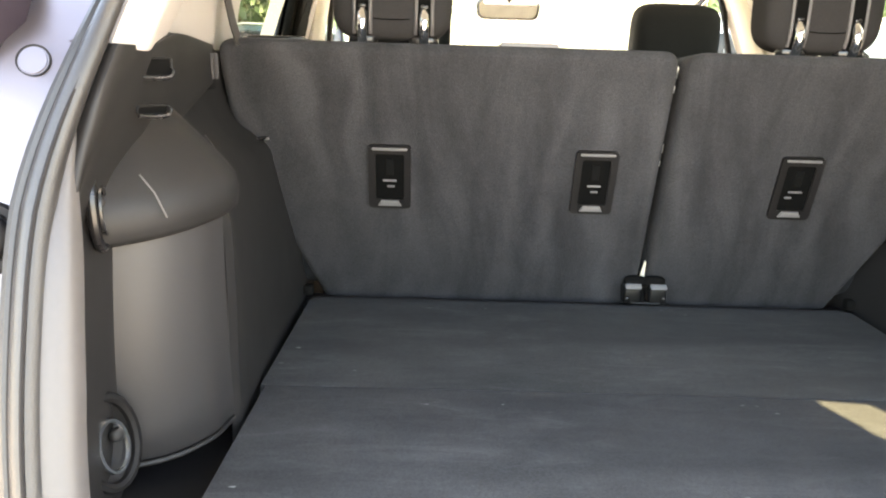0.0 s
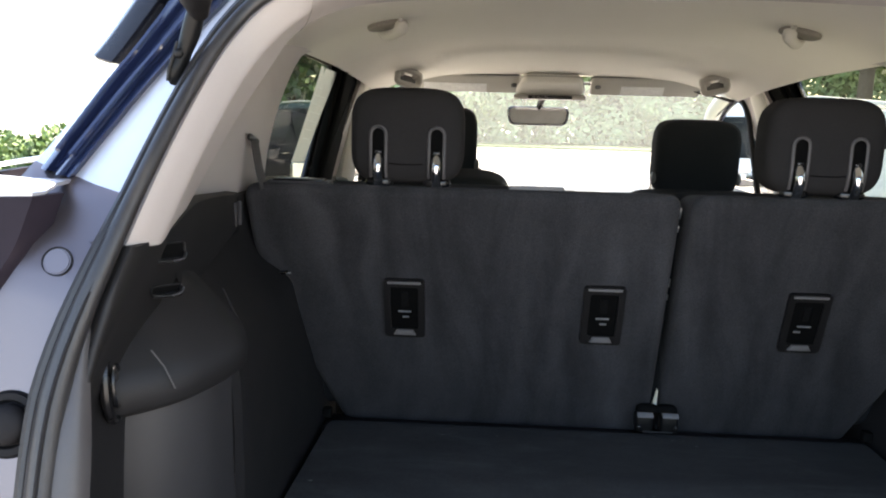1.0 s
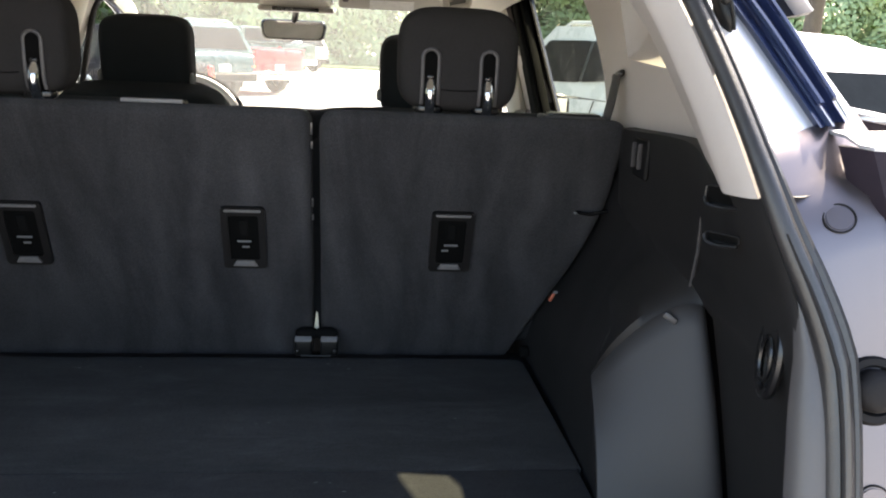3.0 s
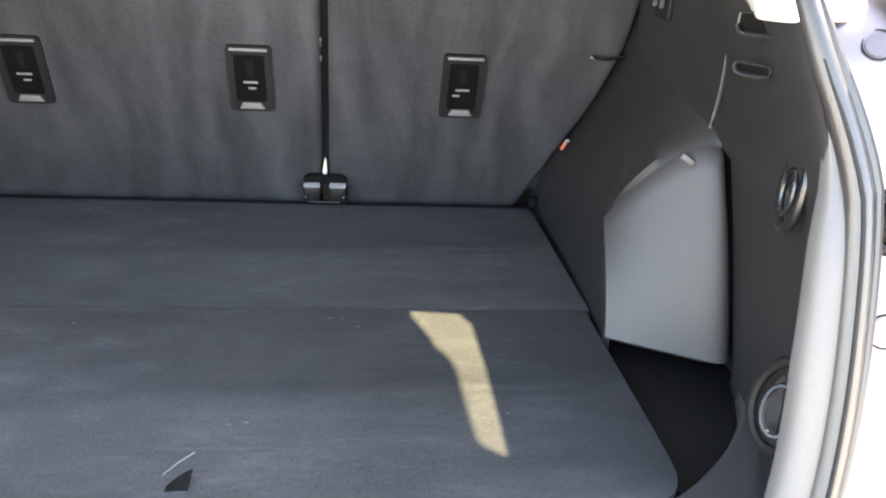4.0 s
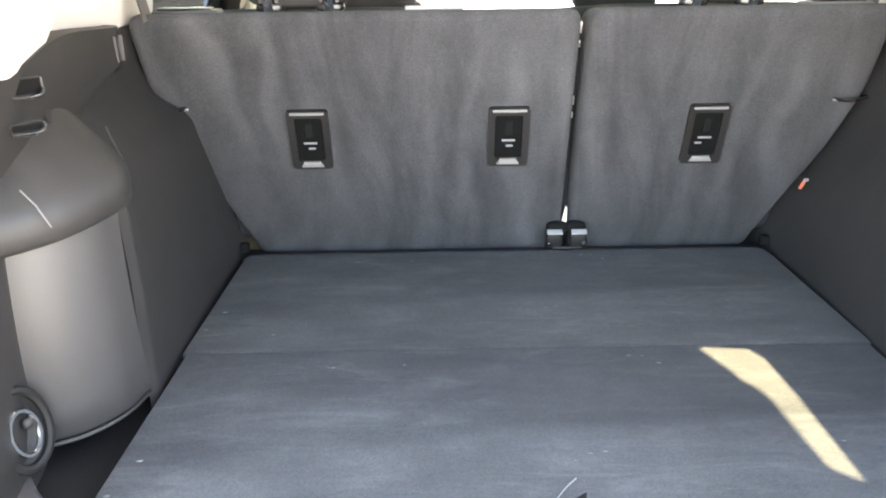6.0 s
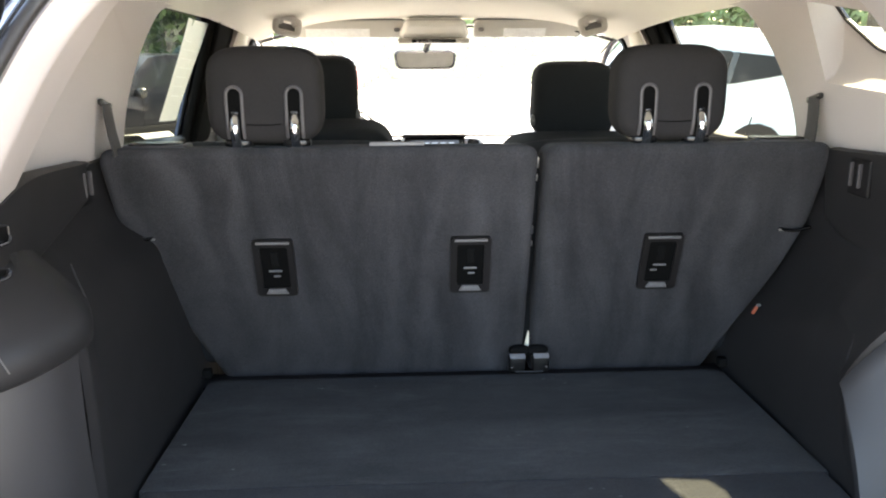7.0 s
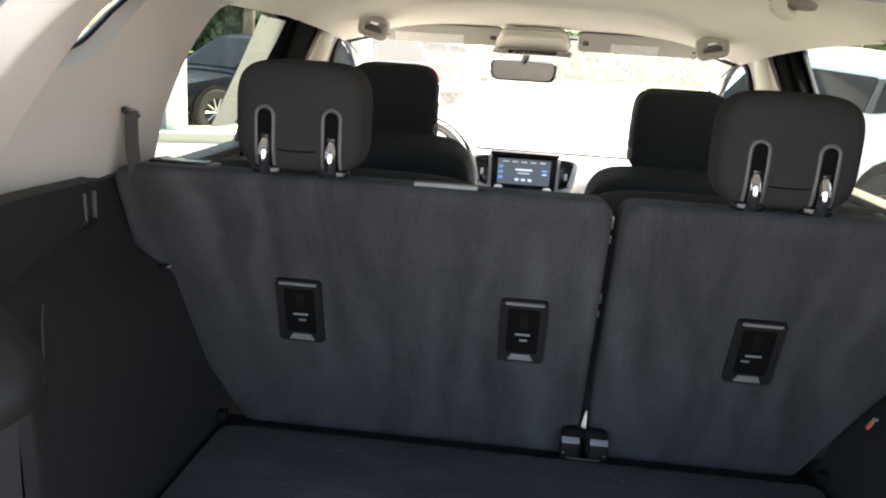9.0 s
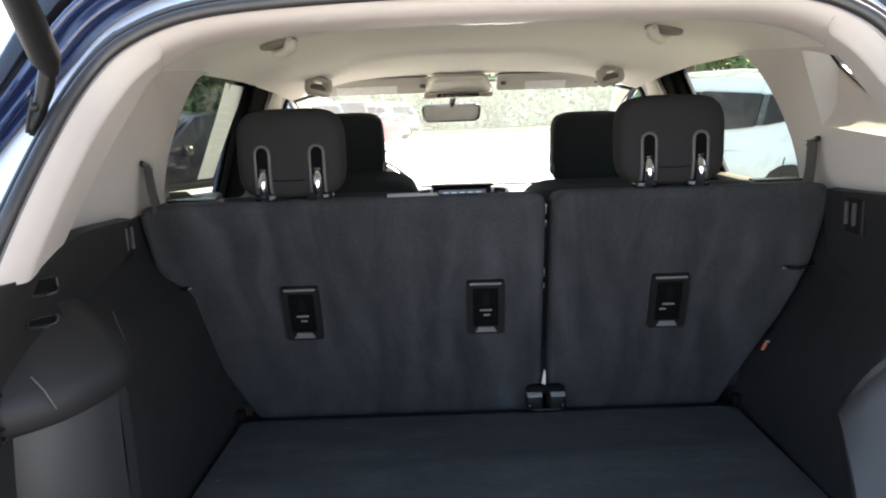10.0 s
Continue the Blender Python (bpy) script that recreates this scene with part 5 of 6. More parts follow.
part("button", rbox((0.552, 0.054, 0.918), (0.007, 0.007, 0.018), 0.003, 2, pose(0, 0, 0, 0, 28, 0)), M["orange"], bk)
part("tip", rbox((0.558, 0.053, 0.928), (0.009, 0.006, 0.006), 0.002), M["bezel_grey"], bk)

# seat belts beside the pillars
for s in (1, -1):
    bt = thing("seat_belt", (s * 0.640, 0.02, 1.24), "grey seat belt webbing hanging from its slot", "seat belt", "seat belts")
    rows, fwd = [], 0.028 if s > 0 else 0.0
    for z, y, x in ((1.235, 0.004 + fwd, 0.615), (1.27, 0.026 + fwd, 0.630), (1.300, 0.050 + fwd, 0.642), (1.318, 0.068 + fwd, 0.650)):
        rows.append([Vector((s * x, y - 0.019, z)), Vector((s * (x - 0.003), y, z + 0.002)), Vector((s * x, y + 0.019, z + 0.003))])
    part("webbing", thicken(loft(rows), 0.003), M["belt"], bt)
    part("slot", rbox((s * 0.651, 0.070 + fwd, 1.320), (0.010, 0.052, 0.012), 0.004, 2, pose(0, 0, 0, -14, 0, 0)), M["gloss_black"], bt, "dark belt slot")

# ---- front seats ----
def front_seat(x, dy, low=0.0, drop=0.0):
    """low: how far the headrest is pushed down; drop: the lower shoulders."""
    f = thing("front_seat", (x, 0.9 + dy, 0.5), "black fabric front seat with headrest", "car seat", "front seats")
    part("backrest", cushion((x, 0.94 + dy, 0.90 - drop), (0.455, 0.16, 0.66), 0.35, 0.30, 48, 28, pose(0, 0, 0, 14, 0, 0)), M["front_fabric"], f)
    part("shoulder", cushion((x, 0.90 + dy, 1.155 - drop), (0.37, 0.13, 0.14), 0.5, 0.6, 40, 18, pose(0, 0, 0, 14, 0, 0)), M["front_fabric"], f)
    part("seat", cushion((x, 1.20 + dy, 0.66), (0.52, 0.56, 0.20), 0.3, 0.4), M["front_fabric"], f)
    h = part("headrest", cushion((x, 0.955 + dy, 1.295 - low), (0.236, 0.12, 0.215), 0.42, 0.40, 44, 26, pose(0, 0, 0, 6, 0, 0)), M["front_fabric"], f, "black fabric front headrest")
    for s in (-1, 1):
        part("side_badge", cushion((x + s * 0.118, 0.925 + dy, 1.240 - low), (0.016, 0.024, 0.034), 1.0, 1.0, 16, 10), M["bezel_grey"], h, "small grey oval badge")
        part("post", tube([(x + s * 0.05, 0.945 + dy, 1.16 - drop), (x + s * 0.05, 0.945 + dy, 1.215 - low)], 0.007, 10), M["chrome"], h, "chrome post")
    return f


front_seat(-0.372, 0.0)
front_seat(0.364, -0.02, 0.020, 0.040)

# ---- roof fittings ----
def grab_handle(side, y, x, wide, tall, thick, turn):
    """A folding handle at the roof edge: a rounded loop turned to the cabin, on two mounts, with a dark plate as the
    hollow's shade behind it.
    """
    z = roof_z(x, y)
    g = thing("grab_handle", (side * x, y, z - tall), "pale beige folding grab handle on the roof edge", "grab handle", "grab handles")
    m = Matrix.Translation((side * x, y, z - tall * 0.62)) @ pose(0, 0, 0, 0, 0, -side * turn) @ pose(0, 0, 0, 68, 0, 0) @ pose(0, 0, 0, 0, 0, side * 14)
    pts = rounded([(-wide / 2, -tall / 2), (wide / 2, -tall / 2), (wide / 2, tall / 2), (-wide / 2, tall / 2)], tall * 0.38, 5)
    part("grip", tube([m @ Vector((a, b, 0.010 * math.cos(3.0 * a / wide))) for a, b in pts], thick, 10, True), M["handle_grey"], g)
    # a dark grey plate puts the hollow's shade behind the grip
    part("hollow", prism([(a * 0.72, b * 0.55) for a, b in pts], 0.006, m @ Matrix.Translation((0, 0, -0.010)), 0.002), M["bezel_grey"], g, "dark plate as the shade behind the grip")
    for k in (-1, 1):
        part("mount", cushion(m @ Vector((k * wide * 0.40, tall * 0.42, -0.008)), (0.034, 0.036, 0.030), 0.6, 0.7, 20, 10), M["handle_grey"], g)


def rear_handle(side, y, x):
    """A folded grip along the roof edge, on a shallow oval base."""
    z = roof_z(x, y)
    g = thing("grab_handle", (side * x, y, z - 0.03), "pale beige folding grab handle along the roof edge", "grab handle", "grab handles")
    part("base", flip(cushion((x + 0.010, y + 0.020, z - 0.008), (0.090, 0.085, 0.018), 0.8, 0.6, 32, 10, pose(0, 0, 0, 0, 12, 0)), side), M["handle_shade"], g, "oval base in brown-grey for the recess shadow")
    grip = smooth_curve([(x - 0.028, y - 0.022, z - 0.004), (x - 0.026, y - 0.022, z - 0.020), (x - 0.010, y + 0.004, z - 0.028), (x + 0.012, y + 0.036, z - 0.030), (x + 0.022, y + 0.050, z - 0.024), (x + 0.023, y + 0.052, z - 0.008)], 20)
    part("grip", flip(tube(grip, [0.012, 0.014, 0.016, 0.0165, 0.016, 0.0145, 0.0135] + [0.0125] * 8 + [0.013, 0.014, 0.015, 0.015, 0.014, 0.012], 14, flat=0.75), side), M["visor"], g)
    part("screw_cap", flip(cushion((x - 0.030, y - 0.052, z - 0.004), (0.014, 0.014, 0.010), 1, 0.7, 16, 8), side), M["handle_grey"], g)


for s in (1, -1):
    rear_handle(s, 0.47, 0.452)
    grab_handle(s, 1.23, 0.486, 0.072, 0.050, 0.0100, 20)
dome = thing("dome_light", (0.004, -0.30, 1.515), "small white boot lamp in the roof header", "lamp")
part("housing", rbox((0.004, -0.300, 1.5385), (0.130, 0.034, 0.020), 0.006, 3), M["beige"], dome)
part("lens", cushion((0.004, -0.296, 1.5285), (0.110, 0.016, 0.008), 0.6, 0.8, 28, 8), M["dome_lens"], dome, "slim white lens")
for s in (1, -1):
    pl = thing("child_anchor_cap", (s * 0.27, -0.30, 1.515), "small beige oval cap in the roof header", "cap", "header caps")
    part("cap", cushion((s * 0.27, -0.33, 1.5285), (0.075, 0.024, 0.008), 0.8, 0.8, 24, 8), M["beige"], pl)


def sun_visor(s):
    v = thing("sun_visor", (s * 0.33, 1.36, 1.45), "pale beige sun visor folded up against the roof", "sun visor", "sun visors")
    m = Matrix.Translation((s * 0.300, 1.408, 1.492)) @ pose(0, 0, 0, 135, 0, 0)
    pts = rounded([(-0.182, -0.036), (0.182, -0.036), (0.182, 0.040), (-0.182, 0.040)], 0.016, 5)
    part("board", prism(pts, 0.016, m @ Matrix.Translation((0, 0, -0.008)), 0.006, 3), M["visor"], v, "beige padded board")
    # a dark grey bar draws the recess shadow along the board's rim
    rim = [m @ Vector((p[0] * 1.015, p[1] * 1.05, 0.002)) for p in pts[6:]]
    part("shadow_gap", tube(rim, 0.0024, 6), M["bezel_grey"], v, "dark grey bar for the recess shadow round the board")
    x0, x1 = (-0.080, 0.064) if s > 0 else (-0.150, 0.066)
    part("label", prism([(x0, -0.030), (x1, -0.030), (x1, 0.008), (x0, 0.008)], 0.0012, m @ Matrix.Translation((0, 0, 0.0082))), M["white_label"], v, "white warning label")
    part("pivot", cushion(m @ Vector((-s * 0.158, 0.004, 0.010)), (0.020, 0.014, 0.014), 0.6, 0.6, 20, 10), M["bezel_grey"], v, "grey clip")


sun_visor(1)
sun_visor(-1)
oc = thing("overhead_console", (-0.02, 1.36, 1.46), "pale beige overhead console with map lights", "console")
cm = Matrix.Translation((-0.018, 1.36, 1.508)) @ pose(0, 0, 0, -24, 0, 0)
pts = rounded([(-0.096, -0.030), (0.096, -0.030), (0.120, 0.085), (-0.120, 0.085)], 0.024, 6)
part("housing", prism(pts, 0.034, cm @ Matrix.Translation((0, 0, -0.022)), 0.016, 5), M["headliner"], oc)
rim = [cm @ Vector((x * 1.02, y * 1.02, -0.004)) for x, y in pts]
part("shadow_gap", tube(rim, 0.0022, 6, True), M["handle_grey"], oc, "fine joint round the console")
part("front_face", rbox((-0.018, 1.425, 1.452), (0.245, 0.040, 0.018), 0.007, 3), M["handle_grey"], oc)
part("button_bar", rbox((-0.018, 1.402, 1.4505), (0.150, 0.008, 0.013), 0.003, 2), M["gloss_black"], oc, "dark button strip")
for k in (-2, -1, 0, 1):
    part("button", rbox((-0.045 + k * 0.014, 1.3945, 1.451), (0.009, 0.004, 0.007), 0.001, 1), M["bezel_grey"], oc)
mi = thing("rear_view_mirror", (-0.037, 1.63, 1.38), "black framed interior rear-view mirror", "mirror")
mm = Matrix.Translation((-0.043, 1.62, 1.388)) @ pose(0, 0, 0, 90, 0, 0) @ pose(0, 0, 0, -4, -3, 0)
pts = rounded([(-0.108, -0.034), (0.108, -0.034), (0.117, 0.036), (-0.117, 0.036)], 0.026, 6)
part("shell", prism(pts, 0.030, mm @ Matrix.Translation((0, 0, -0.03)), 0.009, 3), M["gloss_black"], mi)
inn = rounded([(-0.099, -0.028), (0.099, -0.028), (0.107, 0.030), (-0.107, 0.030)], 0.022, 6)
part("mirror_glass", prism(inn, 0.002, mm @ Matrix.Translation((0, 0, 0.0005))), M["mirror"], mi, "silvered mirror glass")
part("stalk", tube([(-0.042, 1.635, 1.402), (-0.036, 1.62, 1.436), (-0.026, 1.56, 1.466)], 0.012, 10), M["gloss_black"], mi)

# ---- dashboard ----
rows = []
for y, z in ((1.70, 0.70), (1.63, 0.86), (1.61, 0.98), (1.65, 1.052), (1.74, 1.072), (1.95, 1.066), (2.15, 1.05), (2.28, 1.03)):
    rows.append([Vector((x, y + 0.05 * x * x, z - 0.02 * x * x)) for x in (k * 0.066 for k in range(-10, 11))])
dash = thing("dashboard", (0, 1.8, 0.70), "pale sunlit dashboard top under the windscreen", "dashboard")
part("dash_body", thicken(loft(rows), 0.01), M["dash_top"], dash, sharp=60)
part("defrost_slot", rbox((0.05, 2.05, 1.068), (0.75, 0.02, 0.008), 0.003), M["rubber"], dash, "dark demister slot")
cs = thing("centre_stack", (-0.01, 1.62, 0.9), "silver edged centre stack with screen and vents", "centre console")
m = Matrix.Translation((-0.012, 1.555, 1.042)) @ pose(0, 0, 0, 78, 0, 0)
o = rounded([(-0.190, 0.070), (-0.170, -0.040), (-0.11, -0.086), (0.11, -0.086), (0.170, -0.040), (0.190, 0.070)], 0.04, 6)
part("surround", prism(o, 0.020, m @ Matrix.Translation((0, 0, -0.022)), 0.008, 3), M["silver"], cs, "silver surround")
part("screen_hood", rbox((-0.012, 1.568, 1.116), (0.235, 0.05, 0.012), 0.004, 2), M["black_plastic"], cs)
sc = part("screen_frame", prism(rounded([(-0.108, -0.070), (0.108, -0.070), (0.112, 0.068), (-0.112, 0.068)], 0.012, 4), 0.010, m @ Matrix.Translation((0, 0, 0.0)), 0.003), M["gloss_black"], cs, "black screen frame")
part("display", prism(rounded([(-0.088, -0.030), (0.088, -0.030), (0.090, 0.056), (-0.090, 0.056)], 0.004, 3), 0.001, m @ Matrix.Translation((0, 0, 0.0105))), M["screen"], sc, "dim blue lit display")


def bar(x, y, w, h, mat):
    part("screen_mark", prism([(x - w / 2, y - h / 2), (x + w / 2, y - h / 2), (x + w / 2, y + h / 2), (x - w / 2, y + h / 2)], 0.0006, m @ Matrix.Translation((0, 0, 0.0118))), M[mat], sc)


for k in range(5):
    bar(-0.062 + 0.031 * k, 0.046, 0.020, 0.003, "screen_text")
bar(0.0, 0.020, 0.058, 0.006, "screen_text")
bar(0.0, 0.008, 0.040, 0.003, "screen_text")
for k in (-1, 0, 1):
    bar(0.022 * k, -0.014, 0.013, 0.008, "screen_text")
for k in range(3):
    bar(-0.078, 0.028 - 0.018 * k, 0.014, 0.008, "screen_blue")
bar(0.070, 0.020, 0.020, 0.006, "screen_blue")
bar(0.070, 0.008, 0.016, 0.004, "screen_text")
for s in (1, -1):
    vent = part("air_vent", prism(rounded([(s * 0.120, -0.040), (s * 0.148, -0.030), (s * 0.168, 0.056), (s * 0.122, 0.064)], 0.010, 4), 0.008, m @ Matrix.Translation((0, 0, 0.0)), 0.002), M["gloss_black"], cs, "black air vent")
    for k in range(4):
        part("vent_slat", rbox((0, 0, 0), (0.032, 0.004, 0.004), 0.001, 1, m @ Matrix.Translation((s * 0.139, -0.028 + k * 0.024, 0.010))), M["black_plastic"], vent)
    part("vent_knob", rbox((0, 0, 0), (0.010, 0.022, 0.006), 0.002, 2, m @ Matrix.Translation((s * 0.142, 0.006, 0.014))), M["silver"], vent)
    part("dial", cushion(m @ Vector((s * 0.082, -0.050, 0.012)), (0.030, 0.024, 0.030), 1, 0.6, 20, 10), M["silver"], cs, "silver dial")
for k in range(7):
    part("key", rbox((0, 0, 0), (0.013, 0.010, 0.006), 0.002, 2, m @ Matrix.Translation((-0.048 + 0.016 * k, -0.050, 0.010))), M["bezel_grey"], cs)
sw = thing("steering_wheel", (-0.37, 1.36, 0.95), "dark steering wheel with a pale lit rim", "steering wheel")
wm = Matrix.Translation((-0.37, 1.36, 1.045)) @ pose(0, 0, 0, 68, 0, 0)
part("rim", tube([wm @ Vector((0.190 * math.cos(a), 0.190 * math.sin(a), 0)) for a in (k * math.pi / 24 for k in range(48))], 0.020, 12, True), M["front_fabric"], sw)
part("rim_inlay", tube([wm @ Vector((0.186 * math.cos(a), 0.186 * math.sin(a), 0.011)) for a in (k * math.pi / 24 for k in range(48))], 0.0125, 10, True), M["silver"], sw, "pale satin inlay of the rim")
part("hub", cushion(wm @ Vector((0, -0.01, -0.02)), (0.15, 0.13, 0.06), 0.7, 0.6, m=pose(0, 0, 0, 68, 0, 0)), M["black_plastic"], sw)
for a in (0.15, math.pi - 0.15, -math.pi / 2):
    part("spoke", tube([wm @ Vector((0.06 * math.cos(a), 0.06 * math.sin(a), -0.015)), wm @ Vector((0.18 * math.cos(a), 0.18 * math.sin(a), 0))], 0.014, 10, flat=0.6), M["silver"], sw)
part("cluster_hood", cushion((-0.37, 1.66, 1.075), (0.42, 0.20, 0.11), 0.7, 0.7), M["dash_top"], sw, "pale instrument hood")

# side mirrors outside the front doors
for s in (1, -1):
    om = thing("side_mirror", (s * 0.80, 1.93, 1.08), "black shell of the car's own side mirror", "side mirror", "side mirrors")
    part("shell", cushion((s * 0.935, 1.92, 1.132), (0.205, 0.150, 0.135), 0.5, 0.5, 28, 16), M["gloss_black"], om)
    part("mirror_glass", rbox((s * 0.935, 1.843, 1.134), (0.160, 0.004, 0.088), 0.001, 1), M["mirror"], om, "silvered glass")
    part("arm", tube([(s * 0.70, 1.98, 1.09), (s * 0.78, 1.96, 1.10), (s * 0.86, 1.93, 1.12)], [0.035, 0.028, 0.030], 10), M["gloss_black"], om)

# price sheet hanging inside the left rear window
sh = thing("price_sheet", (-0.672, 0.72, 1.26), "printed white paper sheet stuck inside the rear window", "paper sheet")
q = [(0.475, 1.258), (0.622, 1.250), (0.965, 1.492), (0.770, 1.500)]
def paper_at(a, b, lift=0.0):
    lo = Vector((q[0][0], q[0][1])).lerp(Vector(q[1]), a)
    hi = Vector((q[3][0], q[3][1])).lerp(Vector(q[2]), a)
    p = lo.lerp(hi, b)
    return Vector((-wall_x(p.x, p.y) - 0.020 + lift + 0.004 * math.sin(a * 5 + b * 3), p.x, p.y))
part("sheet", thicken(loft([[paper_at(i / 6, j / 10) for i in range(7)] for j in range(11)]), 0.0006), M["paper"], sh)
random.seed(5)
for k in range(7):
    b0 = 0.22 + 0.09 * k
    a1 = random.uniform(0.5, 0.9)
    part("text_bar", thicken(loft([[paper_at(a, b, 0.003) for a in (0.12, 0.3, a1)] for b in (b0, b0 + 0.010)]), 0.0004), M["print_faint"], sh)
# ---- outside ----
bm = bmesh.new()
bmesh.ops.create_grid(bm, x_segments=24, y_segments=24, size=400)
for v in bm.verts:
    v.co.z = 0.05 * noise.noise(v.co * 0.02) if v.co.length > 60 else 0.0
solid("ground", bm, M["asphalt"], "pale sunlit parking lot ground", "ground")


def slab(name, pts, z, mat, lab, cat):
    solid(name, prism(pts, z, Matrix.Translation((0, 0, -0.02)), 0.02 if z > 0.1 else 0.0), M[mat], lab, cat)


slab("grass_strip", [(-9, 13.2), (-3.2, 16.8), (-20, 34), (-40, 30), (-30, 10)], 0.14, "grass", "green lawn beside the parking lot", "lawn")
slab("grass_strip", [(-3, 42), (60, 36), (60, 70), (-3, 70)], 0.14, "grass", "green verge along the far hedge", "lawn")
slab("pavement", [(-7.5, 7.8), (-3.4, 9.6), (-4.6, 12.4), (-9.2, 10.2)], 0.16, "concrete", "sunlit cream concrete pavement beside the building", "pavement")

# white building columns on the left
col = thing("porch_column", (-4.97, 9.4, 0.0), "white square porch column with a grey inset", "column")
part("shaft", rbox((-5.12, 9.4, 1.8), (0.20, 0.20, 3.6), 0.01), M["white_wall"], col)
part("shaft", rbox((-4.72, 9.4, 1.8), (0.22, 0.20, 3.6), 0.01), M["white_wall"], col)
part("inset", rbox((-4.92, 9.45, 1.8), (0.24, 0.10, 3.6), 0.005), M["grey_wall"], col, "grey inset panel")


def wheel(c, r, axis, parent):
    """Tyre and spoked rim; axis is the outward way."""
    m = Matrix.Translation(c) @ axis.to_track_quat("Z", "Y").to_matrix().to_4x4()
    rows = []
    for rr, z in ((0.62, 0.09), (0.72, 0.105), (0.95, 0.10), (1.0, 0.07), (1.0, -0.09), (0.6, -0.1)):
        rows.append([m @ Vector((r * rr * math.cos(a), r * rr * math.sin(a), z)) for a in (k * math.pi / 16 for k in range(32))])
    w = part("wheel", loft(rows, True), M["tyre"], parent, "black tyre")
    rows = [[m @ Vector((r * rr * math.cos(a), r * rr * math.sin(a), z)) for a in (k * math.pi / 16 for k in range(32))] for rr, z in ((0.66, 0.10), (0.60, 0.095), (0.56, 0.03), (0.02, 0.02))]
    part("rim", loft(rows, True), M["gloss_black"], w)
    for k in range(10):
        a = k * math.pi / 5
        part("spoke", tube([m @ Vector((0.08 * r * math.cos(a), 0.08 * r * math.sin(a), 0.075)), m @ Vector((0.62 * r * math.cos(a), 0.62 * r * math.sin(a), 0.092))], [0.020, 0.013], 6, flat=0.7), M["alloy"], w)
    part("hub_cap", cushion(m @ Vector((0, 0, 0.08)), (0.11, 0.11, 0.05), 1, 0.7, 16, 8), M["alloy"], w)


def vehicle(name, at, heading, length, width, height, paint, lab, kind="suv", roof_rails=False):
    """A parked vehicle built along +x of its own frame (front at +length/2), then turned to its heading."""
    L, W, H = length, width / 2, height
    m = Matrix.Translation(at) @ pose(0, 0, 0, 0, 0, heading)
    v = thing(name, at, lab, "car" if kind != "pickup" else "pickup truck", "parked vehicles")
    belt = 0.60 * H if kind != "sedan" else 0.63 * H
    # stations from the rear to the front: x, bottom, belt height, roof height, half width at the belt, half width at the roof
    if kind == "pickup":
        st = [(-0.50, 0.34, 0.66), (-0.49, 0.27, 0.66), (-0.20, 0.27, 0.66), (-0.10, 0.27, 0.66), (0.02, 0.27, 0.66), (0.16, 0.27, 0.64), (0.30, 0.27, 0.60), (0.46, 0.27, 0.54), (0.50, 0.32, 0.46)]
    elif kind == "sedan":
        st = [(-0.50, 0.34, 0.50), (-0.485, 0.26, 0.62), (-0.36, 0.22, 0.66), (-0.1, 0.20, 0.64), (0.15, 0.20, 0.62), (0.30, 0.20, 0.58), (0.44, 0.22, 0.50), (0.49, 0.26, 0.42), (0.50, 0.30, 0.36)]
    else:
        st = [(-0.50, 0.34, 0.56), (-0.49, 0.26, 0.60), (-0.36, 0.22, 0.62), (-0.1, 0.20, 0.60), (0.15, 0.20, 0.58), (0.28, 0.20, 0.56), (0.44, 0.22, 0.50), (0.49, 0.26, 0.44), (0.50, 0.30, 0.38)]
    rows = []
    for s, zb, zt in st:
        w = W * (1 - 0.10 * max(0, abs(s) - 0.42) / 0.08)
        x, b, t = s * L, zb * H, zt * H
        rows.append([m @ Vector(p) for p in ((x, -w * 0.92, b), (x, -w, b + 0.12 * H), (x, -w, t - 0.10 * H), (x, -w * 0.955, t - 0.01 * H), (x, -w * 0.80, t), (x, 0, t + 0.01 * H),
                                             (x, w * 0.80, t), (x, w * 0.955, t - 0.01 * H), (x, w, t - 0.10 * H), (x, w, b + 0.12 * H), (x, w * 0.92, b))])
    body = part("body", loft(rows, True, True), M[paint], v, sharp=50)
    # cabin
    if kind == "pickup":
        prof = [(-0.115, 0.64), (-0.105, 0.97), (-0.06, 1.0), (0.06, 1.0), (0.11, 0.96), (0.20, 0.63)]
    elif kind == "crossover":
        prof = [(-0.485, 0.60), (-0.435, 0.79), (-0.39, 0.865), (-0.31, 0.90), (-0.12, 0.95), (0.16, 0.965), (0.35, 0.59)]
    elif kind == "sedan":
        prof = [(-0.40, 0.655), (-0.24, 0.93), (-0.14, 0.995), (0.0, 1.0), (0.08, 0.97), (0.24, 0.60)]
    else:
        prof = [(-0.485, 0.60), (-0.43, 0.93), (-0.36, 0.985), (-0.1, 1.0), (0.06, 0.975), (0.24, 0.56)]
    def cab(s, z, side):
        tumble = 0.955 - 0.20 * (z - 0.60) / 0.40
        return m @ Vector((s * L, side * W * tumble, z * H))
    top = [[cab(s, z, -1) for s, z in prof], [cab(s, min(z + 0.012, 1.02), -0.75) for s, z in prof], [cab(s, min(z + 0.02, 1.03), 0) for s, z in prof], [cab(s, min(z + 0.012, 1.02), 0.75) for s, z in prof], [cab(s, z, 1) for s, z in prof]]
    bm = loft(top)
    for side in (0, -1):
        bm.verts.ensure_lookup_table()
        idx = range(len(prof)) if side == 0 else range(len(prof) * 4, len(prof) * 5)
        bm.faces.new([bm.verts[i] for i in idx])
    part("cabin", bm, M[paint], v, sharp=40)
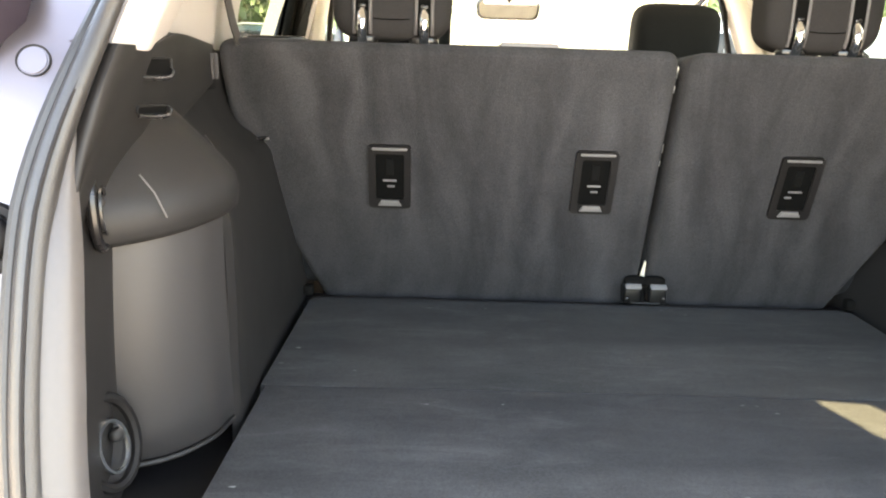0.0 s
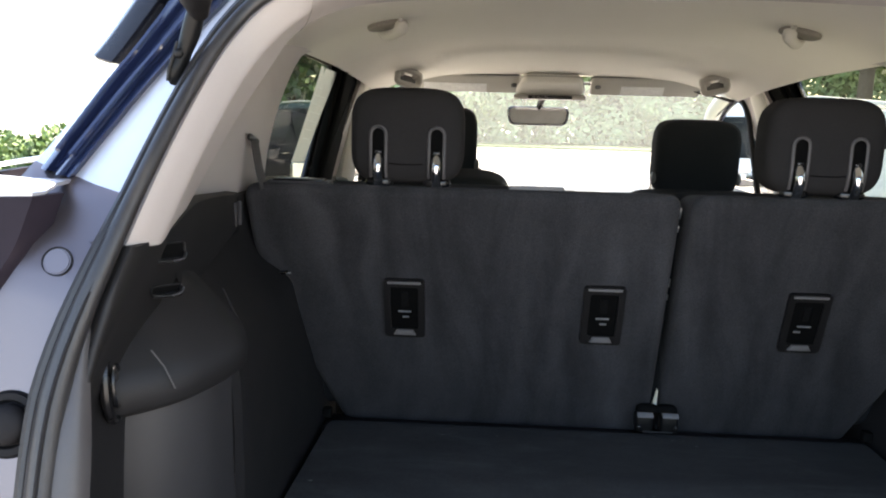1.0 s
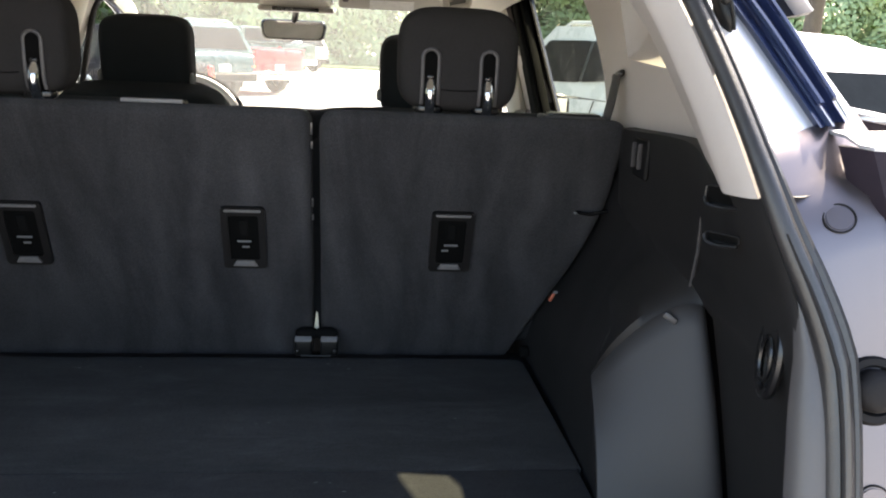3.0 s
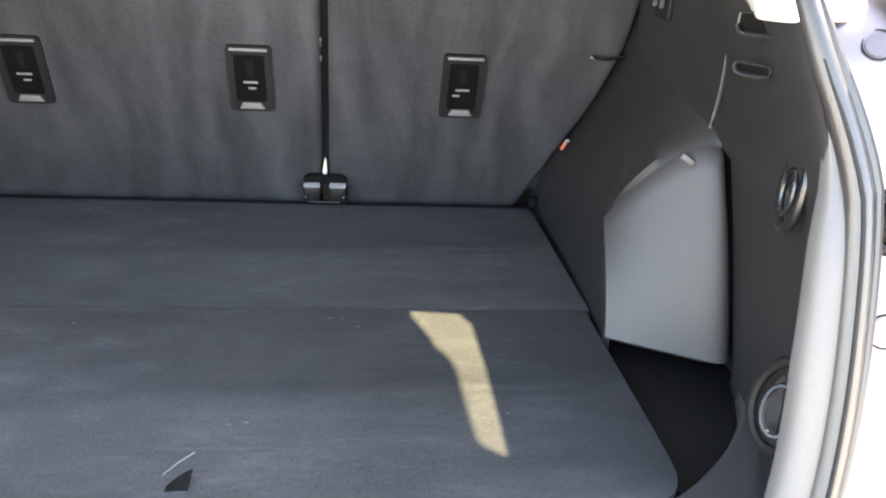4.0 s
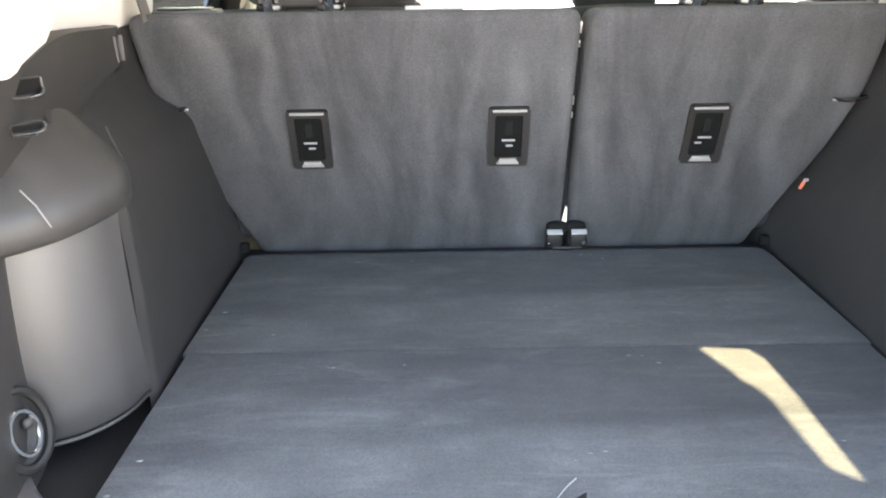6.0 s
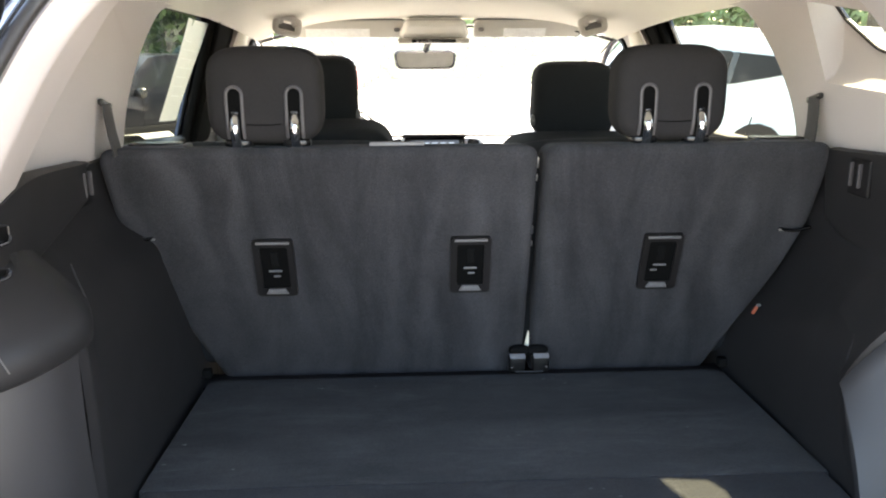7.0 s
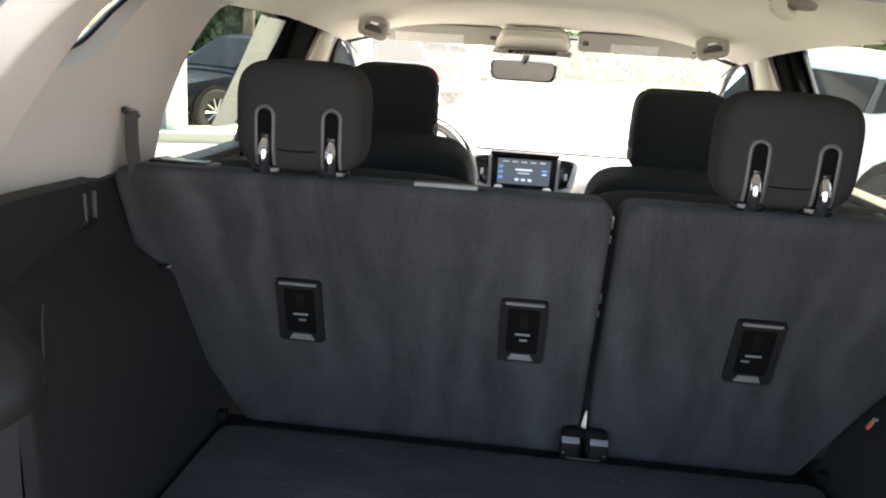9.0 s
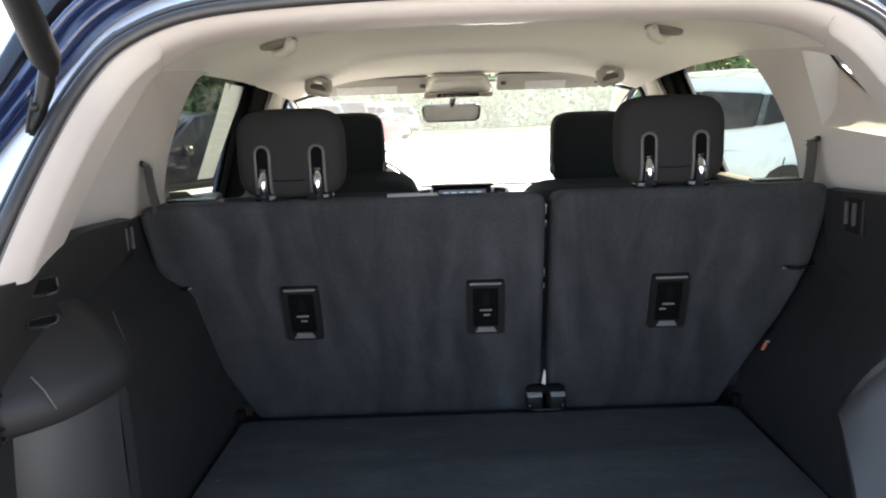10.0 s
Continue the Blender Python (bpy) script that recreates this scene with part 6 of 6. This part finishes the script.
    # side windows, doors and handles
    if kind == "pickup":
        panes = [[(-0.095, 0.67), (0.03, 0.67), (0.03, 0.93), (-0.09, 0.93)], [(0.045, 0.67), (0.165, 0.66), (0.10, 0.90), (0.045, 0.93)]]
    elif kind == "crossover":
        panes = [[(-0.356, 0.775), (-0.215, 0.715), (-0.215, 0.855), (-0.31, 0.835)], [(-0.20, 0.71), (-0.02, 0.67), (-0.02, 0.885), (-0.20, 0.86)], [(-0.005, 0.668), (0.27, 0.64), (0.165, 0.885), (-0.005, 0.885)]]
    elif kind == "sedan":
        panes = [[(-0.33, 0.69), (-0.10, 0.68), (-0.10, 0.94), (-0.20, 0.92)], [(-0.085, 0.68), (0.17, 0.66), (0.05, 0.93), (-0.085, 0.95)]]
    else:
        panes = [[(-0.40, 0.775), (-0.28, 0.68), (-0.28, 0.915), (-0.36, 0.885)], [(-0.265, 0.675), (-0.085, 0.635), (-0.085, 0.93), (-0.265, 0.92)], [(-0.07, 0.635), (0.16, 0.615), (0.045, 0.915), (-0.07, 0.93)]]
    for side in (1, -1):
        for pane in panes:
            pts = rounded(pane, 0.012, 3)
            bm = bmesh.new()
            bm.faces.new([bm.verts.new(cab(s, z, side * 1.012)) for s, z in pts])
            part("side_window", thicken(bm, 0.008), M["car_glass"], v, "dark side window")
        for s0, z0, z1 in ((-0.2725, 0.675, 0.92), (-0.0775, 0.632, 0.92)) if kind == "suv" else ((-0.2075, 0.715, 0.855), (-0.0125, 0.672, 0.883)) if kind == "crossover" else ():
            bm = bmesh.new()
            bm.faces.new([bm.verts.new(cab(s, z, side * 1.008)) for s, z in ((s0 - 0.010, z0), (s0 + 0.010, z0), (s0 + 0.010, z1), (s0 - 0.010, z1))])
            part("window_post", thicken(bm, 0.006), M["gloss_black"], v, "black post between the windows")
        for s in ((-0.29, -0.08, 0.15) if kind != "pickup" else (-0.105, 0.035, 0.165)):
            part("door_seam", tube([m @ Vector((s * L, side * W * 1.001, 0.26 * H)), m @ Vector((s * L, side * W * 1.001, 0.52 * H)), m @ Vector((s * L, side * W * 0.965, 0.585 * H))], 0.005, 5), M["rubber"], v)
        for s in ((-0.07, 0.06) if kind == "pickup" else (-0.11, 0.13) if kind == "crossover" else (-0.25, -0.03)):
            part("door_handle", rbox((0, 0, 0), (0.19, 0.03, 0.028), 0.010, 3, m @ Matrix.Translation((s * L, side * W * 1.008, 0.525 * H))), M[paint], v)
        part("side_mirror", cushion((0, 0, 0), (0.12, 0.20, 0.15), 0.6, 0.6, 20, 12, m @ Matrix.Translation(((0.285 if kind == "crossover" else 0.165) * L, side * (W + 0.06), 0.62 * H))), M["gloss_black"], v)
        part("sill_trim", rbox((0, 0, 0), (0.62 * L, 0.03, 0.10), 0.01, 2, m @ Matrix.Translation((0, side * W * 0.985, 0.245 * H))), M["black_plastic"], v)
        if roof_rails:
            part("roof_rail", tube([m @ Vector((s * L, side * W * 0.70, z * H)) for s, z in (((-0.40, 0.975), (-0.36, 1.015), (-0.1, 1.03), (0.03, 1.01), (0.06, 0.98)) if kind != "crossover" else ((-0.30, 0.90), (-0.27, 0.935), (-0.1, 0.975), (0.12, 0.985), (0.15, 0.955)))], 0.018, 8), M["silver"], v)
        out = (m.to_3x3() @ Vector((0, side, 0))).normalized()
        r = {"sedan": 0.33, "crossover": 0.43}.get(kind, 0.36)
        for s in (-0.315, 0.325):
            c = m @ Vector((s * L, side * (W - 0.095), r))
            ring = [m @ Vector((s * L + 1.17 * r * math.cos(a), side * W * 1.002, r + 1.17 * r * math.sin(a))) for a in (math.pi * (k / 12) for k in range(-1, 14))]
            bm = bmesh.new()
            bm.faces.new([bm.verts.new(p) for p in ring])
            part("wheel_arch", thicken(bm, 0.012), M["rubber"], v)
            wheel(m @ Vector((s * L, side * (W - 0.07), r)), r, out, v)
        # lamps
        part("tail_lamp", rbox((0, 0, 0), (0.10, 0.20 if kind != "pickup" else 0.14, 0.20 if kind != "pickup" else 0.34), 0.03, 3, m @ Matrix.Translation((-0.478 * L, side * (W * 0.88), (0.66 if kind == "crossover" else 0.52) * H))), M["lamp_red"], v, "red tail lamp")
        part("indicator", rbox((0, 0, 0), (0.08, 0.16, 0.07), 0.02, 3, m @ Matrix.Translation((-0.492 * L, side * (W * 0.86), 0.44 * H))), M["lamp_orange"], v, "orange indicator lamp")
        part("headlamp", cushion((0, 0, 0), (0.34, 0.30, 0.16), 0.6, 0.6, 24, 12, m @ Matrix.Translation((0.465 * L, side * W * 0.76, 0.43 * H))), M["lamp_clear"], v, "clear headlamp")
    # front and rear screens
    for a, b in ((0, 1), (len(prof) - 1, len(prof) - 2)):
        lo, hi = prof[a], prof[b]
        def at_screen(t, side):
            s, z = lo[0] + (hi[0] - lo[0]) * t, lo[1] + (hi[1] - lo[1]) * t
            return cab(s + (-0.004 if a == 0 else 0.004), z + 0.016, side)
        bm = loft([[at_screen(t, k * 0.84) for k in (-1, -0.5, 0, 0.5, 1)] for t in (0.12, 0.5, 0.92)])
        part("rear_screen" if a == 0 else "front_screen", thicken(bm, 0.006), M["car_glass"], v)
    part("rear_bumper", rbox((0, 0, 0), (0.16, 1.90 * W, 0.20), 0.05, 3, m @ Matrix.Translation((-0.495 * L, 0, 0.30 * H))), M["black_plastic" if kind != "pickup" else "chrome"], v)
    part("front_bumper", rbox((0, 0, 0), (0.16, 1.84 * W, 0.22), 0.06, 3, m @ Matrix.Translation((0.487 * L, 0, 0.28 * H))), M[paint], v)
    part("plate", rbox((0, 0, 0), (0.012, 0.31, 0.15), 0.004, 1, m @ Matrix.Translation((-0.506 * L, 0, 0.42 * H))), M["white_label"], v, "blank white plate")
    if kind == "pickup":
        bm = rbox((0, 0, 0), (0.36 * L, 1.62 * W, 0.02), 0.004, 1, m @ Matrix.Translation((-0.305 * L, 0, 0.676 * H)))
        part("bed_opening", bm, M["black_plastic"], v, "dark open load bed")
        for s in (1, -1):
            part("bed_rail", rbox((0, 0, 0), (0.38 * L, 0.10, 0.05), 0.015, 2, m @ Matrix.Translation((-0.305 * L, s * W * 0.90, 0.685 * H))), M[paint], v)
        part("tailgate", rbox((0, 0, 0), (0.05, 1.55 * W, 0.29 * H), 0.015, 2, m @ Matrix.Translation((-0.499 * L, 0, 0.53 * H))), M[paint], v)
    return v


vehicle("parked_suv", (2.95, 5.89, 0), 101, 5.2, 1.88, 1.66, "paint_white", "white parked suv with dark windows, close beside the car", "crossover", True)
vehicle("parked_car", (-4.38, 12.0, 0), 235, 4.6, 1.82, 1.45, "paint_dark", "dark navy parked car with silver alloy wheels", "sedan")
vehicle("parked_suv", (-4.65, 18.3, 0), 140, 5.0, 1.95, 1.68, "paint_teal", "dark teal parked suv with red tail lamps", "suv", True)
vehicle("parked_pickup", (-3.95, 20.9, 0), 140, 5.6, 1.98, 1.62, "paint_red", "bright red parked pickup truck with open bed", "pickup")
vehicle("parked_pickup", (-4.3, 32.0, 0), 140, 5.7, 2.0, 1.80, "paint_green", "dark green parked pickup truck", "pickup")
vehicle("parked_suv", (-3.7, 37.0, 0), 142, 4.8, 1.9, 1.7, "paint_white", "white parked suv at the end of the row", "suv")
vehicle("parked_car", (-10.0, 20.5, 0), 140, 4.6, 1.82, 1.46, "paint_dark", "dark parked car in the row", "sedan")


# ---- trees ----
def leaf_cloud(blobs, count, size, seed, squash=0.8, even=0.0):
    """Many small leaves within uneven blobs (x, y, z, radius); even: how far they face outward, as on a clipped crown."""
    rnd = np.random.RandomState(seed)
    b = np.array(blobs, float)
    pick = b[rnd.choice(len(b), count, p=b[:, 3] ** 2 / (b[:, 3] ** 2).sum())]
    unit = lambda a: a / np.linalg.norm(a, axis=1, keepdims=True)
    d = unit(rnd.normal(size=(count, 3))) * np.array([1, 1, squash])
    c = pick[:, :3] + d * pick[:, 3:] * np.sqrt(rnd.uniform(0.45, 1.08, (count, 1)))
    n = unit(rnd.normal(size=(count, 3)) * (1 - even) + (d + np.array([0, 0, 0.5])) * even)
    u = unit(np.cross(n, rnd.normal(size=(count, 3))))
    v = np.cross(n, u)
    s = size * rnd.uniform(0.6, 1.4, (count, 1))
    verts = np.stack([c - u * s, c + v * s * 0.45, c + u * s, c - v * s * 0.45], 1).reshape(-1, 3)
    faces = np.arange(count * 4).reshape(-1, 4)
    return verts.tolist(), faces.tolist()


def leaf_mesh(name, vf, mat):
    me = bpy.data.meshes.new(name)
    me.from_pydata([tuple(p) for p in vf[0]], [], vf[1])
    me.materials.append(mat)
    return me


def tree(at, h, spread, seed, mat="leaf_dark", count=4500, leaf=0.16):
    rnd = random.Random(seed)
    t = thing("tree", at, "broad leafy green tree beyond the parked cars", "tree", "trees")
    base = Vector(at)
    trunk = [base, base + Vector((rnd.uniform(-.2, .2), rnd.uniform(-.2, .2), h * 0.3)), base + Vector((rnd.uniform(-.4, .4), rnd.uniform(-.4, .4), h * 0.55)), base + Vector((rnd.uniform(-.5, .5), rnd.uniform(-.5, .5), h * 0.85))]
    part("trunk", tube(smooth_curve(trunk, 12), [h * 0.028 * (1 - 0.06 * k) for k in range(13)], 10), M["bark"], t)
    blobs = []
    for k in range(9):
        a = k * 2.4 + rnd.uniform(-.4, .4)
        z = h * rnd.uniform(0.35, 0.85)
        r = spread * rnd.uniform(0.45, 0.85) * (1.1 - abs(z / h - 0.6))
        end = base + Vector((r * math.cos(a), r * math.sin(a), z + h * 0.08))
        part("limb", tube([base + Vector((0, 0, z * 0.75)), base.lerp(end, 0.5) + Vector((0, 0, z * 0.42)), end], [h * 0.012, h * 0.008, h * 0.003], 6), M["bark"], t)
        blobs.append((end.x - base.x, end.y - base.y, end.z - base.z, spread * rnd.uniform(0.28, 0.45)))
    blobs.append((0, 0, h * 0.85, spread * 0.45))
    ob = new("crown", leaf_mesh("crown", leaf_cloud(blobs, count, leaf, seed), M[mat]))
    ob.parent = t
    BASE[ob.name] = BASE[t.name]


tree((-6.6, 23.0, 0), 7.5, 3.0, 1, "leaf_dark", 6000, 0.14)
tree((-10.5, 30.5, 0), 8.0, 3.8, 3, "leaf_light", 5000, 0.18)
tree((9.5, 15.0, 0), 8.0, 3.8, 4, "leaf_dark", 6000, 0.16)
tree((7.0, 22.0, 0), 8.5, 4.2, 5, "leaf_dark", 5000, 0.18)
tree((13.0, 8.5, 0), 7.5, 3.8, 6, "leaf_light", 5000, 0.16)
tree((14.0, 2.0, 0), 7.0, 3.8, 7, "leaf_light", 4500, 0.16)


def palm(at, h, seed):
    rnd = random.Random(seed)
    t = thing("palm_tree", at, "palm tree with long arching fronds", "palm tree", "palms")
    b = Vector(at)
    part("trunk", tube([b, b + Vector((0.1, 0, h * 0.5)), b + Vector((0.15, 0.05, h))], [0.17, 0.13, 0.11], 10), M["bark"], t)
    top = b + Vector((0.15, 0.05, h))
    for k in range(16):
        a = k * 2.4
        rise, reach = rnd.uniform(-0.5, 1.0), rnd.uniform(1.5, 2.2)
        spine = smooth_curve([top, top + Vector((reach * 0.5 * math.cos(a), reach * 0.5 * math.sin(a), 0.5 * rise + 0.35)), top + Vector((reach * math.cos(a), reach * math.sin(a), rise * 0.4 - 0.35))], 14)
        bm = bmesh.new()
        side = Vector((-math.sin(a), math.cos(a), 0))
        for i, p in enumerate(spine[1:], 1):
            d = (spine[i] - spine[i - 1]).normalized()
            ln = 0.42 * math.sin(math.pi * min(i / 15 + 0.12, 1)) + 0.08
            for s in (1, -1):
                tip = p + side * s * ln * 0.8 + d * ln * 0.5 + Vector((0, 0, -0.3 * ln))
                w = d * 0.035
                bm.faces.new([bm.verts.new(q) for q in (p - w, p + w, tip)])
        part("frond", bm, M["palm_leaf"], t)


palm((-6.6, 17.4, 0), 3.4, 4)
palm((6.2, 13.2, 0), 3.4, 5)
# low hedge behind the dark car and far woods round the lot
def greenery(name, runs, count, size, seed, mat, lab, even=0.0):
    rnd = random.Random(seed)
    blobs = []
    for (x0, y0), (x1, y1), h, step in runs:
        n = max(int(math.hypot(x1 - x0, y1 - y0) / step), 1)
        for i in range(n + 1):
            k = i / n
            hh = h * rnd.uniform(0.75, 1.1)
            for lev in range(max(int(h / (step * 0.8)), 1)):
                blobs.append((x0 + (x1 - x0) * k + rnd.uniform(-.4, .4) * step, y0 + (y1 - y0) * k + rnd.uniform(-.4, .4) * step, hh * (lev + 0.5) / max(int(h / (step * 0.8)), 1), step * rnd.uniform(0.7, 1.0)))
    ob = new(name, leaf_mesh(name, leaf_cloud(blobs, count, size, seed, 0.9, even), M[mat]))
    tagged(ob, lab, "greenery", kind="stuff")


greenery("hedge", [((-13.5, 12.0), (-4.2, 17.6), 1.1, 0.7)], 9000, 0.09, 11, "leaf_light", "low clipped green hedge behind the parked car")
greenery("thicket", [((-8.0, 18.8), (-5.5, 20.5), 5.5, 1.2), ((-8.6, 21.5), (-7.0, 22.5), 7.5, 1.5)], 16000, 0.15, 21, "leaf_dark", "dense dark green trees behind the parked car")
greenery("far_woods", [((-15, 44), (10, 52), 8.0, 3.0), ((10, 52), (45, 40), 8.0, 3.0)], 150000, 0.22, 12, "leaf_haze", "woods beyond the parking lot, leaves paled for haze", 0.85)
greenery("far_woods", [((30, -6), (34, 30), 9.0, 3.0)], 9000, 0.42, 13, "leaf_dark", "dark woods beside the parking lot")
